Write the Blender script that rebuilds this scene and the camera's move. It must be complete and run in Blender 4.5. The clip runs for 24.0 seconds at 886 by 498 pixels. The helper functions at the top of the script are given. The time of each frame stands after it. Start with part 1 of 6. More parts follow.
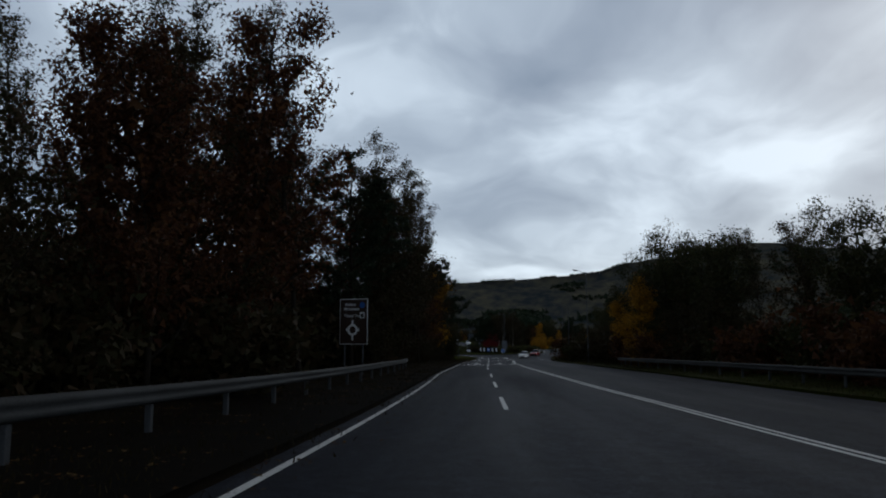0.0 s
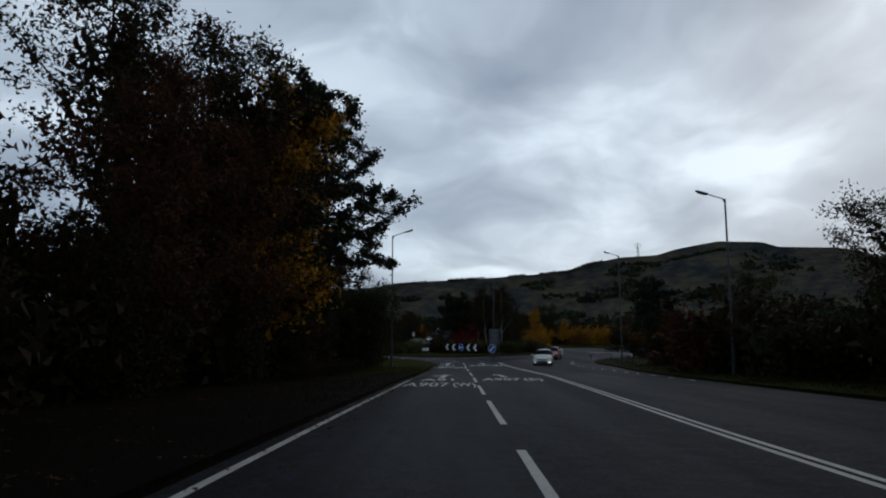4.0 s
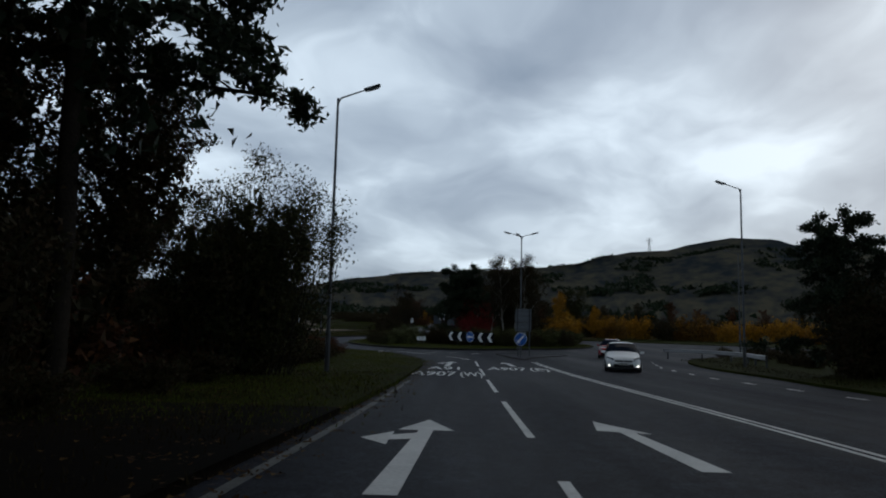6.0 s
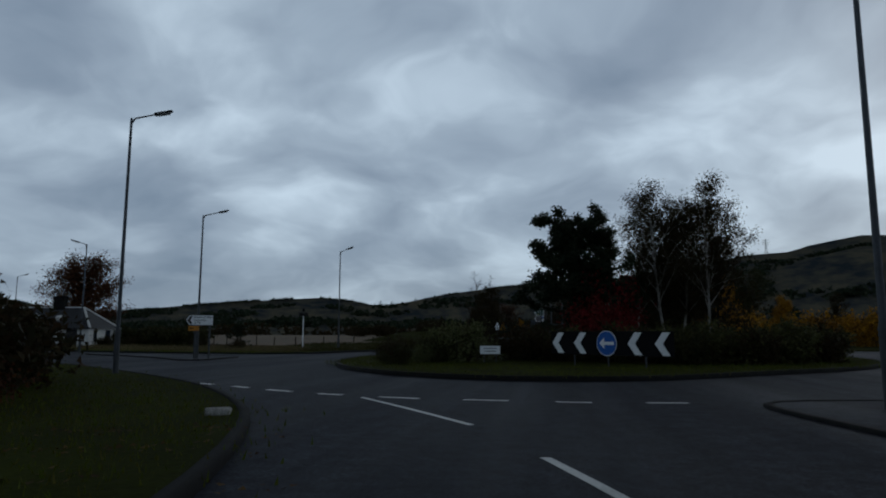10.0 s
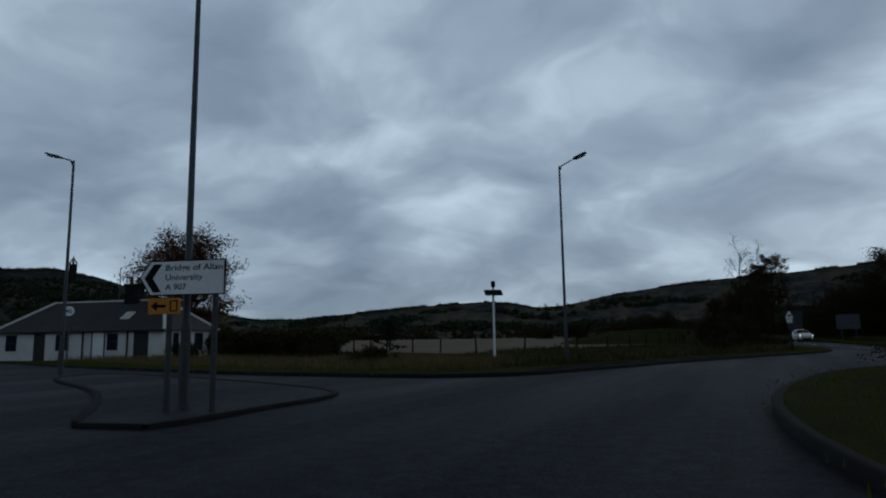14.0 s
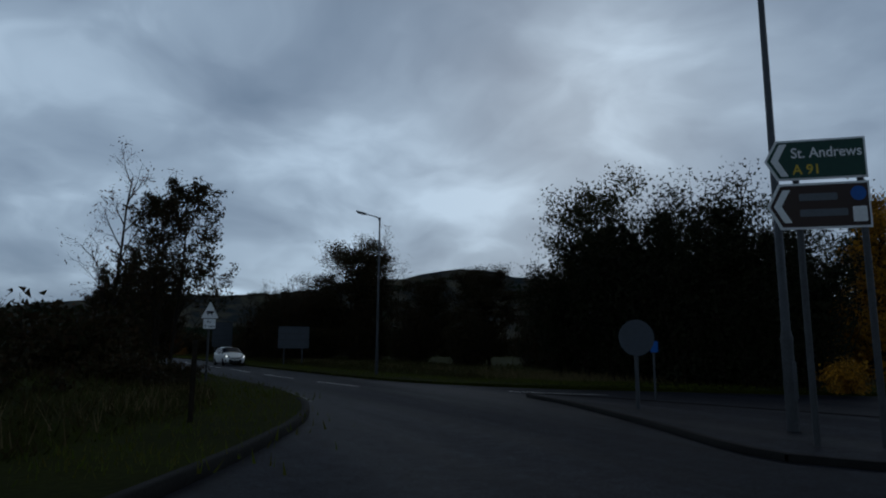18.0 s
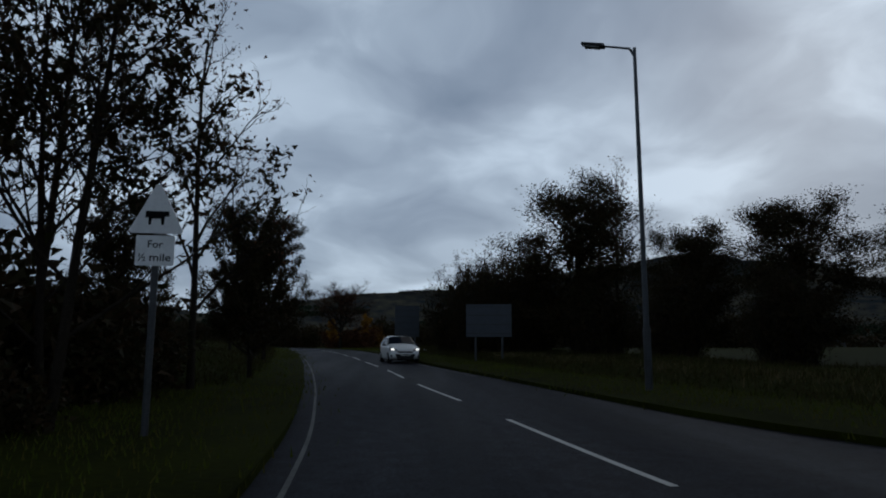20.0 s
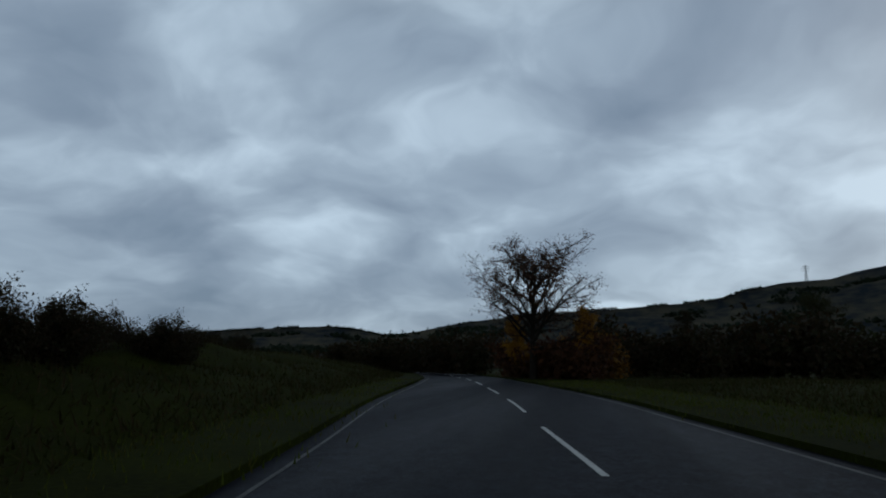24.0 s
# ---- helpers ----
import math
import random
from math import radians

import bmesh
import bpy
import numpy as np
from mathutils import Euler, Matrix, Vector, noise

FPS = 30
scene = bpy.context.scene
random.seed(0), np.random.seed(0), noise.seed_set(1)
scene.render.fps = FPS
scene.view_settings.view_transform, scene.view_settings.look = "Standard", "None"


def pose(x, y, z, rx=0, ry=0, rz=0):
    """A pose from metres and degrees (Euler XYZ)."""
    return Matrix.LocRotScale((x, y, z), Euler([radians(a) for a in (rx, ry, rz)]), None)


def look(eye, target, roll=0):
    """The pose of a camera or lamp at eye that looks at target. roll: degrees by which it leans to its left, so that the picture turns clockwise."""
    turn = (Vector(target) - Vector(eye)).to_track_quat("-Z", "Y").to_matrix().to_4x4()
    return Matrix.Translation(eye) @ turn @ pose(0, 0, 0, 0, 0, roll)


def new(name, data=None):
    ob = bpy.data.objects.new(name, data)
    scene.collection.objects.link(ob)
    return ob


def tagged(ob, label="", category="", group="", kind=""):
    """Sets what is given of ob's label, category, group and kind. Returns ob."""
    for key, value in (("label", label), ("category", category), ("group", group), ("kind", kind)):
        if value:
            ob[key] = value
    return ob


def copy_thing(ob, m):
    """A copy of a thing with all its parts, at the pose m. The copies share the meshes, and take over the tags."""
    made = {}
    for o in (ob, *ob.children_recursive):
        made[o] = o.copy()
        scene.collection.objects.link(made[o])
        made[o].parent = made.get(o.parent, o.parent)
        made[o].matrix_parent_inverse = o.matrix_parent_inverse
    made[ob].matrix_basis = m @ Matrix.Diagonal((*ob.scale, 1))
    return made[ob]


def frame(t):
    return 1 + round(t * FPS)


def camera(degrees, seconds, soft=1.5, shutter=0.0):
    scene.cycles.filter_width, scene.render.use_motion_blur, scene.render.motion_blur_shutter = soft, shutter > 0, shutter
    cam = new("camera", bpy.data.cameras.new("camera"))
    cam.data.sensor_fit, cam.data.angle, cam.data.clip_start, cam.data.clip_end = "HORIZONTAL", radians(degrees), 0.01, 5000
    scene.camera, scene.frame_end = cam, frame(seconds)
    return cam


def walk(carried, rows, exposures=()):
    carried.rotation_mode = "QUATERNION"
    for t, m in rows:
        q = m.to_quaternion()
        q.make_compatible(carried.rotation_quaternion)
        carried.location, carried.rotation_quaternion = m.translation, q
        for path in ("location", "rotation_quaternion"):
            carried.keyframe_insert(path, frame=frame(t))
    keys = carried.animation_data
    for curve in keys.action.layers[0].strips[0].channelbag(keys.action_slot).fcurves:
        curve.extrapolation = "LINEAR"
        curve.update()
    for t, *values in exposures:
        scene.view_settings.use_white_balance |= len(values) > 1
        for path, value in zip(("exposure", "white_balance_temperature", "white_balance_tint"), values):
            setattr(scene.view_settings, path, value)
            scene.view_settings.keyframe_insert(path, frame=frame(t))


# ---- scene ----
cam = camera(68.0, 24.0, soft=2.0)
PATH = [
    (0.0, (-0.074, 1.705, 6.605), (-1.215, 21.524, 9.036), -0.06),
    (0.5, (-0.066, 13.158, 6.075), (-0.840, 32.977, 8.650), 0.29),
    (1.0, (-0.049, 24.416, 5.780), (-0.669, 44.241, 8.347), 0.59),
    (1.5, (-0.171, 35.289, 5.302), (-0.760, 55.133, 7.725), 0.35),
    (2.0, (-0.246, 45.698, 4.999), (-1.093, 65.545, 7.319), 0.17),
    (2.5, (-0.189, 55.718, 4.651), (-1.084, 75.561, 6.996), 0.01),
    (3.0, (-0.108, 65.034, 4.322), (-0.954, 84.860, 6.817), 0.00),
    (3.5, (-0.079, 73.437, 4.048), (-0.610, 93.272, 6.548), -0.03),
    (4.0, (-0.063, 81.173, 3.777), (-0.219, 101.022, 6.223), -0.06),
    (4.5, (-0.014, 88.468, 3.521), (0.103, 108.325, 5.904), 0.02),
    (5.0, (0.051, 95.514, 3.272), (-0.112, 115.376, 5.608), 0.40),
    (5.5, (0.116, 102.454, 3.020), (-0.396, 122.314, 5.263), 1.00),
    (6.0, (0.173, 109.385, 2.818), (-0.237, 129.253, 4.992), 1.40),
    (6.5, (0.253, 116.211, 2.537), (-0.045, 136.083, 4.719), 1.30),
    (7.0, (0.443, 122.238, 2.307), (0.174, 142.115, 4.509), 1.29),
    (7.5, (0.569, 127.651, 2.136), (0.324, 147.507, 4.512), 1.37),
    (8.0, (0.402, 132.835, 1.987), (0.284, 152.676, 4.494), 1.47),
    (8.5, (0.582, 137.951, 1.840), (0.201, 157.792, 4.331), 1.21),
    (9.0, (0.509, 142.746, 1.731), (-0.569, 162.552, 4.293), 0.84),
    (9.5, (0.182, 147.057, 1.622), (-2.018, 166.777, 4.125), 0.23),
    (10.0, (-0.301, 151.179, 1.545), (-3.656, 170.726, 4.129), 0.06),
    (10.5, (-1.161, 155.171, 1.469), (-6.130, 174.350, 4.199), -0.39),
    (11.0, (-2.349, 158.909, 1.436), (-9.252, 177.460, 4.301), -0.77),
    (11.5, (-3.873, 162.472, 1.397), (-12.494, 180.300, 4.198), -1.01),
    (12.0, (-5.646, 165.785, 1.355), (-14.991, 183.254, 4.093), -0.48),
    (12.5, (-7.557, 169.073, 1.321), (-17.346, 186.306, 4.001), -0.25),
    (13.0, (-9.470, 172.485, 1.292), (-19.321, 189.692, 3.916), -0.54),
    (13.5, (-11.305, 176.166, 1.288), (-20.819, 193.565, 3.892), -1.13),
    (14.0, (-13.139, 180.292, 1.255), (-21.142, 198.418, 3.971), -0.84),
    (14.5, (-14.499, 184.706, 1.239), (-20.504, 203.596, 3.905), -0.85),
    (15.0, (-15.038, 189.408, 1.216), (-19.093, 208.816, 3.835), -0.66),
    (15.5, (-15.052, 194.105, 1.219), (-17.099, 213.802, 4.022), -0.08),
    (16.0, (-14.953, 199.290, 1.238), (-14.551, 219.053, 4.281), 0.23),
    (16.5, (-14.323, 204.457, 1.237), (-11.452, 224.006, 4.334), 0.74),
    (17.0, (-13.099, 209.329, 1.241), (-8.160, 228.462, 4.332), 1.24),
    (17.5, (-11.792, 214.058, 1.241), (-5.145, 232.649, 4.436), 0.98),
    (18.0, (-10.207, 218.603, 1.235), (-2.691, 236.859, 4.431), 0.38),
    (18.5, (-8.598, 223.177, 1.235), (-1.584, 241.644, 4.362), 0.06),
    (19.0, (-7.220, 227.934, 1.235), (-2.031, 247.011, 4.259), -0.02),
    (19.5, (-6.234, 232.978, 1.236), (-3.360, 252.555, 4.185), 0.02),
    (20.0, (-5.625, 238.377, 1.220), (-4.257, 258.127, 4.147), 0.06),
    (20.5, (-5.393, 244.183, 1.240), (-5.751, 263.968, 4.322), 0.04),
    (21.0, (-5.538, 250.373, 1.224), (-7.364, 270.068, 4.452), 0.05),
    (21.5, (-5.937, 256.836, 1.261), (-8.797, 276.386, 4.630), 0.02),
    (22.0, (-6.802, 263.314, 1.330), (-10.028, 282.805, 4.672), 0.01),
    (22.5, (-7.791, 269.992, 1.420), (-11.227, 289.449, 4.754), -0.32),
    (23.0, (-8.745, 276.819, 1.472), (-12.409, 296.213, 4.917), -0.20),
    (23.5, (-9.841, 283.782, 1.595), (-13.621, 303.164, 4.976), 0.20),
    (24.0, (-11.110, 291.110, 1.700), (-14.983, 310.449, 5.217), 0.50),
]
EXPOSURES = [(0.0, 0.1, 6500, 10), (3.5, 0.18, 6550, 10), (6.0, 0.18, 6500, 9), (7.0, 0.1, 6400, 8), (9.0, -0.16, 6200, 6), (10.0, -0.22, 6200, 7), (14.0, -0.33, 6050, 6), (17.0, -0.46, 5750, 5), (19.5, -0.36, 6050, 9), (21.0, -0.09, 6300, 10), (22.0, -0.06, 6400, 10), (24.0, -0.26, 6100, 6)]
walk(cam, [(t, look(eye, target, roll)) for t, eye, target, roll in PATH], EXPOSURES)

# ---- world and light ----
world = bpy.data.worlds.new("overcast")
scene.world = world
world.use_nodes = True
wn, wl = world.node_tree.nodes, world.node_tree.links
wn.clear()


def wnode(kind, **values):
    n = wn.new(kind)
    for key, v in values.items():
        n.inputs[key].default_value = v
    return n


w_out = wn.new("ShaderNodeOutputWorld")
w_bg = wn.new("ShaderNodeBackground")
w_sky = wn.new("ShaderNodeTexSky")
w_sky.sky_type, w_sky.sun_disc = "NISHITA", False
w_sky.sun_elevation, w_sky.sun_rotation = radians(24), radians(35)
w_co = wn.new("ShaderNodeTexCoord")
w_sep = wn.new("ShaderNodeSeparateXYZ")
wl.new(w_co.outputs["Generated"], w_sep.inputs[0])


def wmath(op, a, b):
    n = wn.new("ShaderNodeMath")
    n.operation = op
    for i, v in enumerate((a, b)):
        if isinstance(v, (int, float)):
            n.inputs[i].default_value = v
        else:
            wl.new(v, n.inputs[i])
    return n.outputs[0]


# the cloud deck lies on a plane overhead, so that it draws together towards the horizon
w_z = wmath("MAXIMUM", w_sep.outputs["Z"], 0.0)
w_den = wmath("ADD", w_z, 0.34)
w_px = wmath("DIVIDE", w_sep.outputs["X"], w_den)
w_py = wmath("DIVIDE", w_sep.outputs["Y"], w_den)
w_comb = wn.new("ShaderNodeCombineXYZ")
wl.new(w_px, w_comb.inputs[0])
wl.new(w_py, w_comb.inputs[1])
w_comb.inputs[2].default_value = 3.7
w_n1 = wnode("ShaderNodeTexNoise", Scale=2.9, Detail=6.0, Roughness=0.47, Distortion=0.0)
w_n2 = wnode("ShaderNodeTexNoise", Scale=0.9, Detail=2.0, Roughness=0.5)
w_warp = wnode("ShaderNodeTexNoise", Scale=1.7, Detail=3.0, Roughness=0.5)
wl.new(w_comb.outputs[0], w_warp.inputs["Vector"])
w_shift = wn.new("ShaderNodeVectorMath")
w_shift.operation = "MULTIPLY_ADD"
wl.new(w_warp.outputs["Color"], w_shift.inputs[0])
w_shift.inputs[1].default_value = (0.55, 0.55, 0.0)
wl.new(w_comb.outputs[0], w_shift.inputs[2])
wl.new(w_shift.outputs[0], w_n1.inputs["Vector"])
wl.new(w_comb.outputs[0], w_n2.inputs["Vector"])
w_sum = wmath("ADD", wmath("MULTIPLY", w_n1.outputs[0], 0.72), wmath("MULTIPLY", w_n2.outputs[0], 0.28))
# broad bright and dark masses of cloud: azimuth, height, width in degrees, weight
CLOUDS = [(-54, 22, 8, 0.3), (-47.5, 16, 6, -0.3), (-38, 14, 7, -0.3), (-32.5, 23, 6, 0.4), (-31.8, 10.8, 7, -0.35), (-26, 26, 6, 0.4), (-24, 7.6, 5, -0.4), (-21, 17.3, 7, 0.9), (-1.5, 18.5, 3, 0.5), (3, 6.5, 6, 0.6), (6.5, 18, 6, -0.45), (9.5, 23, 8, -0.3), (10.6, 12.8, 6, 0.9), (17.2, 12.5, 6, 0.6), (20.1, 7.8, 6, -0.2), (21.5, 15.3, 6.5, 0.9), (30.8, 17.9, 7, 1), (31.9, 22, 5, -0.8), (38, 26, 5, 0.7), (46, 11.4, 8, -0.8), (49, 23, 5, 0.7)]
for c_az, c_el, c_w, c_amp in CLOUDS:
    dot = wn.new("ShaderNodeVectorMath")
    dot.operation = "DOT_PRODUCT"
    wl.new(w_co.outputs["Generated"], dot.inputs[0])
    dot.inputs[1].default_value = (math.sin(radians(c_az)) * math.cos(radians(c_el)), math.cos(radians(c_az)) * math.cos(radians(c_el)), math.sin(radians(c_el)))
    fade = wn.new("ShaderNodeMapRange")
    fade.interpolation_type = "SMOOTHSTEP"
    fade.inputs[1].default_value, fade.inputs[2].default_value = math.cos(radians(c_w * 1.9)), 1.0
    fade.inputs[3].default_value, fade.inputs[4].default_value = 0.0, c_amp * 0.062
    wl.new(dot.outputs["Value"], fade.inputs[0])
    w_sum = wmath("ADD", w_sum, fade.outputs[0])
w_ramp = wn.new("ShaderNodeValToRGB")
wl.new(w_sum, w_ramp.inputs[0])
cr = w_ramp.color_ramp
cr.elements[0].position, cr.elements[0].color = 0.32, (0.215, 0.275, 0.36, 1)
cr.elements[1].position, cr.elements[1].color = 0.70, (0.68, 0.79, 0.90, 1)
for pos, col in ((0.45, (0.30, 0.365, 0.455, 1)), (0.56, (0.415, 0.495, 0.59, 1))):
    cr.elements.new(pos).color = col
# clouds cover nearly all of the clear sky behind them
w_skys = wn.new("ShaderNodeMix")
w_skys.data_type, w_skys.blend_type = "RGBA", "MULTIPLY"
w_skys.inputs[0].default_value = 1.0
wl.new(w_sky.outputs[0], w_skys.inputs[6])
w_skys.inputs[7].default_value = (0.10, 0.10, 0.10, 1)
w_mix = wn.new("ShaderNodeMix")
w_mix.data_type = "RGBA"
w_mix.inputs[0].default_value = 0.93
wl.new(w_skys.outputs[2], w_mix.inputs[6])
wl.new(w_ramp.outputs[0], w_mix.inputs[7])
# high up, past the view, the sky is dimmed to darken the ground
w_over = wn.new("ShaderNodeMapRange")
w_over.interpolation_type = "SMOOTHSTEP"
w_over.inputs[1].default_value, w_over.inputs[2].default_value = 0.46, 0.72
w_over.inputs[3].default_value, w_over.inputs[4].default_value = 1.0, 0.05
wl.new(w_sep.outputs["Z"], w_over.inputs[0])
wl.new(w_mix.outputs[2], w_bg.inputs[0])
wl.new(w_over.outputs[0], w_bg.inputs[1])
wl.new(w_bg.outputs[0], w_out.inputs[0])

sun = new("sun", bpy.data.lights.new("sun", "SUN"))
sun.data.energy, sun.data.angle, sun.data.color = 0.2, radians(40), (1.0, 0.95, 0.88)
sun.matrix_world = look((0, 0, 50), (-28, -40, 0))


# ---- materials ----
def material(name, colour, colour2=None, rough=0.8, scale=3.0, fine=40.0, bump=0.3, metal=0.0, spread=0.35, random_tint=0.0, emit=None, spec=0.3, coords="Object"):
    """Two noises, one broad and one fine, mix two colours and give a relief."""
    m = bpy.data.materials.new(name)
    m.use_nodes = True
    n, l = m.node_tree.nodes, m.node_tree.links
    b = n["Principled BSDF"]
    b.inputs["Roughness"].default_value, b.inputs["Metallic"].default_value = rough, metal
    b.inputs["Specular IOR Level"].default_value = spec
    colour2 = colour2 or tuple(c * 0.6 for c in colour)
    co = n.new("ShaderNodeTexCoord")
    broad, small = n.new("ShaderNodeTexNoise"), n.new("ShaderNodeTexNoise")
    broad.inputs["Scale"].default_value, small.inputs["Scale"].default_value = scale, fine
    broad.inputs["Detail"].default_value, small.inputs["Detail"].default_value = 4.0, 5.0
    l.new(co.outputs[coords], broad.inputs["Vector"])
    l.new(co.outputs[coords], small.inputs["Vector"])
    add = n.new("ShaderNodeMath")
    add.operation = "ADD"
    l.new(broad.outputs[0], add.inputs[0])
    l.new(small.outputs[0], add.inputs[1])
    rng = n.new("ShaderNodeMapRange")
    rng.inputs[1].default_value, rng.inputs[2].default_value = 1.0 - spread, 1.0 + spread
    l.new(add.outputs[0], rng.inputs[0])
    mix = n.new("ShaderNodeMix")
    mix.data_type = "RGBA"
    mix.inputs[6].default_value, mix.inputs[7].default_value = (*colour2, 1), (*colour, 1)
    l.new(rng.outputs[0], mix.inputs[0])
    out = mix.outputs[2]
    if random_tint:
        info, hsv = n.new("ShaderNodeObjectInfo"), n.new("ShaderNodeHueSaturation")
        val = n.new("ShaderNodeMapRange")
        val.inputs[3].default_value, val.inputs[4].default_value = 1 - random_tint, 1 + random_tint
        l.new(info.outputs["Random"], val.inputs[0])
        l.new(val.outputs[0], hsv.inputs["Value"])
        l.new(out, hsv.inputs["Color"])
        out = hsv.outputs[0]
    l.new(out, b.inputs["Base Color"])
    if bump:
        bm = n.new("ShaderNodeBump")
        bm.inputs["Strength"].default_value, bm.inputs["Distance"].default_value = bump, 0.02
        l.new(small.outputs[0], bm.inputs["Height"])
        l.new(bm.outputs[0], b.inputs["Normal"])
    if emit:
        b.inputs["Emission Color"].default_value, b.inputs["Emission Strength"].default_value = (*emit[0], 1), emit[1]
    return m


def leaf_material(name, colours, rough=0.65):
    """Leaves of several tints, picked leaf by leaf, a little light passing through."""
    m = bpy.data.materials.new(name)
    m.use_nodes = True
    n, l = m.node_tree.nodes, m.node_tree.links
    b = n["Principled BSDF"]
    b.inputs["Roughness"].default_value = rough
    b.inputs["Specular IOR Level"].default_value = 0.08
    geo, ramp = n.new("ShaderNodeNewGeometry"), n.new("ShaderNodeValToRGB")
    l.new(geo.outputs["Random Per Island"], ramp.inputs[0])
    els = ramp.color_ramp.elements
    els[0].color, els[1].color = (*colours[0], 1), (*colours[-1], 1)
    for i, c in enumerate(colours[1:-1]):
        els.new((i + 1) / (len(colours) - 1)).color = (*c, 1)
    l.new(ramp.outputs[0], b.inputs["Base Color"])
    tr, mix = n.new("ShaderNodeBsdfTranslucent"), n.new("ShaderNodeMixShader")
    mix.inputs[0].default_value = 0.18
    l.new(ramp.outputs[0], tr.inputs[0])
    l.new(b.outputs[0], mix.inputs[1])
    l.new(tr.outputs[0], mix.inputs[2])
    l.new(mix.outputs[0], n["Material Output"].inputs[0])
    return m




def asphalt_material():
    """Damp road: chippings, worn wheel tracks along the road, darker wet patches with more gloss."""
    m = bpy.data.materials.new("damp_asphalt")
    m.use_nodes = True
    n, l = m.node_tree.nodes, m.node_tree.links
    b = n["Principled BSDF"]
    co = n.new("ShaderNodeTexCoord")

    def tex(scale, detail, stretch=(1, 1, 1), rough=0.6):
        mp, t = n.new("ShaderNodeMapping"), n.new("ShaderNodeTexNoise")
        mp.inputs["Scale"].default_value = stretch
        t.inputs["Scale"].default_value, t.inputs["Detail"].default_value, t.inputs["Roughness"].default_value = scale, detail, rough
        l.new(co.outputs["Object"], mp.inputs[0])
        l.new(mp.outputs[0], t.inputs["Vector"])
        return t.outputs[0]

    def mix(kind, a, c, f):
        x = n.new("ShaderNodeMix")
        x.data_type, x.blend_type = "RGBA", kind
        for sock, v in ((x.inputs[0], f), (x.inputs[6], a), (x.inputs[7], c)):
            if isinstance(v, (int, float, tuple)):
                sock.default_value = v
            else:
                l.new(v, sock)
        return x.outputs[2]

    def ramp(src, lo, hi, a=(0, 0, 0, 1), c=(1, 1, 1, 1)):
        r = n.new("ShaderNodeValToRGB")
        e = r.color_ramp.elements
        e[0].position, e[0].color, e[1].position, e[1].color = lo, a, hi, c
        l.new(src, r.inputs[0])
        return r.outputs[0]

    patch = ramp(tex(0.35, 5, (1, 0.10, 1)), 0.38, 0.66)
    track = ramp(tex(1.1, 3, (1, 0.03, 1)), 0.40, 0.62)
    grit = ramp(tex(24, 4), 0.34, 0.68, (0.35, 0.35, 0.37, 1), (1.75, 1.75, 1.75, 1))
    spot = ramp(tex(3.4, 6, rough=0.72), 0.36, 0.68, (0.55, 0.55, 0.58, 1), (1.5, 1.5, 1.46, 1))
    # the blue in these colours stands in for sky reflected on the road
    col = mix("MIX", (0.0080, 0.0099, 0.0162, 1), (0.0148, 0.0175, 0.0268, 1), patch)
    col = mix("MIX", col, (0.0285, 0.0318, 0.0440, 1), mix("MULTIPLY", track, (0.5, 0.5, 0.5, 1), 1.0))
    col = mix("MULTIPLY", mix("MULTIPLY", col, grit, 1.0), spot, 1.0)
    l.new(col, b.inputs["Base Color"])
    l.new(ramp(tex(0.35, 5, (1, 0.10, 1)), 0.36, 0.68, (0.60, 0.60, 0.60, 1), (0.80, 0.80, 0.80, 1)), b.inputs["Roughness"])
    b.inputs["Specular IOR Level"].default_value = 0.065
    bp = n.new("ShaderNodeBump")
    bp.inputs["Strength"].default_value, bp.inputs["Distance"].default_value = 0.6, 0.008
    l.new(tex(70, 3), bp.inputs["Height"])
    l.new(bp.outputs[0], b.inputs["Normal"])
    return m


M_ASPHALT = asphalt_material()
M_FAINT = material("worn_road_paint", (0.16, 0.165, 0.16), (0.018, 0.019, 0.022), 0.7, 0.9, 9, 0.2, spread=0.6)
M_PAINT = material("road_paint", (0.80, 0.81, 0.80), (0.40, 0.41, 0.41), 0.6, 1.5, 25, 0.2, spread=0.5)
M_GRASS = material("verge_grass", (0.030, 0.038, 0.0025), (0.012, 0.013, 0.002), 0.9, 0.5, 12, 0.8, spec=0.02)
# brown litter, darkened so the colour holds the shade under the trees
M_LITTER_SHADED = material("leaf_litter", (0.015, 0.010, 0.005), (0.005, 0.004, 0.003), 0.9, 0.6, 14, 0.8, spec=0.03)
M_FIELD = material("stubble_field", (0.135, 0.088, 0.040), (0.075, 0.052, 0.026), 0.9, 0.05, 3, 0.8)
M_STONE = material("pale_concrete", (0.42, 0.41, 0.38), (0.12, 0.12, 0.11), 0.9, 3, 25, 0.5)
M_PATH = material("near_black_footpath", (0.0065, 0.0068, 0.0072), (0.003, 0.0032, 0.0035), 0.9, 0.8, 40, 0.4, spec=0.02)
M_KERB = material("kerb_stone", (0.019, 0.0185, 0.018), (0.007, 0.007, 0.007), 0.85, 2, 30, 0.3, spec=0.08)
# bluish dark tone: the haze of distance put into the colour
M_HILL = material("moorland", (0.100, 0.092, 0.066), (0.030, 0.038, 0.044), 1.0, 0.0045, 0.022, 0, spread=0.20, spec=0.0, coords="UV")
M_BARK = material("bark", (0.034, 0.027, 0.020), (0.012, 0.010, 0.008), 0.95, 2, 22, 0.8, spec=0.04)
M_BIRCH = material("birch_bark", (0.34, 0.32, 0.29), (0.10, 0.09, 0.08), 0.8, 3, 18, 0.4)
M_STEEL = material("galvanised_steel", (0.085, 0.092, 0.102), (0.048, 0.052, 0.058), 0.5, 2, 30, 0.1, metal=0.6)
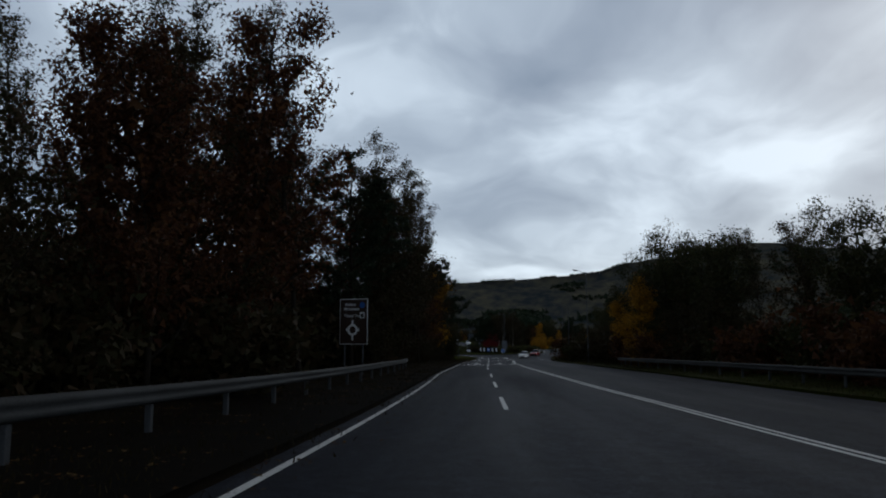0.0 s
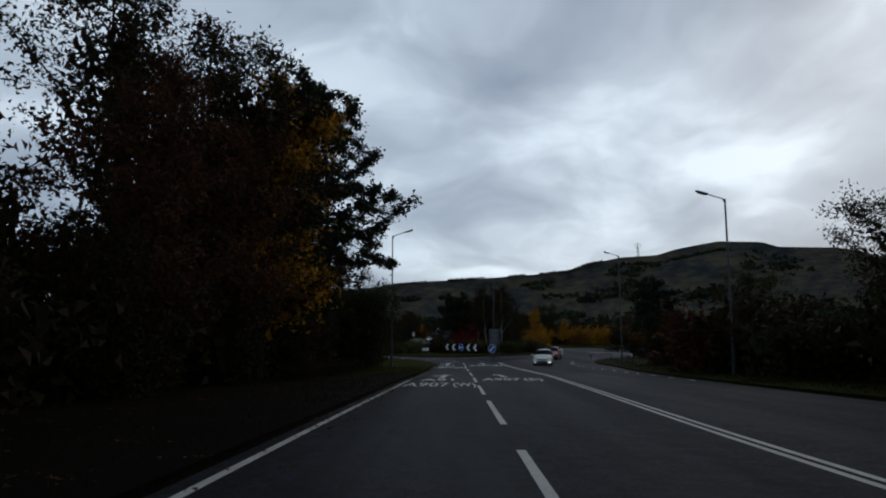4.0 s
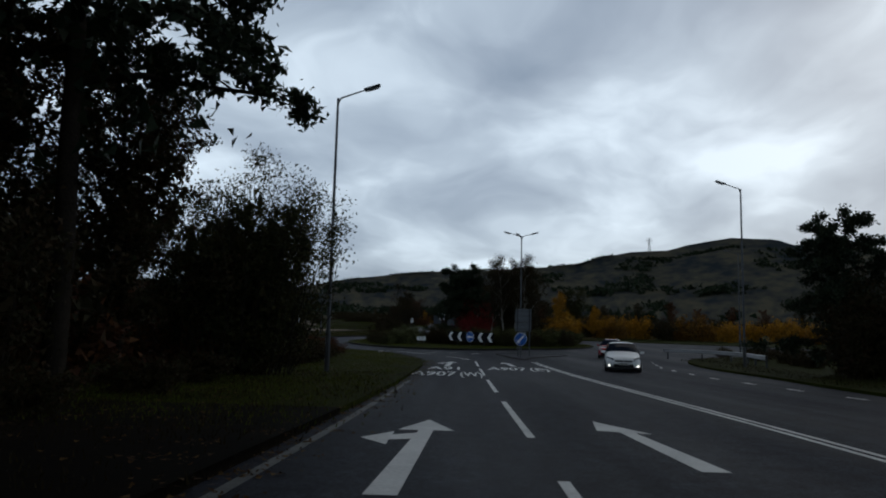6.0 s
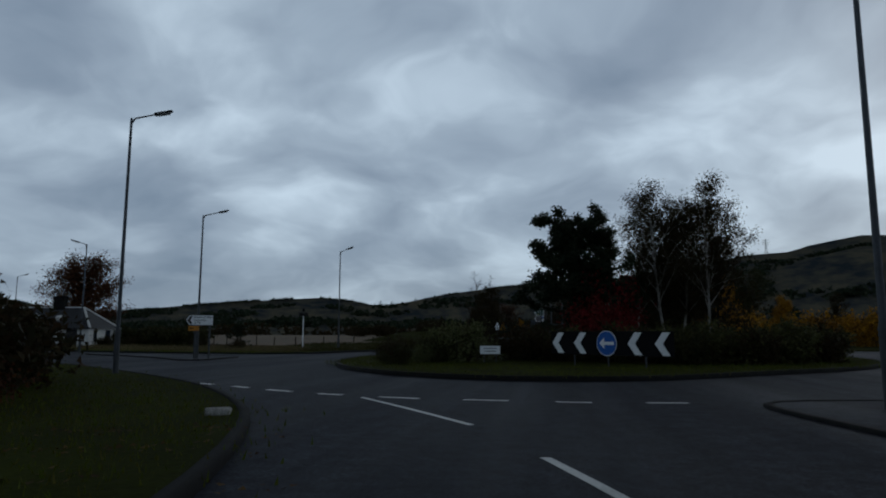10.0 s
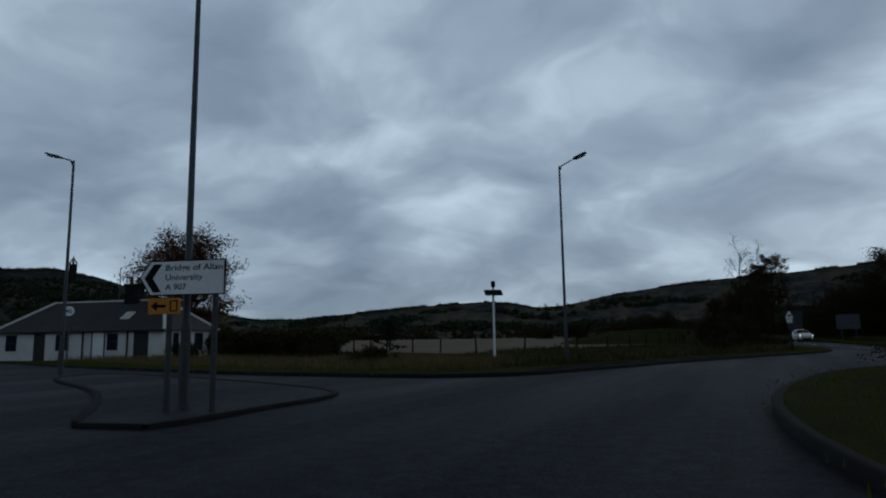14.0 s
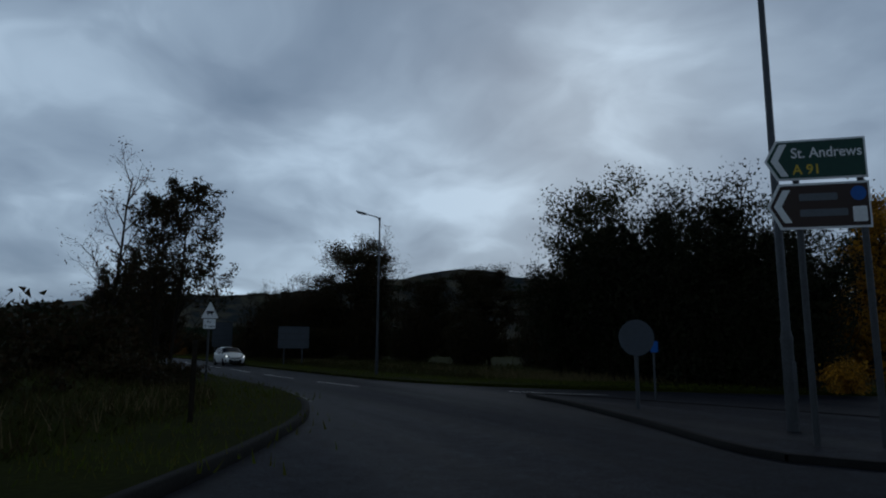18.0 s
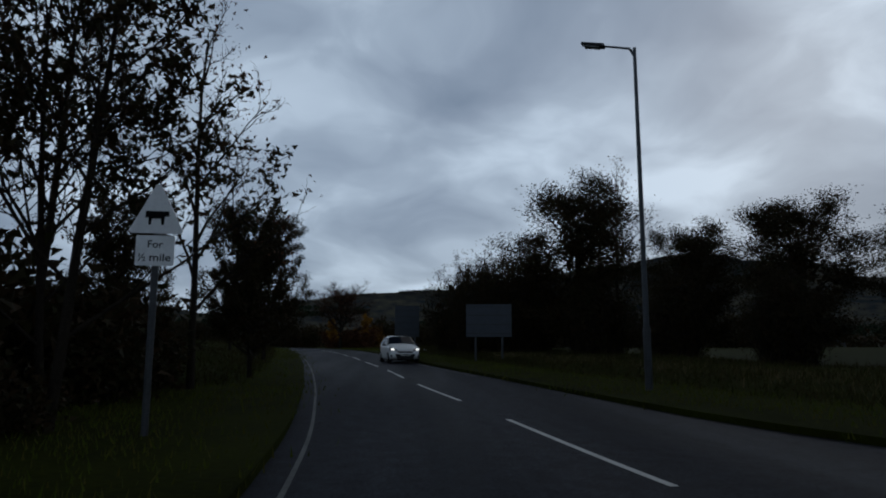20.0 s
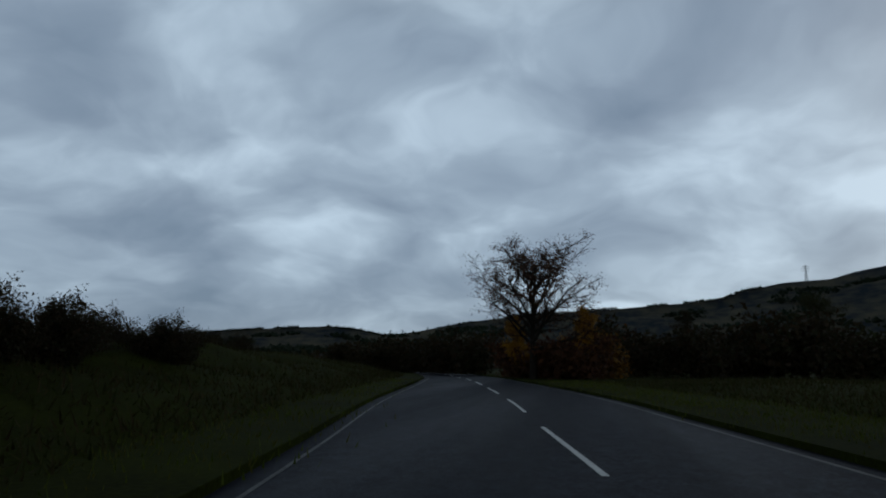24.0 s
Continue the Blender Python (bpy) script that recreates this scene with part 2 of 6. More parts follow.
M_DARKSTEEL = material("weathered_steel", (0.075, 0.08, 0.085), (0.04, 0.042, 0.046), 0.6, 2, 30, 0.1, metal=0.4)
M_SLATE = material("sign_back_dark", (0.066, 0.077, 0.093), (0.046, 0.054, 0.066), 0.6, 1.5, 20, 0.05)
M_SIGNBACK = material("sign_back_grey", (0.125, 0.138, 0.155), (0.09, 0.10, 0.11), 0.6, 1.5, 20, 0.05)
M_WHITE = material("sign_white", (0.82, 0.83, 0.83), (0.68, 0.69, 0.69), 0.5, 1.5, 20, 0.05)
M_BLACK = material("sign_black", (0.008, 0.008, 0.009), (0.005, 0.005, 0.006), 0.6, 1.5, 20, 0.05, spec=0.05)
M_BLUE = material("sign_blue", (0.012, 0.11, 0.42), (0.008, 0.075, 0.30), 0.45, 1.5, 20, 0.05)
M_GREEN = material("sign_green", (0.008, 0.055, 0.038), (0.006, 0.040, 0.028), 0.5, 1.5, 20, 0.05)
M_BROWN = material("sign_brown", (0.036, 0.018, 0.012), (0.028, 0.014, 0.010), 0.5, 1.5, 20, 0.05)
M_ORANGE = material("sign_orange", (0.60, 0.23, 0.015), (0.45, 0.17, 0.012), 0.5, 1.5, 20, 0.05)
M_YELLOW = material("sign_yellow", (0.62, 0.46, 0.04), (0.5, 0.36, 0.03), 0.5, 1.5, 20, 0.05)
M_RED = material("sign_red", (0.40, 0.012, 0.012), (0.3, 0.01, 0.01), 0.5, 1.5, 20, 0.05)
L_DARK = leaf_material("dark_autumn_leaves", [(0.020, 0.019, 0.008), (0.030, 0.024, 0.010), (0.042, 0.024, 0.011), (0.024, 0.028, 0.010)])
L_GREEN = leaf_material("dull_green_leaves", [(0.022, 0.028, 0.010), (0.036, 0.040, 0.014), (0.050, 0.042, 0.014), (0.018, 0.022, 0.009)])
L_RUST = leaf_material("rust_leaves", [(0.075, 0.028, 0.014), (0.050, 0.020, 0.012), (0.11, 0.045, 0.016), (0.032, 0.018, 0.010)])
L_RED = leaf_material("crimson_leaves", [(0.20, 0.018, 0.022), (0.11, 0.012, 0.014), (0.15, 0.024, 0.018)])
L_GOLD = leaf_material("golden_leaves", [(0.52, 0.24, 0.014), (0.30, 0.14, 0.014), (0.13, 0.075, 0.014), (0.62, 0.30, 0.018)])
L_PALE = leaf_material("pale_green_leaves", [(0.085, 0.095, 0.034), (0.12, 0.125, 0.055), (0.05, 0.062, 0.020)])
L_AMBER = leaf_material("amber_leaves", [(0.24, 0.11, 0.014), (0.12, 0.06, 0.014), (0.055, 0.035, 0.012), (0.32, 0.15, 0.018)])
L_OLIVE = leaf_material("olive_leaves", [(0.070, 0.072, 0.022), (0.050, 0.056, 0.018), (0.095, 0.088, 0.034), (0.040, 0.046, 0.016)])
L_PINE = leaf_material("pine_needles", [(0.012, 0.020, 0.012), (0.020, 0.030, 0.016), (0.028, 0.036, 0.018)])
# hedge leaves in deeper tones, the hedge's own shade put into the colour
L_SHADED = leaf_material("shaded_hedge_leaves", [(0.012, 0.015, 0.007), (0.018, 0.021, 0.009), (0.024, 0.024, 0.011), (0.010, 0.012, 0.006)])
L_BLADE = leaf_material("grass_blades", [(0.064, 0.090, 0.010), (0.080, 0.100, 0.013), (0.095, 0.082, 0.018), (0.045, 0.064, 0.009)], 0.9)
L_ROUGH = leaf_material("rough_grass", [(0.028, 0.036, 0.006), (0.044, 0.036, 0.012), (0.034, 0.040, 0.008), (0.056, 0.040, 0.018), (0.020, 0.026, 0.006)], 0.9)
L_STRAW = leaf_material("dry_grass", [(0.13, 0.10, 0.048), (0.085, 0.072, 0.032), (0.20, 0.15, 0.075), (0.050, 0.050, 0.020)], 0.8)
L_FALLEN = leaf_material("fallen_leaves", [(0.085, 0.042, 0.014), (0.040, 0.022, 0.011), (0.14, 0.085, 0.032), (0.022, 0.016, 0.009)], 0.8)
# withered brown, lowered as well for the shade below the tree belt
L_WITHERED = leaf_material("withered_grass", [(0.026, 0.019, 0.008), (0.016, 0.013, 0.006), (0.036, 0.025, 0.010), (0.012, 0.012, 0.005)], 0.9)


# ---- makers ----
# the approach road runs downhill to the roundabout and the exit climbs a little: slope in degrees at places along y
SLOPE_Y = np.arange(-140.0, 420.0, 1.0)
SLOPE = np.radians(np.interp(SLOPE_Y, [0, 18, 35, 70, 120, 138, 147, 156, 164, 176, 188, 246, 256, 264, 288, 300, 320, 340], [3.0, 2.1, 1.75, 2.0, 2.05, 1.45, 1.05, 0.85, 0.75, 0.3, 0.0, 0.0, -0.5, -0.75, -0.75, -0.5, -0.4, 0.0]))
RISE = np.cumsum(SLOPE[::-1])[::-1]


def lift(y):
    return np.interp(y, SLOPE_Y, RISE - RISE[360])


def empty(name, x=0, y=0, z=0, turn=0):
    ob = new(name)
    ob.matrix_basis = pose(x, y, z + lift(y), 0, 0, turn)
    return ob


def part(name, bm, mat, parent=None, label="", smooth=False):
    """Links a bmesh as one mesh object under a thing or under a part."""
    me = bpy.data.meshes.new(name)
    if smooth:
        for f in bm.faces:
            f.smooth = True
    bm.to_mesh(me)
    bm.free()
    return part_mesh(name, me, mat, parent, label)


def part_mesh(name, me, mat, parent=None, label=""):
    me.materials.append(mat)
    ob = new(name, me)
    if parent:
        ob.parent = parent
    if label:
        ob["label"] = label
    return ob


def arrays(name, verts, faces, smooth=False):
    me = bpy.data.meshes.new(name)
    verts, faces = np.asarray(verts, np.float32), np.asarray(faces, np.int32)
    k = faces.shape[1]
    me.vertices.add(len(verts))
    me.vertices.foreach_set("co", verts.ravel())
    me.loops.add(faces.size)
    me.loops.foreach_set("vertex_index", faces.ravel())
    me.polygons.add(len(faces))
    me.polygons.foreach_set("loop_start", np.arange(0, faces.size, k, dtype=np.int32))
    me.polygons.foreach_set("loop_total", np.full(len(faces), k, np.int32))
    if smooth:
        me.polygons.foreach_set("use_smooth", np.ones(len(faces), bool))
    me.update(calc_edges=True)
    return me


def box(bm, x0, x1, y0, y1, z0, z1, bevel=0.0):
    made = bmesh.ops.create_cube(bm, size=1, matrix=Matrix.Translation(((x0 + x1) / 2, (y0 + y1) / 2, (z0 + z1) / 2)) @ Matrix.Diagonal((x1 - x0, y1 - y0, z1 - z0, 1)))
    if bevel:
        edges = {e for v in made["verts"] for e in v.link_edges}
        bmesh.ops.bevel(bm, geom=list(edges), offset=bevel, segments=2, affect="EDGES", profile=0.5)
    return bm


def tube(bm, a, b, r0, r1=None, sides=10):
    a, b = Vector(a), Vector(b)
    m = Matrix.Translation((a + b) / 2) @ (b - a).to_track_quat("Z", "Y").to_matrix().to_4x4()
    bmesh.ops.create_cone(bm, cap_ends=True, segments=sides, radius1=r0, radius2=r0 if r1 is None else r1, depth=(b - a).length, matrix=m)
    return bm


def plate(bm, pts, y0, y1):
    """An outline in x and z, thick from y0 to y1."""
    front = [bm.verts.new((x, y0, z)) for x, z in pts]
    back = [bm.verts.new((x, y1, z)) for x, z in pts]
    bm.faces.new(front)
    bm.faces.new(back[::-1])
    for i in range(len(pts)):
        j = (i + 1) % len(pts)
        bm.faces.new((front[j], front[i], back[i], back[j]))
    bmesh.ops.recalc_face_normals(bm, faces=bm.faces)
    return bm


def slab(bm, pts, z0, z1):
    """An outline in x and y, thick from z0 to z1, laid on the slope."""
    low = [bm.verts.new((x, y, z0)) for x, y in pts]
    top = [bm.verts.new((x, y, z1)) for x, y in pts]
    bm.faces.new(low)
    bm.faces.new(top)
    for i in range(len(pts)):
        j = (i + 1) % len(pts)
        bm.faces.new((low[i], low[j], top[j], top[i]))
    bmesh.ops.recalc_face_normals(bm, faces=bm.faces)
    y_low, y_high = min(p[1] for p in pts), max(p[1] for p in pts)
    for y in np.r_[np.arange(-60, 190, 5.0), np.arange(245, 346, 5.0)]:
        if y_low < y < y_high:
            bmesh.ops.bisect_plane(bm, geom=bm.verts[:] + bm.edges[:] + bm.faces[:], plane_co=(0, y, 0), plane_no=(0, 1, 0))
    bmesh.ops.triangulate(bm, faces=[f for f in bm.faces if len(f.verts) > 4])
    for v in bm.verts:
        v.co.z += lift(v.co.y)
    return bm


def smooth_line(pts, step=1.0, closed=False):
    """A Catmull-Rom line through the points, cut into even steps."""
    p = [np.array(q, float) for q in pts]
    out = []
    n = len(p)
    for i in range(n if closed else n - 1):
        a, b, c, d = (p[(i + k) % n] if closed else p[min(max(i + k, 0), n - 1)] for k in (-1, 0, 1, 2))
        m = max(1, int(np.linalg.norm(c - b) / step))
        for j in range(m):
            u = j / m
            out.append(0.5 * (2 * b + (c - a) * u + (2 * a - 5 * b + 4 * c - d) * u * u + (3 * b - a - 3 * c + d) * u ** 3))
    if not closed:
        out.append(p[-1])
    return np.array(out)


def ribbon(line, left, right, z):
    """A flat strip along a line, from left to right of it, as a mesh."""
    line = np.asarray(line, float)
    t = np.gradient(line, axis=0)
    t /= np.linalg.norm(t, axis=1)[:, None]
    nrm = np.stack([t[:, 1], -t[:, 0]], 1)
    a, b = line + nrm * left, line + nrm * right
    n = len(line)
    v = np.concatenate([np.c_[a, z + lift(a[:, 1])], np.c_[b, z + lift(b[:, 1])]])
    i = np.arange(n - 1)
    return v, np.stack([i, n + i, n + i + 1, i + 1], 1)


# ---- ground, roads ----
LEFT = smooth_line([(-2.8, -60), (-2.8, 10), (-3.0, 45), (-2.85, 65), (-2.75, 85), (-2.3, 108), (-1.9, 120), (-1.6, 130), (-1.5, 138), (-1.5, 145), (-1.9, 150.6), (-2.9, 155), (-4.4, 159.4), (-6.2, 162.9), (-9.5, 167.4), (-13, 171), (-18.2, 175.5), (-26, 181), (-45, 190), (-90, 207.5), (-260, 268)], 1.2)
OUTER = smooth_line([(-260, 288), (-90, 223), (-60, 210.5), (-43, 204.2), (-32, 201.0), (-26, 200.2), (-22.4, 200.2), (-19.9, 201.9), (-17.9, 206.6), (-15.3, 214.0), (-12.5, 220.4), (-9.4, 227), (-7.5, 232.6), (-6.8, 239), (-7.0, 246), (-7.7, 253), (-8.7, 261), (-10.2, 271.5), (-11.6, 280.2), (-13.0, 289), (-14.9, 299.5), (-17.2, 311), (-20.7, 332), (-24.4, 348), (-40, 402), (-75, 520)], 1.2)
EXIT_R = smooth_line([(-64, 520), (-33, 402), (-18.0, 348), (-14.2, 332), (-10.2, 314.8), (-8.7, 306), (-7.3, 297), (-5.9, 286.5), (-3.7, 271), (-2.2, 262), (-1.2, 255), (0.0, 247.5), (2.4, 242), (6, 238), (12, 233), (20, 226), (40, 214), (90, 196), (300, 150)], 1.2)
RIGHT = smooth_line([(300, 120), (90, 172), (45, 176), (29, 172), (21.0, 165.2), (17.0, 157.5), (15.1, 149), (14.5, 140), (13.3, 130), (11.8, 112), (11.0, 90), (11.0, 60), (11.4, 30), (11.4, -60)], 1.2)
ISLAND = smooth_line([(-1.6, 172.9), (2.6, 173.8), (7.6, 178.2), (13.5, 184), (17, 191), (17.6, 199), (14.5, 207), (8, 212), (0.5, 213), (-5.5, 210.2), (-10, 204.2), (-12.1, 197), (-12.6, 190.6), (-11.6, 184.4), (-9.2, 179.0), (-5.7, 174.8)], 1.0, True)
SPLIT_IN = smooth_line([(5.0, 155.0), (5.7, 157.6), (7.2, 161.2), (9.6, 165.4), (8.4, 166.9), (5.6, 166.6), (3.8, 165.4), (4.1, 161), (4.5, 157.6)], 0.7, True)
SPLIT_LEFT = smooth_line([(-21.2, 187.6), (-21.3, 190.4), (-21.7, 193.4), (-24.5, 195.4), (-30, 197.7), (-36.6, 199.6), (-35.6, 196.6), (-29, 192.8), (-25, 189.8), (-22.4, 187.4)], 0.7, True)
SPLIT_OUT = smooth_line([(-3.2, 224.6), (-1.2, 223.0), (1.7, 223.6), (3.0, 226.2), (2.2, 231), (0.9, 236), (0.1, 236.8), (-0.7, 233), (-2.1, 228.4)], 0.7, True)


def ground_sheet():
    v, f = [], []
    xs = np.r_[-4200, -2500, -1500, -900, -500, np.arange(-300, 301, 30), 500, 900, 1500, 2500, 4200]
    ys = np.r_[-4200, -2500, -1000, -400, np.arange(-120, 601, 30), 900, 1500, 2500, 4200]
    gx, gy = np.meshgrid(xs, ys)
    gz = lift(gy) - 0.14 - 0.05 * (np.abs(gx) < 60) * (gy > 90) * (gy < 220)
    v = np.c_[gx.ravel(), gy.ravel(), gz.ravel()]
    w = len(xs)
    i = np.array([r * w + c for r in range(len(ys) - 1) for c in range(w - 1)])
    f = np.stack([i, i + 1, i + 1 + w, i + w], 1)
    tagged(part_mesh("ground", arrays("ground", v, f), M_GRASS), "dull green rough grassland reaching the hills", "ground", kind="structure")


ground_sheet()


def road_sheet():
    bm = bmesh.new()
    slab(bm, [(-9, -60), (17, -60), (18, 140), (60, 168), (300, 118), (300, 160), (80, 205), (24, 232), (8, 246), (-2, 320), (-58, 522), (-80, 522), (-30, 330), (-16, 262), (-14, 240), (-40, 222), (-260, 340), (-260, 290), (-30, 170), (-9, 140)], -0.11, 0.0)
    tagged(part("road", bm, M_ASPHALT), "dark damp asphalt carriageway and roundabout with worn surface", "road", kind="structure")


road_sheet()


def verge(name, pts, label, mat=None, top=0.11):
    bm = slab(bmesh.new(), pts, -0.05, top)
    return tagged(part(name, bm, mat or M_GRASS), label, "verge", kind="structure")


verge("verge_left", [*LEFT, (-260, 900), (-700, 900), (-700, -60)], "rough dull grass verge with brown leaf litter beside the road")
verge("verge_outer", [*OUTER, (-75, 900), (-255, 900)], "green and straw-coloured grass verge round the roundabout")
verge("verge_exit", [*EXIT_R, (300, 900), (-60, 900)], "mown green grass verge beside the exit road")
verge("verge_right", [*RIGHT, (400, -60), (400, 120)], "dark grass verge with fallen leaves beside the road")
verge("central_island", ISLAND, "kerbed grass central island of the roundabout", top=0.16)
verge("splitter_island", SPLIT_IN, "kerbed paved splitter island carrying signs and a lamp", M_ASPHALT, 0.05)
verge("splitter_island", SPLIT_LEFT, "kerbed paved splitter island carrying a direction sign", M_ASPHALT, 0.06)
verge("splitter_island", SPLIT_OUT, "kerbed paved splitter island carrying direction signs and a lamp", M_ASPHALT, 0.075)


def kerb(line, closed=False, top=0.13, name="kerb"):
    """Kerb stones laid end to end along a line."""
    v1, f1 = ribbon(np.r_[line, line[:1]] if closed else line, -0.08, 0.08, top)
    n = len(v1)
    low = v1.copy()
    low[:, 2] -= top + 0.02
    h = n // 2
    i = np.arange(h - 1)
    sides = np.concatenate([np.stack([i, i + 1, n + i + 1, n + i], 1), np.stack([h + i + 1, h + i, n + h + i, n + h + i + 1], 1)])
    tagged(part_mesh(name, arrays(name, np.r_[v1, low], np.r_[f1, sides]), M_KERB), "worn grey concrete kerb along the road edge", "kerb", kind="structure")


for closed_line in (ISLAND, SPLIT_IN, SPLIT_LEFT, SPLIT_OUT):
    kerb(closed_line, True, 0.17 if closed_line is ISLAND else 0.075 if closed_line is SPLIT_LEFT else 0.065 if closed_line is SPLIT_IN else 0.09)
kerb(LEFT[(LEFT[:, 1] > 150) & (LEFT[:, 0] > -60)])
kerb(OUTER[(OUTER[:, 0] > -60) & (OUTER[:, 1] < 237)])


def bank(name, line, prof, label, seed=0):
    """A raised grass bank beside a line: offsets to its left and heights, uneven along the way."""
    t = np.gradient(line, axis=0)
    t /= np.linalg.norm(t, axis=1)[:, None]
    nrm = np.stack([t[:, 1], -t[:, 0]], 1)
    n, k = len(line), len(prof)
    fade = np.minimum(1, np.minimum(np.arange(n), np.arange(n)[::-1]) / 6.0)
    v = []
    for i in range(n):
        for o, h in prof:
            x, y = line[i] - nrm[i] * o
            z = 0.1 + lift(y) + h * fade[i] * (0.85 + 0.5 * noise.noise((x / 5, y / 5, seed))) + 0.06 * noise.noise((x, y, seed + 3)) * (h > 0.05)
            v.append((x, y, z if h else 0.05 + lift(y)))
    f = [(i * k + j, i * k + j + 1, (i + 1) * k + j + 1, (i + 1) * k + j) for i in range(n - 1) for j in range(k - 1)]
    tagged(part_mesh(name, arrays(name, v, f, True), M_GRASS), label, "bank", kind="structure")
    # rough grass growing on it
    rng = np.random.default_rng(seed + 60)
    g = np.array(v).reshape(n, k, 3)
    m = int(n * 420)
    a, b = rng.integers(0, n - 1, m), rng.integers(0, k - 1, m)
    s, u = rng.random((m, 1)), rng.random((m, 1))
    p = (g[a, b] * (1 - s) + g[a + 1, b] * s) * (1 - u) + (g[a, b + 1] * (1 - s) + g[a + 1, b + 1] * s) * u
    w = rng.random(m) * 2 * math.pi
    side = np.stack([np.cos(w), np.sin(w), 0 * w], 1) * 0.022
    top = np.stack([rng.normal(0, 0.09, m), rng.normal(0, 0.09, m), 0.07 + 0.24 * rng.random(m) ** 2], 1)
    vv = np.stack([p - side, p + side, p + top], 1).reshape(-1, 3)
    i = np.arange(m) * 3
    tagged(part_mesh("bank_grass", arrays("bank_grass", vv, np.stack([i, i + 1, i + 2], 1)), L_ROUGH), "rough unmown grass with brown stems on the bank", "grass", kind="stuff")


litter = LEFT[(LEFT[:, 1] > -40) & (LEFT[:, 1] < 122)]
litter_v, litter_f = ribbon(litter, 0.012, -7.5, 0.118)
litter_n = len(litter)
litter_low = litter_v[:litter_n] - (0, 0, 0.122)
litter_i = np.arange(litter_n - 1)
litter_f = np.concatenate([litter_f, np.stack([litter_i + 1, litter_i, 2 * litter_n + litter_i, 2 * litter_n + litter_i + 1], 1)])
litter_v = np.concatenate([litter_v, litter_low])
tagged(part_mesh("leaf_litter", arrays("leaf_litter", litter_v, litter_f), M_LITTER_SHADED), "leaf litter under the tree belt, coloured darker to hold the trees' shade", "ground", kind="structure")
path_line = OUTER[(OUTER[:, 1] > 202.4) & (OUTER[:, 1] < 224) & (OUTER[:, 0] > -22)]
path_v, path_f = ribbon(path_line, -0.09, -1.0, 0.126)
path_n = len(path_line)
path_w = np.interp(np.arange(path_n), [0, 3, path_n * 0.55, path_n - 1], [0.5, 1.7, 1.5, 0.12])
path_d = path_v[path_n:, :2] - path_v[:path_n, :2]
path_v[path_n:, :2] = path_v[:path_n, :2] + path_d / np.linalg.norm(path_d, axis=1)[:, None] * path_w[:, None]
tagged(part_mesh("pavement", arrays("pavement", path_v, path_f), M_PATH), "narrow near-black footpath strip behind the kerb", "pavement", kind="structure")
bank("grass_bank", OUTER[(OUTER[:, 1] > 203) & (OUTER[:, 1] < 246) & (OUTER[:, 0] > -24)], [(2.0, 0), (2.8, 0.12), (3.8, 0.36), (5.5, 0.62), (8, 0.6), (11, 0.25), (13, 0)], "low uneven grass bank behind the kerb")
bank("grass_bank", OUTER[(OUTER[:, 1] > 256) & (OUTER[:, 1] < 352) & (OUTER[:, 0] > -60)], [(1.6, 0), (3.0, 0.3), (5, 0.9), (8, 1.5), (12, 1.9), (18, 1.6), (26, 0)], "rough grass bank rising beside the exit road", 9)
bank("grass_bank", EXIT_R[(EXIT_R[:, 1] > 246) & (EXIT_R[:, 1] < 330)], [(3.0, 0), (5, 0.2), (8, 0.35), (12, 0.4), (16, 0)], "low grass bank below the hedge", 5)
# straw field beyond the outer verge
field = [(-24, 216), (-18, 232), (-17, 262), (-22, 285), (-60, 420), (-160, 520), (-330, 430), (-200, 330), (-80, 262), (-45, 228)]
verge("stubble_field", field, "pale straw-coloured stubble field behind the verge", M_FIELD, 0.35)


# ---- hills ----
SKYLINE = [(-180, 2.0), (-120, 3.0), (-80, 3.5), (-65.5, 4.9), (-60, 5.4), (-55, 5.7), (-52, 5.1), (-49, 4.1), (-46, 3.1), (-42, 2.2), (-40, 1.85), (-36.5, 1.85), (-32, 2.35), (-28, 2.75), (-24, 3.05), (-20.5, 3.2), (-18, 3.0), (-16.2, 2.6), (-14.8, 2.6), (-13, 2.85), (-9.2, 3.6), (-4.5, 4.25), (-1, 4.55), (3.5, 4.8), (9, 5.15), (11.2, 5.4), (12.6, 5.9), (15.4, 6.4), (18.6, 6.5), (20, 6.9), (21.9, 7.2), (23.5, 7.42), (26.8, 7.15), (28, 6.7), (32, 6.4), (33.6, 6.1), (35.3, 5.1), (40, 4.8), (80, 3.5), (120, 2.5), (180, 2.0)]


HILL_R = [420, 900, 1300, 1550, 1750, 1950, 2120, 2300, 2500, 2900]
HILL_K = [0.0, 0.04, 0.13, 0.27, 0.42, 0.58, 0.74, 0.9, 1.0, 0.9]


def hill_point(a, e, r):
    """The hillside at a bearing and a distance, below a skyline of elevation e."""
    k = np.interp(r, HILL_R, HILL_K)
    x, y = -5 + r * math.sin(a), 190 + r * math.cos(a)
    wob = noise.noise((x / 420, y / 420, 0)) * 0.30 + noise.noise((x / 190, y / 190, 5)) * 0.12
    z = math.tan(math.radians(e)) * 2500 * k * (1 + (wob * 0.5 if k < 0.99 else wob * 0.06)) * (0.86 if k < 0.99 else 1)
    return x, y, z - 0.5


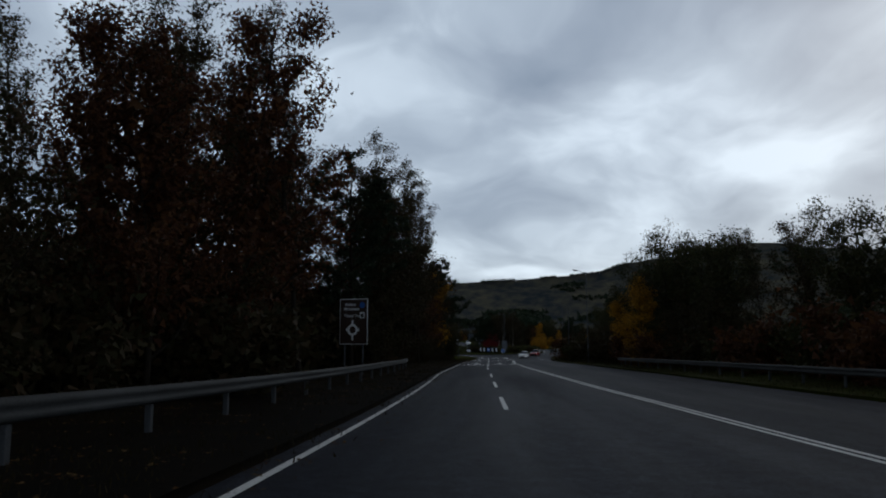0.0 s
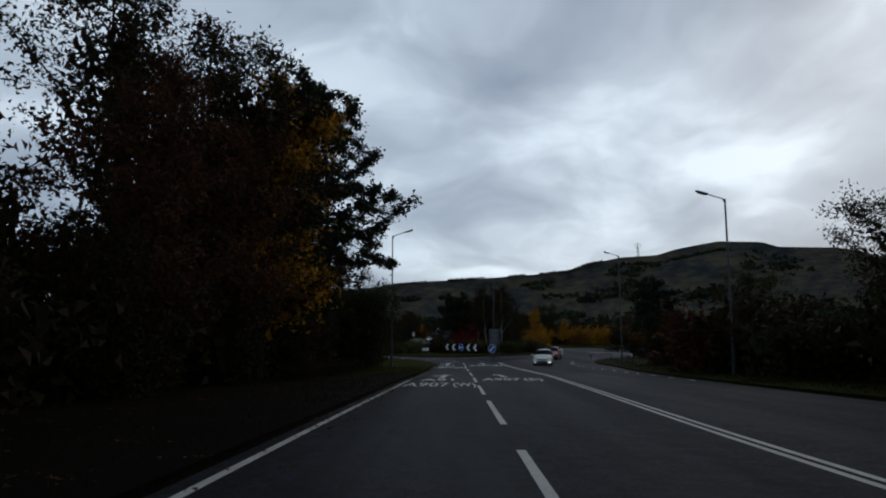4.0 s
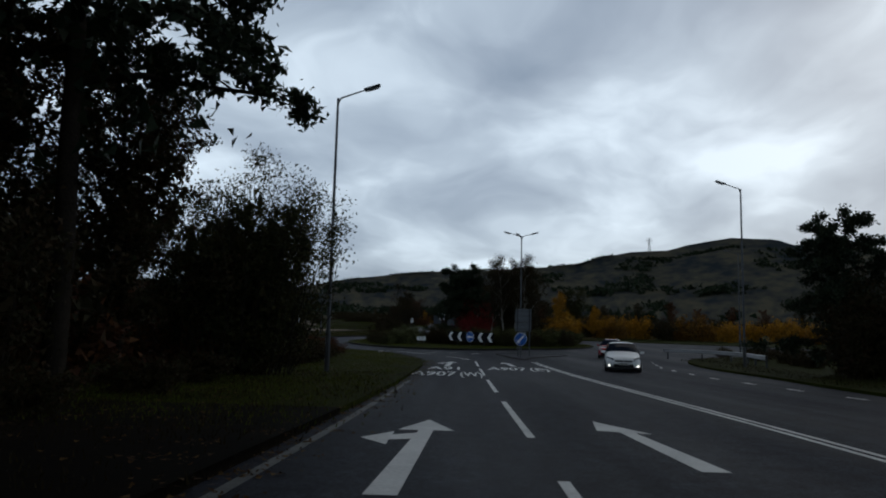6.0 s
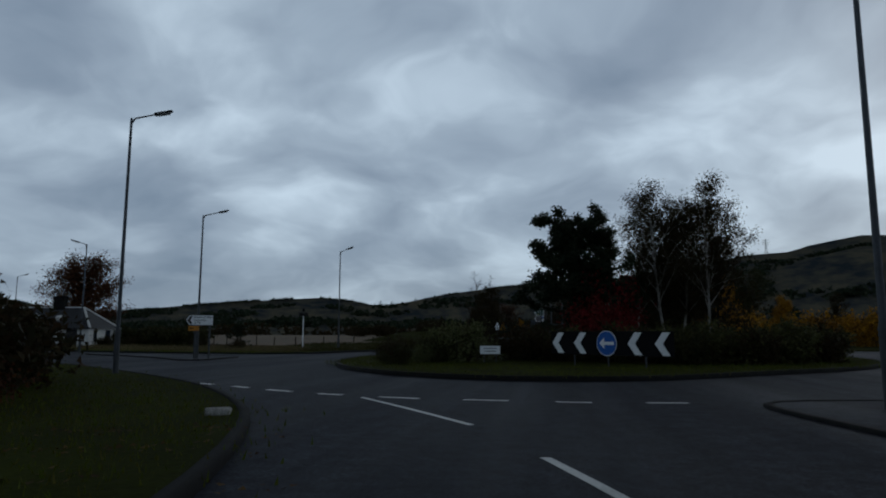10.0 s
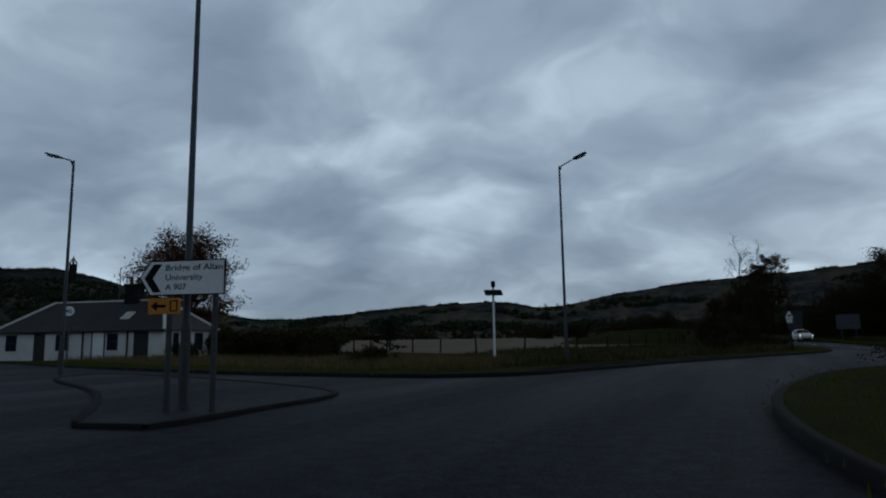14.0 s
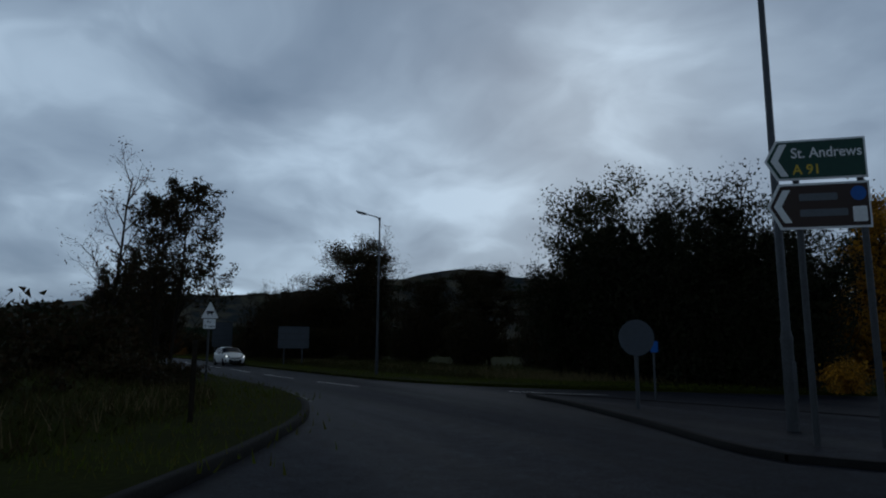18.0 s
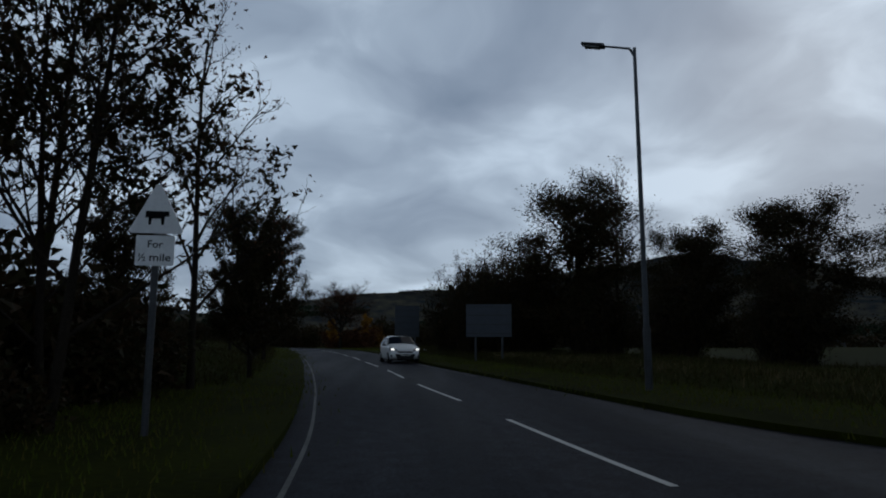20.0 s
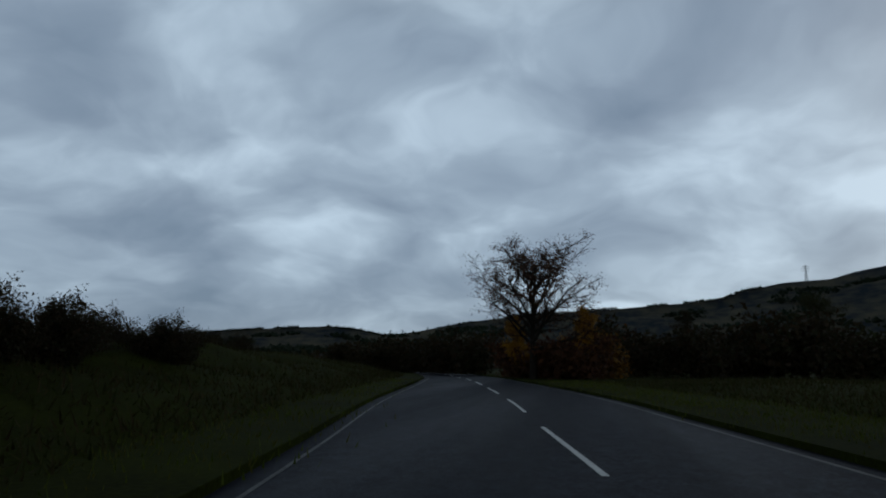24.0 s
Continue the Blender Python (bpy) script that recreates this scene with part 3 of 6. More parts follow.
def hills():
    az = np.radians(np.arange(-180, 180.01, 0.5))
    elev = np.interp(np.degrees(az), *zip(*SKYLINE))
    rs = np.r_[420, 700, 900, np.arange(1100, 2451, 75), 2500, 2900]
    v = [hill_point(a, e, r) for r in rs for a, e in zip(az, elev)]
    w = len(az)
    i = np.array([r * w + c for r in range(len(rs) - 1) for c in range(w - 1)])
    f = np.stack([i, i + w, i + 1 + w, i + 1], 1)
    me = arrays("hills", v, f, True)
    loops = np.empty(len(me.loops), np.int32)
    me.loops.foreach_get("vertex_index", loops)
    v = np.array(v)
    flat = np.stack([np.arctan2(v[:, 0] + 5, v[:, 1] - 190) * 2500, v[:, 2] * 2.2 + v[:, 1] * 0.05], 1)[loops]
    me.uv_layers.new(name="bearing").data.foreach_set("uv", flat.ravel())
    tagged(part_mesh("backdrop_hills", me, M_HILL), "dark moorland and wooded hills in the distance", "hills", kind="structure")


def ridge_wood():
    """Spiky tree tops along the wooded ridges."""
    rng = np.random.default_rng(77)
    v, f = [], []
    for a in np.arange(-72, 14, 0.11):
        if noise.noise((a * 0.35, 3.1, 0.0)) < (-0.6 if a < -38 else -0.1):
            continue
        e = np.interp(a, *zip(*SKYLINE))
        r = 2494 + rng.uniform(-14, 4)
        x, y = -5 + r * math.sin(math.radians(a)), 190 + r * math.cos(math.radians(a))
        z = math.tan(math.radians(e)) * 2500 - 4
        h, w = rng.uniform(5, 11), rng.uniform(3.5, 6.5)
        b = len(v)
        for k in range(5):
            q = k * 2 * math.pi / 5
            v.append((x + w * math.cos(q), y + w * math.sin(q), z))
        v.append((x, y, z + h))
        f += [(b + k, b + (k + 1) % 5, b + 5) for k in range(5)]
    tagged(part_mesh("ridge_wood", arrays("ridge_wood", v, f), L_PINE), "dark conifer tops along the distant ridge", "trees", kind="stuff")


def far_wood():
    """Clumps of dark trees and hedges at the foot of the hills."""
    rng = np.random.default_rng(78)
    c = []
    for k in range(330):
        a, r = rng.uniform(-75, 60), rng.uniform(330, 470)
        if noise.noise((a * 0.2, r * 0.01, 9.0)) < -0.15:
            continue
        h = rng.uniform(4, 9.5)
        n = 55
        d = rng.normal(0, 1, (n, 3))
        d /= np.linalg.norm(d, axis=1)[:, None]
        d *= rng.random((n, 1)) ** 0.4 * np.array([h * 0.75, h * 0.75, h * 0.5])
        c.append(d + np.array([-5 + r * math.sin(math.radians(a)), 190 + r * math.cos(math.radians(a)), h * 0.48]))
    me = leaf_mesh(rng, np.concatenate(c), len(c) * 75, 0.5, 1.15)
    slope = []
    for k in range(5200):
        a, r = rng.uniform(-75, 42), rng.uniform(900, 2440)
        wood = noise.noise((a * 0.16, r * 0.0032, 4.0))
        if wood < (-0.45 if a < -47 else 0.02 if r < 1500 else 0.22):
            continue
        slope.append(np.array(hill_point(math.radians(a), np.interp(a, *zip(*SKYLINE)), r)) + np.stack([rng.normal(0, 9, 9), rng.normal(0, 9, 9), rng.uniform(2, 9, 9)], 1))
    tagged(part_mesh("hill_wood", leaf_mesh(rng, np.concatenate(slope), len(slope) * 14, 1.5, 7.0), L_PINE), "dark woodland in patches on the hillsides", "trees", kind="stuff")
    tagged(part_mesh("far_wood", me, L_DARK), "dark trees and hedges at the foot of the hills", "trees", kind="stuff")


hills()


# ---- trees ----
def branches(rng, height, spread, levels=3, trunk=0.16, first=0.25, up=0.55, kids=(9, 5, 4), lean=0.0, droop=0.0, ball=0.0, fine=0.012):
    """Tapered limbs as segments (from, to, radius at both ends), and the tips with their directions."""
    segs, tips = [], []

    def limb(p, d, length, r, level):
        n = 6 if level == 0 else 4
        pts = [p]
        for k in range(n):
            d = d + rng.normal(0, (0.035, 0.13, 0.2, 0.25)[level], 3) + np.array([0, 0, (0.05 if level else 0.0) - droop * level * 0.08])
            d /= np.linalg.norm(d)
            q = pts[-1] + d * length / n
            r0, r1 = r * (1 - 0.75 * k / n), r * (1 - 0.75 * (k + 1) / n)
            segs.append((pts[-1], q, r0, r1))
            pts.append(q)
        if level >= levels - 1:
            tips.extend((pts[j], d) for j in (2, 3, 4) if j < len(pts))
            return
        if level:
            tips.extend((pts[j], d) for j in (2, 3, 4))
        m = kids[level]
        for c in range(m):
            u = (first if level == 0 else 0.25) + (1 - (first if level == 0 else 0.25)) * (c + rng.random() * 0.8) / m
            k = min(int(u * n), n - 1)
            s = pts[k] + (pts[k + 1] - pts[k]) * (u * n - k)
            a = c * 2.4 + rng.random() * 0.9
            out = np.array([math.cos(a), math.sin(a), 0])
            if level:
                out = out * 0.9 + rng.normal(0, 0.35, 3)
            nd = out * (1 - up) + d * up * (0.6 + 0.6 * u)
            nd /= np.linalg.norm(nd)
            cone = 1.15 - 0.75 * u
            size = (spread * (cone + ball * (0.35 + 1.9 * u * (1.1 - u) - cone)) if level == 0 else length * 0.5 * (1.15 - 0.5 * u)) * (0.8 + 0.4 * rng.random())
            limb(s, nd, size, max(r * 0.45 * (1.1 - 0.5 * u), fine), level + 1)

    limb(np.zeros(3), np.array([lean, 0, 1.0]), height, trunk, 0)
    return segs, tips


def limb_mesh(segs, sides=5):
    v, f = [], []
    for a, b, r0, r1 in segs:
        d = b - a
        d = d / (np.linalg.norm(d) + 1e-9)
        s = np.cross(d, (0.3, 0.5, 0.8))
        s /= np.linalg.norm(s) + 1e-9
        t = np.cross(d, s)
        k = sides if r0 > 0.045 else 3
        base = len(v)
        for p, r in ((a, r0), (b, r1)):
            for j in range(k):
                w = 2 * math.pi * j / k
                v.append(p + (s * math.cos(w) + t * math.sin(w)) * r)
        for j in range(k):
            f.append((base + j, base + (j + 1) % k, base + k + (j + 1) % k, base + k + j))
    return arrays("limbs", v, f, True)


def leaf_mesh(rng, centres, count, radius, size, flat=0.0, core=0, core_size=0.3):
    """Small bent leaves scattered round the centres, turned every way, and larger sprays inside the crown."""
    c = np.asarray(centres)[rng.integers(0, len(centres), count)]
    off = rng.normal(0, 1, (count, 3)) * radius * np.array([1, 1, 0.75])
    p = c + off
    if core:
        q = np.asarray(centres)[rng.integers(0, len(centres), core)]
        k = rng.uniform(0.15, 0.72, (core, 1))
        p = np.concatenate([p, q * np.concatenate([k, k, 0.55 + 0.45 * k], 1)])
        count += core
    a = rng.normal(0, 1, (count, 3)) * np.array([1, 1, 1 - flat])
    a /= np.linalg.norm(a, axis=1)[:, None]
    b = np.cross(a, rng.normal(0, 1, (count, 3)))
    b /= np.linalg.norm(b, axis=1)[:, None]
    s = size * (0.6 + 0.8 * rng.random((count, 1)))
    if core:
        s[-core:] *= core_size / size
    n = np.cross(a, b) * s * 0.2
    v = np.stack([p - a * s - b * s * 0.55, p - a * s * 0.2 + b * s * 0.75 + n, p + a * s * 1.15], 1).reshape(-1, 3)
    i = np.arange(count) * 3
    f = np.stack([i, i + 1, i + 2], 1)
    return arrays("leaves", v, f)


def tree(name, seed, height, spread, leaf_mat, leaves, size, radius=0.5, label="", category="tree", bark=None, group="", core=0, core_size=0.3, **shape):
    rng = np.random.default_rng(seed)
    segs, tips = branches(rng, height, spread, **shape)
    ob = tagged(empty(name), label, category, group)
    part_mesh("trunk", limb_mesh(segs), bark or M_BARK, ob)
    if leaves:
        part_mesh("crown", leaf_mesh(rng, [t[0] for t in tips], leaves, radius, size, 0.0, core, core_size), leaf_mat, ob)
    return ob


def pine(name, seed, height, spread, label, first=0.35, group=""):
    """A Scots pine: level limbs with needle clumps in flat layers."""
    rng = np.random.default_rng(seed)
    segs, tips = branches(rng, height, spread, first=first, up=0.22, kids=(15, 5, 3), trunk=0.22)
    ob = tagged(empty(name), label, "tree", group)
    part_mesh("trunk", limb_mesh(segs), M_BARK, ob)
    part_mesh("crown", leaf_mesh(rng, [t[0] for t in tips], 20000, 0.19, 0.10, 0.0, 700, 0.16), L_PINE, ob)
    return ob


def bush(name, seed, w, d, h, leaf_mat, leaves, size, label, category="bush", group="", stems=15, core=260, core_size=0.26, fuzz=0.10, twig=0.11, dome=0.45):
    """A bush: many stems from the ground, leaves thickest at the outside, an uneven top."""
    rng = np.random.default_rng(seed)
    segs, cents = [], []
    for k in range(stems):
        a, r = rng.random() * 2 * math.pi, math.sqrt(rng.random())
        top = np.array([math.cos(a) * r * w / 2, math.sin(a) * r * d / 2, h * (1 - dome * r * r) * (0.72 + 0.36 * rng.random())])
        foot = np.array([top[0] * 0.55, top[1] * 0.55, 0])
        mid = (foot + top) / 2 + rng.normal(0, 0.05 * h, 3)
        segs += [(foot, mid, 0.024, 0.017), (mid, top, 0.017, 0.005)]
        for j in range(5):
            u = 0.15 + 0.85 * rng.random()
            q = foot + (top - foot) * u
            e = q + rng.normal(0, 1, 3) * np.array([w, d, h]) * twig
            e[2] = abs(e[2])
            segs.append((q, e, 0.012, 0.004))
            cents += [e, q, (e + q) / 2]
        cents.append(top)
    ob = tagged(empty(name), label, category, group)
    part_mesh("framework", limb_mesh(segs, 3), M_BARK, ob)
    me = leaf_mesh(rng, cents, leaves, min(w, d, h) * fuzz, size, 0.0, core, core_size)
    co = np.empty(len(me.vertices) * 3, np.float32)
    me.vertices.foreach_get("co", co)
    co = co.reshape(-1, 3)
    co[:, 2] = np.abs(co[:, 2])
    me.vertices.foreach_set("co", co.ravel())
    part_mesh("foliage", me, leaf_mat, ob)
    return ob


def put(ob, x, y, z=0.1, turn=0, scale=1.0, sz=None):
    ob.matrix_basis = pose(x, y, z + lift(y), 0, 0, turn) @ Matrix.Diagonal((scale, scale, sz or scale, 1))
    return ob


def more(ob, x, y, z=0.1, turn=0, scale=1.0, sz=None):
    ob2 = copy_thing(ob, Matrix.Identity(4))
    return put(ob2, x, y, z, turn, scale, sz)
BELT = "trees of the roadside belt"
T_DARK = tree("broadleaf_tree", 1, 16, 6.2, L_DARK, 11500, 0.102, 0.36, "tall dark broadleaf tree with thinning autumn leaves", kids=(17, 6, 4), first=0.06, up=0.48, core=2300, core_size=0.22, group=BELT)
T_RUST = tree("broadleaf_tree", 2, 16, 5.6, L_RUST, 9200, 0.105, 0.34, "tall tree with rust-brown autumn leaves", kids=(15, 6, 4), first=0.08, up=0.5, core=2000, core_size=0.22, group=BELT)
T_THIN = tree("broadleaf_tree", 3, 17, 4.8, L_DARK, 8500, 0.075, 0.24, "slender half-bare tree with few brown leaves", kids=(15, 6, 4), first=0.22, up=0.68, group=BELT)
T_BARE = tree("bare_tree", 4, 13, 5.0, L_RUST, 700, 0.08, 0.35, "nearly bare tree with fine upright twigs", kids=(12, 5, 5), first=0.2, up=0.6, levels=4, group=BELT)
T_GREEN = tree("broadleaf_tree", 5, 9, 4.4, L_GREEN, 13000, 0.085, 0.34, "round dull-green tree with dense foliage", kids=(17, 5, 4), first=0.04, up=0.5, ball=0.8, core=900, core_size=0.25, group=BELT)
T_GOLD = tree("golden_tree", 6, 9, 3.4, L_GOLD, 11000, 0.09, 0.32, "small tree with bright golden autumn leaves", kids=(13, 5, 4), first=0.05, core=600, core_size=0.2, group=BELT)
T_PINE = pine("scots_pine", 7, 15, 6.4, "tall dark pine with layered needle clumps", group=BELT)
B_DARK = bush("shrub", 8, 5, 4, 3.2, L_DARK, 2300, 0.14, "dark dense roadside shrub", group="roadside shrubs")
B_GREEN = bush("shrub", 9, 5, 4, 2.6, L_GREEN, 2800, 0.145, "dull green roadside shrub", group="roadside shrubs")
B_GOLD = bush("shrub", 10, 5, 4, 3.2, L_AMBER, 2900, 0.145, "shrub with orange and yellow autumn leaves", group="roadside shrubs")
B_BRIGHT = bush("shrub", 14, 5, 4, 3.4, L_GOLD, 3600, 0.13, "shrub with bright orange-yellow autumn leaves", group="roadside shrubs")
B_RUST = bush("shrub", 12, 5, 4, 3.0, L_RUST, 2800, 0.145, "shrub with rust-brown autumn leaves", group="roadside shrubs")

# the belt on the near side of the approach
put(T_DARK, -9.6, 12, 0.1, 0, 0.46)
put(T_RUST, -9.5, 20, 0.1, 40, 0.66)
put(T_THIN, -9.6, 56)
put(T_BARE, -7.6, 81, 0.1, 0, 1.1)
put(T_GREEN, -21, 128, 0.1, 0, 0.9)
T_ROUND = bush("broadleaf_tree", 15, 7.4, 7.4, 7.0, L_GREEN, 34000, 0.055, "round dense dull-green tree by the street lamp", "tree", stems=110, core=2600, core_size=0.28, fuzz=0.03, twig=0.055, dome=0.2)
put(T_ROUND, -7.3, 132.0)
B_TALL = bush("tall_hedge_shrub", 16, 5.6, 5.2, 6.4, L_DARK, 7000, 0.09, "tall dark hedge shrub with wispy top", group="tall hedge shrubs", stems=44, core=900, core_size=0.28, fuzz=0.05)
put(B_TALL, -10.5, 126)
put(T_GOLD, -8.6, 111.0, 0.1, 0, 1.4)
put(T_PINE, -7.5, 122, 0.1, 0, 1.12)
put(B_DARK, -8, 22)
put(B_GREEN, 17.5, 100)
put(B_GOLD, 31, 236)
put(B_BRIGHT, 19.5, 226.5, 0.1, 0, 1.15)
put(B_RUST, -9.5, 131.5, 0.1, 0, 0.8)
rb = random.Random(11)
rc = random.Random(12)


def belt(ob, x, y, *rest):
    """One more plant of the belt, which begins where the road comes into view."""
    if y > 3 and (x > -12 or y > 13):
        more(ob, x, y, *rest)


for y, kind, s in ((-8, T_DARK, 1.0), (-1, T_RUST, 1.0), (5, T_DARK, 0.95), (28, T_RUST, 0.9), (35, T_THIN, 1.0), (47, T_PINE, 0.88), (53, T_DARK, 0.9), (62, T_DARK, 0.9), (67.5, T_THIN, 1.05), (71, T_THIN, 0.95), (74.5, T_THIN, 1.1), (77.5, T_THIN, 1.0), (86, T_THIN, 0.95), (91, T_THIN, 0.85), (100, T_RUST, 0.6), (106, T_RUST, 0.58), (113, T_PINE, 0.9), (109.5, T_DARK, 0.9)):
    belt(kind, (-8.4 if y > 44 else -9.3) + rb.uniform(-0.7, 0.4), y, 0.1, rb.uniform(0, 360), s)
for y in (-10, -3, 4, 10, 16, 22, 27, 32, 37, 41, 46, 51, 57, 64, 72, 84, 96, 108, 118):
    belt([T_DARK, T_RUST, T_THIN, T_DARK, T_THIN][y % 5], -13.8 + rb.uniform(-1.5, 1.0), y, 0.1, rb.uniform(0, 360), rb.uniform(0.9, 1.1) * (0.45 if y < 17 else 0.62 if y < 23 else 1))
for k in range(29):
    belt([B_DARK, B_DARK, B_RUST, B_GREEN][rb.randrange(4)], -10.6 + rb.uniform(-1.4, 0.8) - (1.5 if 34 < k * 4.7 - 6 < 49 else 0), -6 + k * 4.7, 0.1, rb.uniform(0, 360), rb.uniform(0.8, 1.25))
for k in range(11):
    more(B_TALL, -8.2 + rb.uniform(-0.4, 0.4), 48 + k * 7.2, 0.1, rb.uniform(0, 360), rb.uniform(0.5, 0.7))
for k in range(12):
    more(B_DARK, -14.5 - k * 0.4, 132 + k * 2.2, 0.1, rb.uniform(0, 360), rb.uniform(0.6, 0.9) + k * 0.045)
for k in range(23):
    belt(B_TALL, -13.5 + rb.uniform(-1.2, 1.2), -8 + k * 6.0, 0.1, rb.uniform(0, 360), rb.uniform(0.85, 1.15))
for k in range(15):
    more(B_DARK, -15.2 + rc.uniform(-0.8, 0.8), 27 + k * 4.2, 0.1, rc.uniform(0, 360), rc.uniform(1.55, 1.95))
for k in range(6):
    more(B_DARK, -10.9 + rc.uniform(-0.4, 0.4), 58 + k * 3.6, 0.1, rc.uniform(0, 360), rc.uniform(1.0, 1.25))
for k in range(14):
    more(B_TALL, -11.8 + rc.uniform(-0.4, 0.4), 57 + k * 3.6 + (k > 8) * 1.5, 0.1, rc.uniform(0, 360), rc.uniform(0.85, 1.0))
belt(T_RUST, -11.8, 21, 0.1, 140, 0.66)
belt(T_DARK, -12.0, 25.5, 0.1, 60, 0.78)
for k in range(9):
    more(B_DARK, -18.2 + rc.uniform(-0.8, 0.8), 36 + k * 4.0, 0.1, rc.uniform(0, 360), rc.uniform(2.0, 2.5))
# right of the approach
for y, kind, x, s in ((18, T_GREEN, 19, 0.95), (28, T_DARK, 21, 0.62), (36, T_GREEN, 19, 0.8), (45, T_DARK, 21, 0.55), (52, T_THIN, 21, 0.55), (66.5, T_BARE, 18.0, 0.92), (74, T_GREEN, 21, 0.8), (83, T_DARK, 22, 0.45), (96, T_GREEN, 23, 0.6), (110, T_RUST, 23, 0.38)):
    more(kind, x, y, 0.1, rb.uniform(0, 360), s)
more(T_GOLD, 15.9, 67, 0.1, 30, 0.82)
for x, y, s, kind in ((19.4, 55.5, 0.95, T_GREEN), (20.6, 61, 1.05, T_GREEN), (18.8, 66.6, 1.15, T_GREEN), (17.4, 72.5, 0.85, T_GREEN), (18.6, 88, 0.72, T_GREEN), (19.2, 95, 0.8, T_GREEN), (19.8, 102, 0.74, T_GREEN), (20.4, 110, 0.8, T_GREEN), (18.0, 92, 0.85, B_TALL), (18.4, 99, 0.9, B_TALL), (18.6, 106, 0.85, B_TALL), (17.6, 58.5, 0.95, B_TALL), (18.6, 64, 0.9, B_TALL), (17.8, 52.5, 0.9, B_TALL)):
    more(kind, x, y, 0.1, x * 71, s)
more(B_GOLD, 15.2, 64, 0.1, 30, 0.8)
for k in range(30):
    more([B_DARK, B_GREEN, B_RUST][rb.randrange(3)], 17 + rb.uniform(-1, 3.5), 14 + k * 3.7, 0.1, rb.uniform(0, 360), rb.uniform(0.85, 1.5))
more(B_TALL, 19.8, 142, 0.1, 77, 0.85)
more(B_TALL, 18.4, 139, 0.1, 177, 0.7)
more(T_GREEN, 18.9, 79.5, 0.1, 200, 1.02)
more(T_GOLD, 16.2, 76, 0.1, 130, 0.72)
more(T_GREEN, 24.0, 134, 0.1, 177, 0.7)
for k in range(6):
    more(B_DARK, 24 + k * 2.7, 168.6 + k * 1.0, 0.1, k * 50, 0.3)
for x, y, s in ((-12.4, 160.5, 0.7), (-13.6, 163.4, 0.8), (-15.0, 166.0, 0.82), (-16.8, 168.2, 0.75), (24.0, 161.5, 0.36), (24.2, 157.5, 0.42), (23.0, 153.8, 0.36), (22.2, 150.5, 0.3)):
    more(B_DARK, x, y, 0.1, x * 90, s)
# ---- planting of the central island ----
T_BIRCH = tree("birch_tree", 21, 12.5, 3.8, L_DARK, 12000, 0.06, 0.34, "slender birch with pale trunk and few leaves", bark=M_BIRCH, kids=(15, 6, 4), first=0.25, up=0.66, trunk=0.11, group="trees on the central island")
put(T_BIRCH, 5.0, 196.5, 0.15, 0, 0.88, 0.76)
more(T_BIRCH, 6.6, 195.5, 0.15, 120, 1.04, 0.79)
more(T_BIRCH, 9.0, 194.5, 0.15, 230, 1.04, 0.79)
more(T_BIRCH, 7.9, 196.8, 0.15, 310, 1.0, 0.74)
more(T_BIRCH, 8.2, 200.5, 0.15, 30, 0.8)
more(T_BIRCH, 3.4, 199.5, 0.15, 75, 0.72)
T_ISLE = pine("scots_pine", 27, 9.0, 4.4, "bushy dark pine with layered needle clumps on the island", first=0.2, group="trees on the central island")
put(T_ISLE, 1.2, 195.8, 0.15, 20, 1.03)
more(T_ISLE, 1.5, 196.5, 0.15, 140, 0.94)
more(T_ISLE, 18.8, 141, 0.1, 120, 0.8)
more(T_DARK, 8.6, 199.5, 0.15, 60, 0.5)
more(T_DARK, 10.2, 197.0, 0.15, 160, 0.58)
more(T_DARK, 7.0, 198.0, 0.15, 250, 0.55)
T_CRIMSON = bush("crimson_shrub", 22, 4.6, 4, 4.6, L_RED, 7000, 0.08, "tall shrub with dark crimson autumn leaves on the island")
put(T_CRIMSON, 2.7, 194.4, 0.15, 0, 1.02, 1.15)
ISLE = "hedge shrubs of the central island"
B_ISLE = bush("shrub", 23, 3.2, 2.6, 1.9, L_GREEN, 4200, 0.06, "low rounded dull green shrub on the island", group=ISLE, core=240, core_size=0.1)
B_ISLE2 = bush("shrub", 24, 3.0, 2.6, 1.7, L_DARK, 4200, 0.06, "low dark evergreen shrub on the island", group=ISLE, core=240, core_size=0.1)
put(B_ISLE, -7.6, 181.2, 0.15, 0, 0.5)
put(B_ISLE2, -4.6, 187.2, 0.15, 0, 0.8)
ri = random.Random(5)
for x, y, kind in ((-8.8, 184, B_ISLE2), (-6.5, 184.2, B_ISLE), (-2.2, 187.8, B_ISLE2), (0.2, 187.4, B_ISLE2), (2.6, 186.2, B_ISLE2), (4.4, 184.8, B_ISLE2), (6.2, 183.8, B_ISLE), (8.4, 184.4, B_ISLE2), (10.6, 186.2, B_ISLE), (12.6, 188.2, B_ISLE2), (14.2, 191.2, B_ISLE), (15.0, 194.6, B_ISLE), (-9.4, 188, B_ISLE), (-9.8, 192, B_ISLE2), (-9.3, 196.5, B_ISLE2), (-8.5, 200.5, B_ISLE), (-5.6, 204.6, B_ISLE2), (-2, 207.6, B_ISLE), (2.4, 208.6, B_ISLE2), (6.5, 207.6, B_ISLE)):
    more(kind, x, y, 0.15, ri.uniform(0, 360), ri.uniform(0.9, 1.25) * (0.6 if x < -4 else 1))

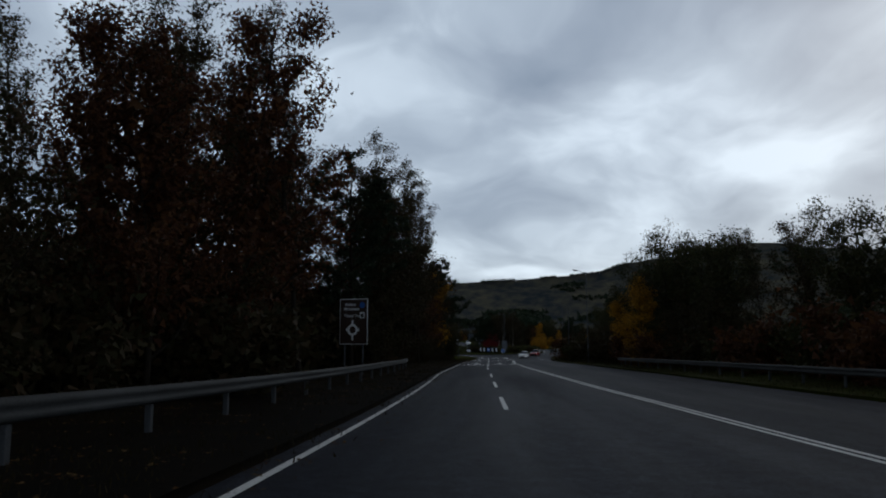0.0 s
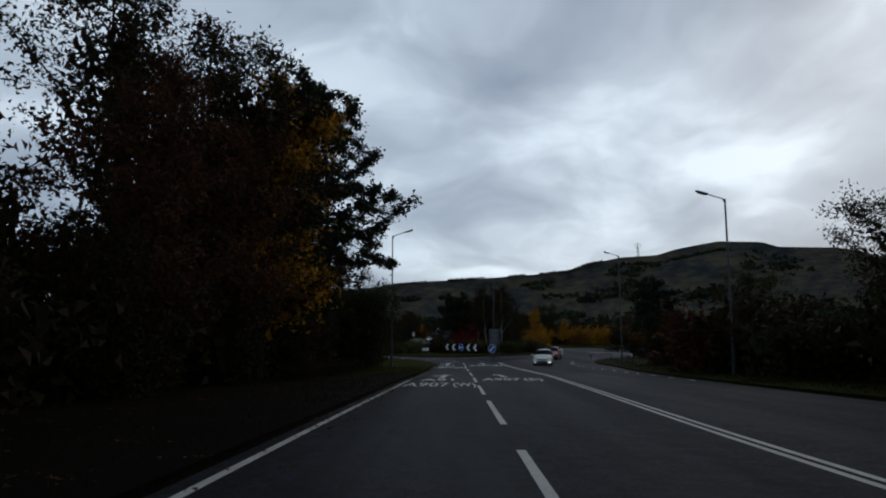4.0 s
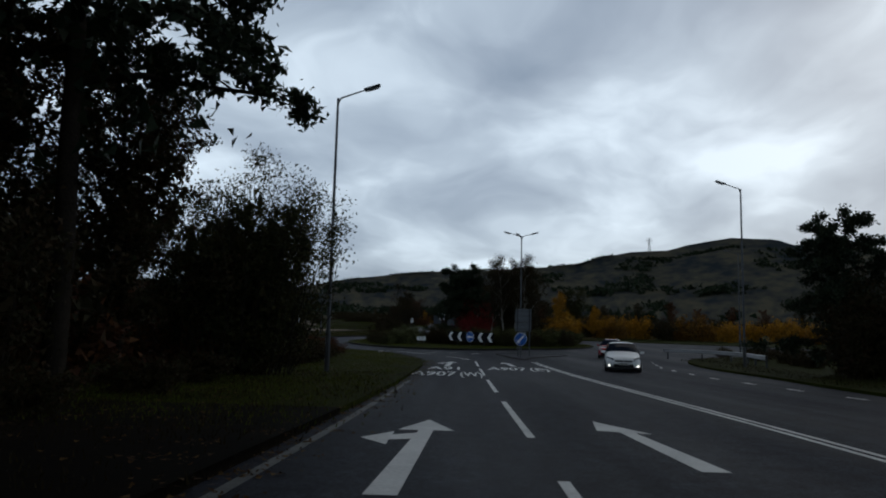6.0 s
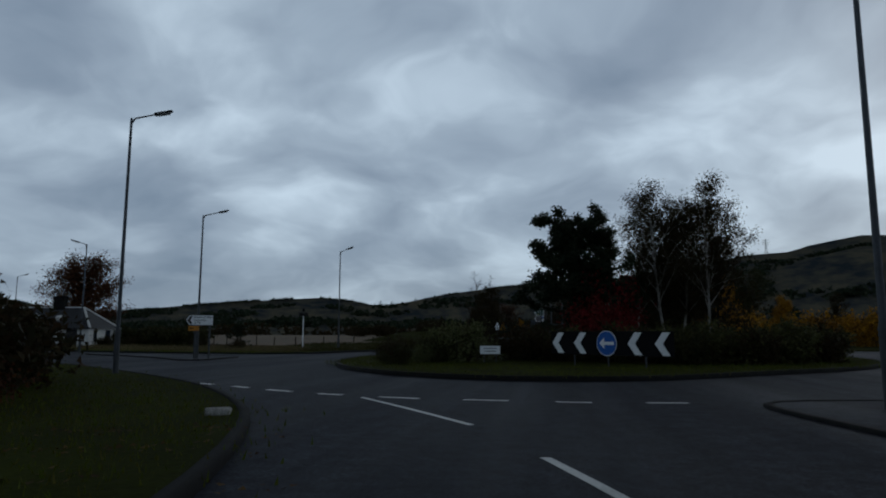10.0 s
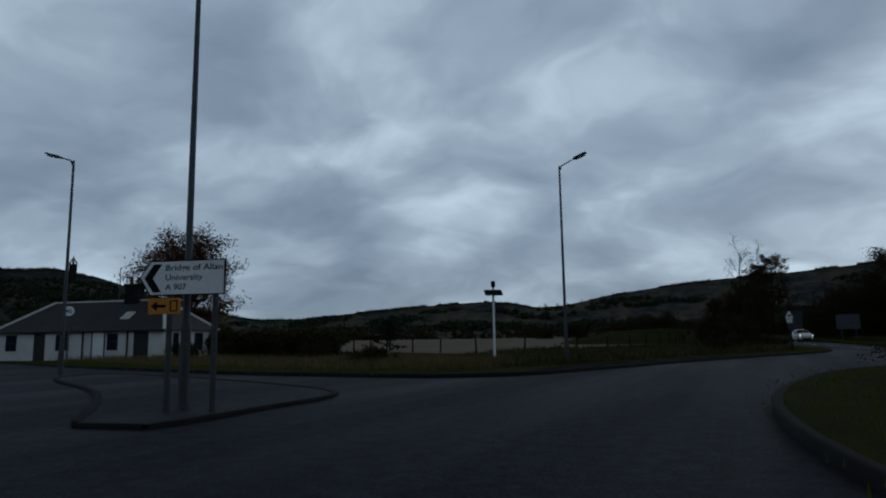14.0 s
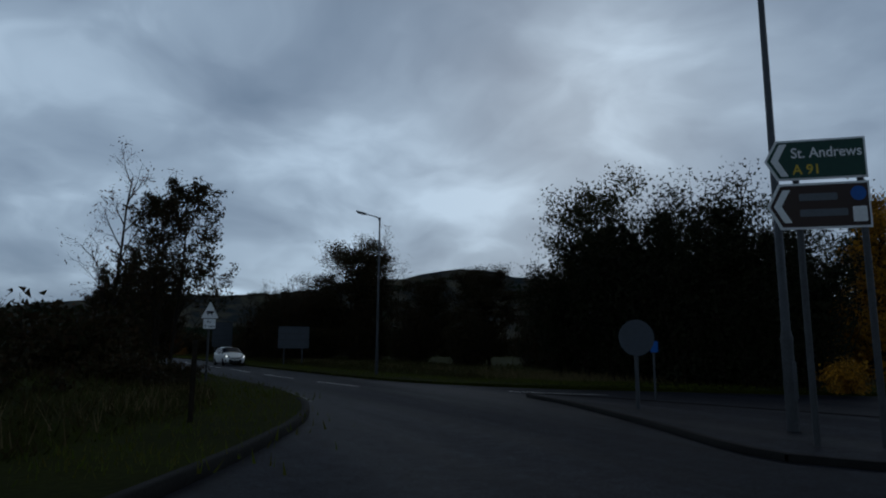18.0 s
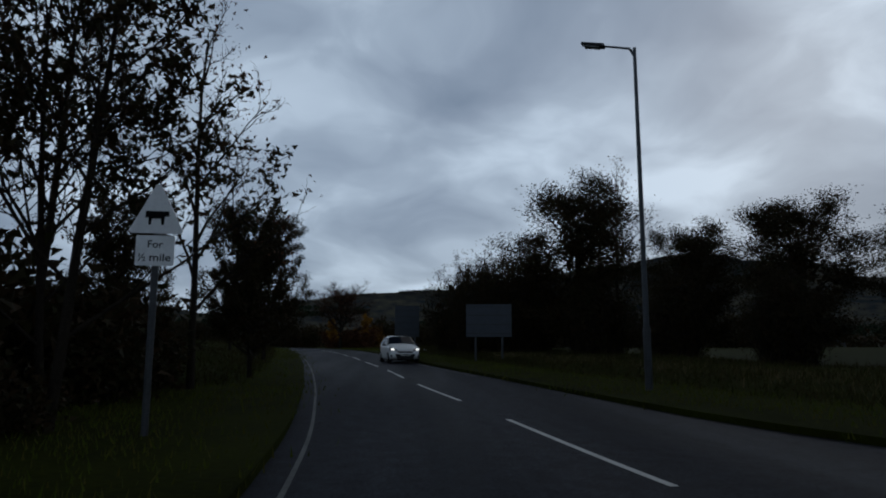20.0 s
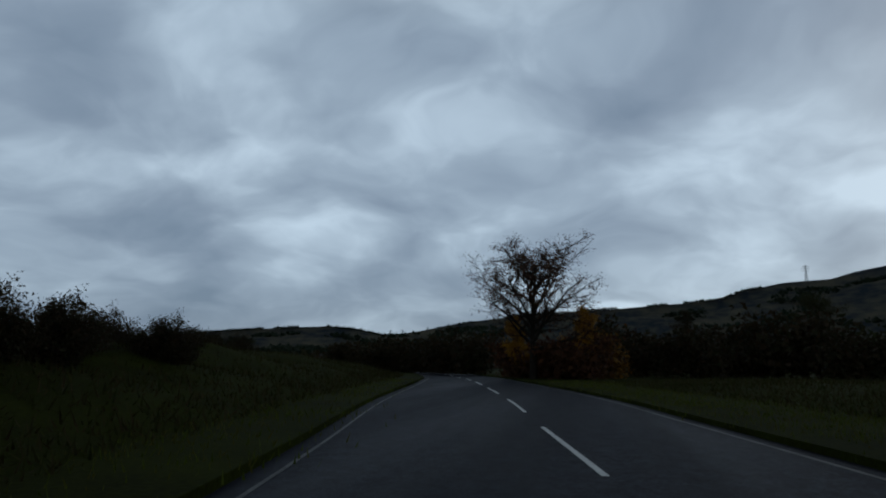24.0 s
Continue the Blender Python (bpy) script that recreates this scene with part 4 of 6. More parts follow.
B_OLIVE = bush("shrub", 28, 3.4, 2.8, 1.7, L_OLIVE, 4600, 0.06, "low olive-green shrub with pale tips on the island", group=ISLE, core=240, core_size=0.1)
put(B_OLIVE, 3.6, 186.8, 0.15, 0, 1.2)
for x, y, k in ((5.6, 185.6, 1.25), (7.8, 185.4, 1.3), (9.8, 186.6, 1.3), (11.6, 188.2, 1.3), (13.2, 190.4, 1.25), (14.6, 193.2, 1.2), (1.2, 188.8, 1.15), (-0.8, 189.2, 1.1)):
    more(B_OLIVE, x, y, 0.15, x * 53, k)

# ---- planting beyond the roundabout ----
for k in range(24):
    more([B_BRIGHT, B_DARK, B_BRIGHT, B_GOLD, B_BRIGHT][ri.randrange(5)], 13 + k * 3.4, 246 - k * 0.9 + ri.uniform(-2, 3), 0.1, ri.uniform(0, 360), ri.uniform(1.0, 1.5))
for k in range(12):
    more([T_DARK, T_GREEN, T_RUST][ri.randrange(3)], 20 + k * 7, 262 - k * 1.0 + ri.uniform(-4, 4), 0.1, ri.uniform(0, 360), ri.uniform(0.35, 0.5))
for x, y, s in ((-40, 300, 0.5), (-47, 306, 0.45), (-60, 340, 0.45)):
    more(B_DARK, x, y, 0.3, x * 31, s * 2)
# ---- exit road ----
rng_exit = random.Random(41)
T_ASH = tree("ash_tree", 31, 9.2, 4.2, L_DARK, 6500, 0.08, 0.13, "sparse ash tree with clusters of drooping brown leaves", kids=(14, 6, 4), first=0.16, up=0.6, trunk=0.10, levels=4, lean=0.10)
put(T_ASH, -10.2, 247.6, 0.1, 0, 0.82)
more(T_ASH, -10.7, 248.4, 0.1, 200, 0.74)
more(T_BARE, -10.8, 255.6, 0.1, 10, 0.7)
more(T_BARE, -12.8, 252.0, 0.1, 90, 0.72)
T_FINE = tree("broadleaf_tree", 38, 9.0, 4.2, L_DARK, 62000, 0.055, 0.30, "round-crowned tree with fine twigs and small brown leaves", kids=(24, 7, 5), first=0.06, up=0.5, ball=0.9, core=900, core_size=0.17, group="trees along the exit road")
B_FINE = bush("shrub", 18, 5, 4, 3.2, L_DARK, 11000, 0.062, "dense dark bramble shrub on the bank", group="shrubs on the bank", stems=40, core=900, core_size=0.2, fuzz=0.06)
B_TWIG = bush("tall_hedge_shrub", 19, 5.6, 5.2, 6.4, L_DARK, 17000, 0.05, "tall brown hedge shrub with fine twiggy top", group="tall hedge shrubs", stems=190, core=2400, core_size=0.22, fuzz=0.03, twig=0.075)
T_NEAR = tree("broadleaf_tree", 36, 7.0, 3.3, L_DARK, 30000, 0.058, 0.16, "dense dark broadleaf tree beside the exit road", kids=(20, 6, 5), first=0.08, up=0.5, ball=0.9, trunk=0.14, core=700, core_size=0.17, group="trees along the exit road")
put(T_NEAR, -12.3, 272.3, 0.3, 190, 0.77, 0.84)
more(T_NEAR, -10.4, 260.5, 0.1, 40, 0.66)
more(T_NEAR, -13.2, 256.5, 0.1, 240, 0.62)
more(T_NEAR, -15.5, 278.5, 0.6, 100, 0.6)
for x, y, s in ((-12.6, 257.6, 0.5), (-11.8, 252, 0.55), (-13.5, 246, 0.8), (-14.5, 264, 0.5), (-14.2, 249.5, 1.1), (-13.2, 252.5, 0.9), (-14.2, 256, 1.0), (-12.2, 255.4, 0.7)):
    more(B_DARK, x, y, 0.1, x * 77, s)
put(T_FINE, 6.2, 281.5, 0.1, 20, 1.5, 1.06)
for x, y, s in ((-12.2, 122.5, 1.6), (-10.2, 112.0, 1.5), (-15.4, 126.0, 1.5), (-15.2, 119.0, 1.7)):
    more(T_NEAR, x, y, 0.1, x * 47, s)
more(T_PINE, -10.3, 119.8, 0.1, 150, 1.0)
more(T_NEAR, -9.4, 128.2, 0.1, 80, 1.15)
B_HEDGE = bush("tall_hedge_shrub", 17, 5.6, 5.2, 6.4, L_SHADED, 24000, 0.058, "tall dense shrub with wispy top, its shade put into the leaf colour", group="tall hedge shrubs", stems=80, core=2400, core_size=0.26, fuzz=0.05, twig=0.08)
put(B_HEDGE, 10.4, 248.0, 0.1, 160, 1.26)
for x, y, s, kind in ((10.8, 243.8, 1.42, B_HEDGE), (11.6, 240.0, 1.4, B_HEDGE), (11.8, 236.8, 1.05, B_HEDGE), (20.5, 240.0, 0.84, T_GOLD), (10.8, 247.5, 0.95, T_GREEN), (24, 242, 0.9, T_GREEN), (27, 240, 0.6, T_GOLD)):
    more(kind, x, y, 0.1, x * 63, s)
more(B_BRIGHT, 9.6, 233.4, 0.1, 0, 0.33)
more(T_BARE, 9.2, 282, 0.1, 20, 0.9)
put(B_TWIG, 0.1, 296.0, 0.1, 30, 1.32)
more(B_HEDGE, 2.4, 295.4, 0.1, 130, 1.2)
for x, y, s in ((1.8, 291.5, 1.3), (0.9, 287.0, 1.12), (3.4, 285, 1.2), (4.2, 289.5, 1.3), (6.8, 278.6, 0.9), (9.6, 274, 0.85), (12.5, 268, 0.8), (14.5, 260, 0.8), (16.5, 251, 0.75), (18.5, 243, 0.7)):
    more(B_TWIG, x, y, 0.1, x * 77, s)
for x, y, s in ((11.9, 276.4, 0.76), (16.2, 271.8, 0.82), (20, 268, 0.76)):
    more(T_FINE, x, y, 0.1, x * 33, s * 1.35, s * 0.95)
for x, y, s in ((0.2, 294, 0.52), (1.8, 290.5, 0.58), (3.0, 287, 0.6), (4.6, 284.5, 0.62), (2.0, 284.5, 0.5)):
    more(T_BARE, x, y, 0.1, x * 60, s)
more(T_BARE, 8.2, 290, 0.1, 0, 0.85)
T_OAK = tree("oak_tree", 33, 8.0, 6.0, L_RUST, 17000, 0.06, 0.20, "broad almost bare oak with a spreading crown beside the road", kids=(20, 9, 8), first=0.26, up=0.46, ball=1.0, trunk=0.36, levels=4, fine=0.026)
put(T_OAK, -13.9, 336, 0.1, 0, 0.84, 0.80)
for x, y, s in ((-11.2, 337, 1.15), (-14.6, 339, 1.0), (-9, 340, 0.9)):
    more(B_GOLD if x > -10 else B_RUST, x, y, 0.1, x * 50, s)
for k in range(16):
    (put if k == 0 else more)(B_FINE, -23 - k * 0.9 + ri.uniform(-1.5, 1.5), 270 + k * 4.6, 1.1, ri.uniform(0, 360), ri.uniform(0.85, 1.05) if k < 7 else ri.uniform(0.55, 0.7))
for k in range(16):
    more(B_DARK, -21 - k * 2.0, 356 + k * 3.0 + ri.uniform(-2, 2), 0.1, ri.uniform(0, 360), ri.uniform(1.0, 1.6))
for k in range(26):
    more([B_DARK, B_DARK, B_GREEN, B_DARK][ri.randrange(4)], -8 + k * 2.9, 350 + ri.uniform(-3, 9), 0.1, ri.uniform(0, 360), ri.uniform(1.0, 2.1))
for k in range(7):
    more([T_DARK, T_GREEN][k % 2], 2 + k * 11 + ri.uniform(-3, 3), 366 + ri.uniform(-4, 8), 0.1, ri.uniform(0, 360), ri.uniform(0.4, 0.55) * (1.6 if k % 2 else 1))
for k in range(13):
    more(B_FINE, -19.8 - k * 0.35 + rng_exit.uniform(-1.0, 0.6), 283 + k * 2.3, 0.95, rng_exit.uniform(0, 360), rng_exit.uniform(0.42, 0.58))
more(T_GOLD, -10.6, 339.5, 0.1, 0, 0.5)
more(T_GOLD, -14.8, 338.5, 0.1, 90, 0.42)
# by the cottage
T_MAPLE = tree("maple_tree", 35, 11.5, 7.2, L_RUST, 26000, 0.13, 0.65, "broad rusty-red maple behind the cottage", kids=(24, 7, 4), first=0.08, up=0.42, ball=0.6, core=2200, core_size=0.3)
put(T_MAPLE, -60.6, 227.0, 0.1, 0, 0.78)
for k in range(4):
    more(B_GREEN, -50.5 + k * 2.6, 221 + k * 0.9, 0.1, k * 60, 0.95)
more(T_ISLE, -41, 231, 0.1, 0, 0.3)

ridge_wood()
far_wood()
B_PALE = bush("variegated_shrub", 26, 2.8, 2.4, 2.0, L_PALE, 4200, 0.055, "pale green variegated shrub on the island", core=200, core_size=0.1)
put(B_PALE, -5.3, 185.0, 0.15, 0, 1.15)
more(B_PALE, -7.0, 183.4, 0.15, 100, 0.55)
for x, y, s in ((-70.0, 216.5, 0.3), (-67.0, 215.4, 0.26), (-47.6, 214.6, 0.42), (-46.0, 216.4, 0.4)):
    more(B_DARK, x, y, 0.1, x * 40, s)
for x, y, s in ((22, 264, 0.9), (26, 259, 0.9), (30, 255, 0.9), (18.6, 262.5, 0.75), (21.2, 258, 0.8), (24.0, 253.5, 0.8)):
    more(B_DARK, x, y, 0.1, x * 40, s)

# ---- road markings ----
def paint(name, meshes, label, category="road marking", mat=None):
    """One painted mark of several strips (vertices, faces)."""
    vs, fs, n = [], [], 0
    for v, f in meshes:
        vs.append(np.asarray(v, float))
        fs.append(np.asarray(f) + n)
        n += len(v)
    return tagged(part_mesh(name, arrays(name, np.concatenate(vs), np.concatenate(fs)), mat or M_PAINT), label, category, kind="structure")


def lane_x(y):
    """The lane line of the approach."""
    return np.interp(y, [-60, 30, 60, 80, 100, 118, 136, 151], [0.6, 0.52, 0.46, 0.74, 1.0, 1.28, 1.42, 1.52])


def strip(points, width, z=0.006):
    return ribbon(smooth_line(points, 1.0), -width / 2, width / 2, z)


for y0 in (18.3, 28.8, 39.4, 54.6, 64.4, 74.9, 84.0, 93, 101.5, 110, 118.9, 127.7, 136.6, 144.9):
    ys = np.linspace(y0, y0 + (5.9 if y0 > 50 else 4.7), 6)
    paint("lane_dash", [ribbon(np.c_[lane_x(ys), ys], -0.06, 0.06, 0.006)], "worn white lane dash on the asphalt")
for pts in ([(1.25, 153.2), (0.5, 155.9), (-0.45, 158.6)], [(-1.6, 161.3), (-3.1, 163.6), (-4.7, 165.9)]):
    paint("lane_dash", [strip(pts, 0.12)], "white lane dash curving into the roundabout")
edge = smooth_line([(-2.45, -60), (-2.45, 20), (-2.75, 45), (-2.55, 65), (-2.45, 85), (-2.0, 108), (-1.6, 120), (-1.35, 132)], 1.5)
paint("edge_line", [ribbon(edge[edge[:, 1] < 114], -0.06, 0.06, 0.006)], "worn white edge line beside the verge")
paint("edge_line", [ribbon(edge[edge[:, 1] > 113], -0.07, 0.07, 0.006)], "nearly worn away edge line beside the corner verge", mat=M_FAINT)
edge = smooth_line([(5.0, -60), (5.0, 10), (4.6, 30), (4.15, 50), (4.0, 70), (4.1, 88), (4.9, 104), (5.55, 118), (5.6, 128), (5.35, 140), (5.25, 152)], 1.5)
paint("double_line", [ribbon(edge, -0.16, -0.05, 0.006), ribbon(edge, 0.05, 0.16, 0.006)], "double white line between the carriageways")
for k in range(14):
    y = 112 + k * 3.3
    x = np.interp(y, [110, 128, 139, 148, 158], [11.2, 11.9, 11.6, 12.2, 14.4])
    paint("edge_dash", [strip([(x, y), (np.interp(y + 1, [110, 128, 139, 148, 158], [11.2, 11.9, 11.6, 12.2, 14.4]), y + 1.0)], 0.14)], "short white edge dash by the far verge")
gw = smooth_line([(-11.3, 170.0), (-9.5, 168.9), (-7.6, 167.6), (-5.6, 166.55), (-3.6, 165.9), (-1.6, 165.7), (0.4, 165.6), (2.4, 165.9)], 0.25)
d = np.r_[0, np.cumsum(np.linalg.norm(np.diff(gw, axis=0), axis=1))]
for k in range(8):
    sel = (d >= 0.2 + k * 1.95) & (d <= 1.3 + k * 1.95)
    paint("give_way_dash", [ribbon(gw[sel], -0.1, 0.1, 0.007)], "white give-way dash across the entry")
for pts in ([(-25.3, 201.5), (-23.4, 200.8), (-21.6, 200.7)], [(-21.2, 201.5), (-20.8, 202)], [(-19.8, 203.2), (-19.2, 204)], [(-30, 200.9), (-27.6, 200.6)]):
    paint("edge_dash", [strip(pts, 0.14)], "short white dash along the outer edge of the roundabout")
centre = smooth_line([(-0.9, 232), (-1.9, 238), (-3.05, 243.3), (-3.95, 251.2), (-5.04, 259.3), (-6.12, 268.3), (-7.93, 280.5), (-9.3, 289.5), (-10.72, 298), (-11.85, 304.4), (-13.4, 313.3), (-17.3, 332), (-21.5, 349), (-38, 412), (-70, 520)], 0.5)
d = np.r_[0, np.cumsum(np.linalg.norm(np.diff(centre, axis=0), axis=1))]
start = d[np.argmin(np.abs(centre[:, 1] - 262.3))] - 18.24
for k in range(26):
    sel = (d >= start + k * 9.12) & (d <= start + k * 9.12 + 6.0)
    if sel.sum() > 2:
        paint("lane_dash", [ribbon(centre[sel], -0.045, 0.045, 0.006)], "white centre dash of the exit road")
ex = OUTER[(OUTER[:, 1] > 236) & (OUTER[:, 0] > -80)]
paint("edge_line", [ribbon(ex, 0.30, 0.355, 0.006)], "worn white edge line of the exit road", mat=M_FAINT)
ex = EXIT_R[(EXIT_R[:, 1] > 262) & (EXIT_R[:, 0] < 3)]
paint("edge_line", [ribbon(ex, 0.3, 0.38, 0.006)], "faint white edge line of the exit road", mat=M_FAINT)
paint("edge_line", [strip([(0.9, 239.5), (1.6, 238.2), (3.0, 236.6)], 0.16)], "white line at the splitter island")

font_cache = {}


def letters(text, height, width=None):
    """The words as a flat mesh in x and y, from the built-in font, lower left at the origin."""
    key = (text, height, width)
    if key not in font_cache:
        cu = bpy.data.curves.new("letters", "FONT")
        cu.body, cu.size, cu.resolution_u, cu.offset = text, 1.0, 4, 0.014
        ob = bpy.data.objects.new("letters", cu)
        scene.collection.objects.link(ob)
        bpy.context.view_layer.update()
        me = bpy.data.meshes.new_from_object(ob.evaluated_get(bpy.context.evaluated_depsgraph_get()))
        bpy.data.objects.remove(ob)
        co = np.empty(len(me.vertices) * 3, np.float32)
        me.vertices.foreach_get("co", co)
        co = co.reshape(-1, 3)
        lo, hi = co.min(0), co.max(0)
        me.calc_loop_triangles()
        tri = np.empty(len(me.loop_triangles) * 3, np.int32)
        me.loop_triangles.foreach_get("vertices", tri)
        k = height / 0.73
        co = (co - (lo[0], 0, 0)) * (k if width is None else width / (hi[0] - lo[0]), k, 1)
        font_cache[key] = (co[:, :2].copy(), tri.reshape(-1, 3))
    return font_cache[key]


def road_word(text, x0, x1, y0, y1, shear=0.0):
    co, tri = letters(text, y1 - y0, x1 - x0)
    y = y0 + co[:, 1]
    x = x0 + co[:, 0] + shear * co[:, 1]
    paint("road_lettering", [(np.c_[x, y, 0.007 + lift(y)], tri)], "tall white route lettering painted on the asphalt", "road lettering")


def road_arrow(x, y0, y1, branch):
    """An arrow pointing ahead, with a branch to the left, or bent to the left."""
    w = 0.11
    if branch:
        polys = [[(x - 0.36, y0), (x - 0.06, y0), (x + w, y1 - 1.4), (x - w, y1 - 1.4)], [(x - 0.42, y1 - 1.4), (x + 0.42, y1 - 1.4), (x, y1)], [(x - w, y1 - 2.3), (x - w, y1 - 1.7), (x - 0.5, y1 - 2.0), (x - 0.5, y1 - 2.5)], [(x - 0.45, y1 - 2.9), (x - 0.45, y1 - 1.6), (x - 0.85, y1 - 2.3)]]
    else:
        polys = [[(x - 0.02, y0), (x + 0.3, y0), (x + 0.12, y1 - 1.2), (x - 0.1, y1 - 1.3)], [(x - 0.42, y1 - 1.3), (x + 0.36, y1 - 1.55), (x - 0.22, y1)]]
    vs, fs = [], []
    for p in polys:
        n = len(vs)
        vs += [(a, b, 0.007 + lift(b)) for a, b in p]
        fs += [(n, n + 1, n + 2)] + ([(n, n + 2, n + 3)] if len(p) == 4 else [])
    paint("road_arrow", [(vs, fs)], "white lane arrow painted on the asphalt", "road arrow")


for y, x, xr in ((71.2, 0.0, 0.0), (106.6, 0.35, 0.6), (135.7, 0.62, 1.0)):
    road_word("A907", -2.2 + x, -0.42 + x * 1.15, y, y + 3.2)
    road_word("(W)", -0.28 + x * 1.15, 0.58 + x * 1.25, y, y + 3.2)
    road_word("A91", -1.7 + x, -0.15 + x, y + 5.1, y + 7.9)
    road_word("A907", 1.05 + xr * 0.75, 2.75 + xr * 1.0, y + 5.2 + xr * 0.7, y + 8.0 + xr * 0.8, 0.06)
    road_word("(E)", 2.9 + xr * 1.0, 3.7 + xr * 1.15, y + 5.2 + xr * 0.7, y + 8.0 + xr * 0.8, 0.06)
    road_arrow(-0.5 + x * 0.8, y + 8.5, y + 14.2, True)
    road_arrow(2.12 + xr * 1.2, y + 10.0, y + 14.6, False)


# ---- lamps ----
def lamp_head(parent, height, turn, arm, tilt=15):
    """A bracket arm and its luminaire with a glass lens."""
    m = pose(0, 0, height, 0, 0, turn)
    bm = bmesh.new()
    tip = (arm, 0, math.tan(radians(tilt)) * arm)
    tube(bm, (0, 0, -0.25), (0.12, 0, 0.0), 0.035, 0.032)
    tube(bm, (0.12, 0, 0.0), tip, 0.032, 0.026)
    bm.transform(m)
    part("bracket", bm, M_DARKSTEEL, parent)
    bm = bmesh.new()
    box(bm, -0.1, 0.56, -0.14, 0.14, -0.048, 0.048, 0.035)
    for v in bm.verts:
        if v.co.x > 0.3:
            v.co.z = v.co.z * 0.7 + 0.02
            v.co.y *= 0.85
    bm.transform(m @ pose(*tip, 0, -tilt, 0))
    head = part("lantern", bm, M_DARKSTEEL, parent, "dark grey lantern housing")
    bm = bmesh.new()
    box(bm, 0.02, 0.46, -0.10, 0.10, -0.072, -0.04, 0.012)
    bm.transform(m @ pose(*tip, 0, -tilt, 0))
    part("lens", bm, M_LENS, head, "unlit clear lamp lens")


M_LENS = material("lamp_lens", (0.30, 0.31, 0.31), (0.22, 0.23, 0.23), 0.2, 2, 20, 0, spec=0.5)


def street_lamp(x, y, height, turns, arm=1.4, z=0.1, label="tall grey steel street lamp, unlit, beside the road"):
    ob = tagged(empty("street_lamp", x, y, z), label, "street lamp", "street lamps")
    bm = bmesh.new()
    tube(bm, (0, 0, 0), (0, 0, 1.5), 0.095, 0.095, 12)
    tube(bm, (0, 0, 1.45), (0, 0, 1.6), 0.105, 0.075, 12)
    part("sleeve", bm, M_DARKSTEEL, ob)
    bm = bmesh.new()
    tube(bm, (0, 0, 1.5), (0, 0, height), 0.072, 0.045, 12)
    part("column", bm, M_STEEL, ob)
    bm = bmesh.new()
    box(bm, -0.05, 0.05, -0.108, -0.09, 0.5, 1.1, 0.006)
    part("access_door", bm, M_STEEL, ob)
    for t in turns:
        lamp_head(ob, height, t, arm)
    return ob


street_lamp(13.4, 86.6, 11.3, (180,), 1.16)
street_lamp(14.9, 116.2, 9.4, (180,), 1.02)
street_lamp(18.0, 150.5, 11.1, (185,), 1.09)
street_lamp(-4.6, 134.3, 10.6, (-8,), 1.16)
street_lamp(5.66, 164.6, 9.9, (165, 15, 100), 0.98, z=0.04, label="triple-headed steel street lamp on the splitter island")
street_lamp(-15.8, 172.6, 9.4, (25,), 0.88)
street_lamp(-22.6, 189.7, 9.1, (30,), 1.02, z=0.055)
street_lamp(-20.3, 210.3, 9.2, (-15,), 0.88)
street_lamp(-37.6, 198.2, 8.7, (200,), 0.68, z=0.055)
street_lamp(-0.85, 226.5, 9.9, (145, 265, 25), 1.25, z=0.07, label="triple-headed steel street lamp on the splitter island")
street_lamp(0.63, 254.6, 9.0, (150,), 0.88)
street_lamp(29.5, 178.0, 10.4, (180,), 0.95)
street_lamp(-75, 232, 9.5, (20,), 0.88)


# ---- signs ----
def sign(name, x, y, turn, label, posts, post_z, category="road sign", group="", z=0.1, post_r=0.045, post_mat=None):
    """A sign facing -y before its turn; parts are added to the empty that comes back."""
    ob = tagged(empty(name, x, y, z, turn), label, category, group)
    for px, top in posts:
        bm = tube(bmesh.new(), (px, 0.05, 0), (px, 0.05, top), post_r, post_r, 10)
        tube(bm, (px, 0.05, top - 0.005), (px, 0.05, top + 0.02), post_r * 1.1, post_r * 0.6, 10)
        part("post", bm, post_mat or M_STEEL, ob)
    return ob


def panel(ob, name, pts, mat, depth=0.0, thick=0.02, label=""):
    bm = plate(bmesh.new(), pts, -depth - thick, -depth)
    return part(name, bm, mat, ob, label)


def rect(x0, x1, z0, z1, r=0.04):
    out = []
    for cx, cz, a0 in ((x1 - r, z1 - r, 0), (x0 + r, z1 - r, 90), (x0 + r, z0 + r, 180), (x1 - r, z0 + r, 270)):
        out += [(cx + r * math.cos(radians(a0 + k * 30)), cz + r * math.sin(radians(a0 + k * 30))) for k in range(4)]
    return out


def disc(cx, cz, r, n=36):
    return [(cx + r * math.cos(2 * math.pi * k / n), cz + r * math.sin(2 * math.pi * k / n)) for k in range(n)]


def wording(ob, text, x0, z0, height, mat, depth, width=None):
    co, tri = letters(text, height, width)
    v = np.c_[x0 + co[:, 0], np.full(len(co), -depth), z0 + co[:, 1]]
    tri = np.asarray(tri)
    lo, hi = v[tri, 0].min(1), v[tri, 0].max(1)
    order, word, reach = np.argsort(lo), np.zeros(len(tri), int), -1e9
    for k in order:
        if reach > -1e8 and lo[k] > reach + height * 0.2:
            word[lo >= lo[k]] += 1
        reach = max(reach, hi[k])
    for w in range(word.max() + 1):
        used, back = np.unique(tri[word == w], return_inverse=True)
        part_mesh("lettering", arrays("lettering", v[used], back.reshape(-1, 3)), mat, ob)


def stiffeners(ob, x0, x1, zs, depth=0.0):
    for zz in zs:
        bm = box(bmesh.new(), x0, x1, -depth - 0.03, -depth, zz - 0.03, zz + 0.03, 0.006)
        part("stiffening_rail", bm, M_DARKSTEEL, ob)


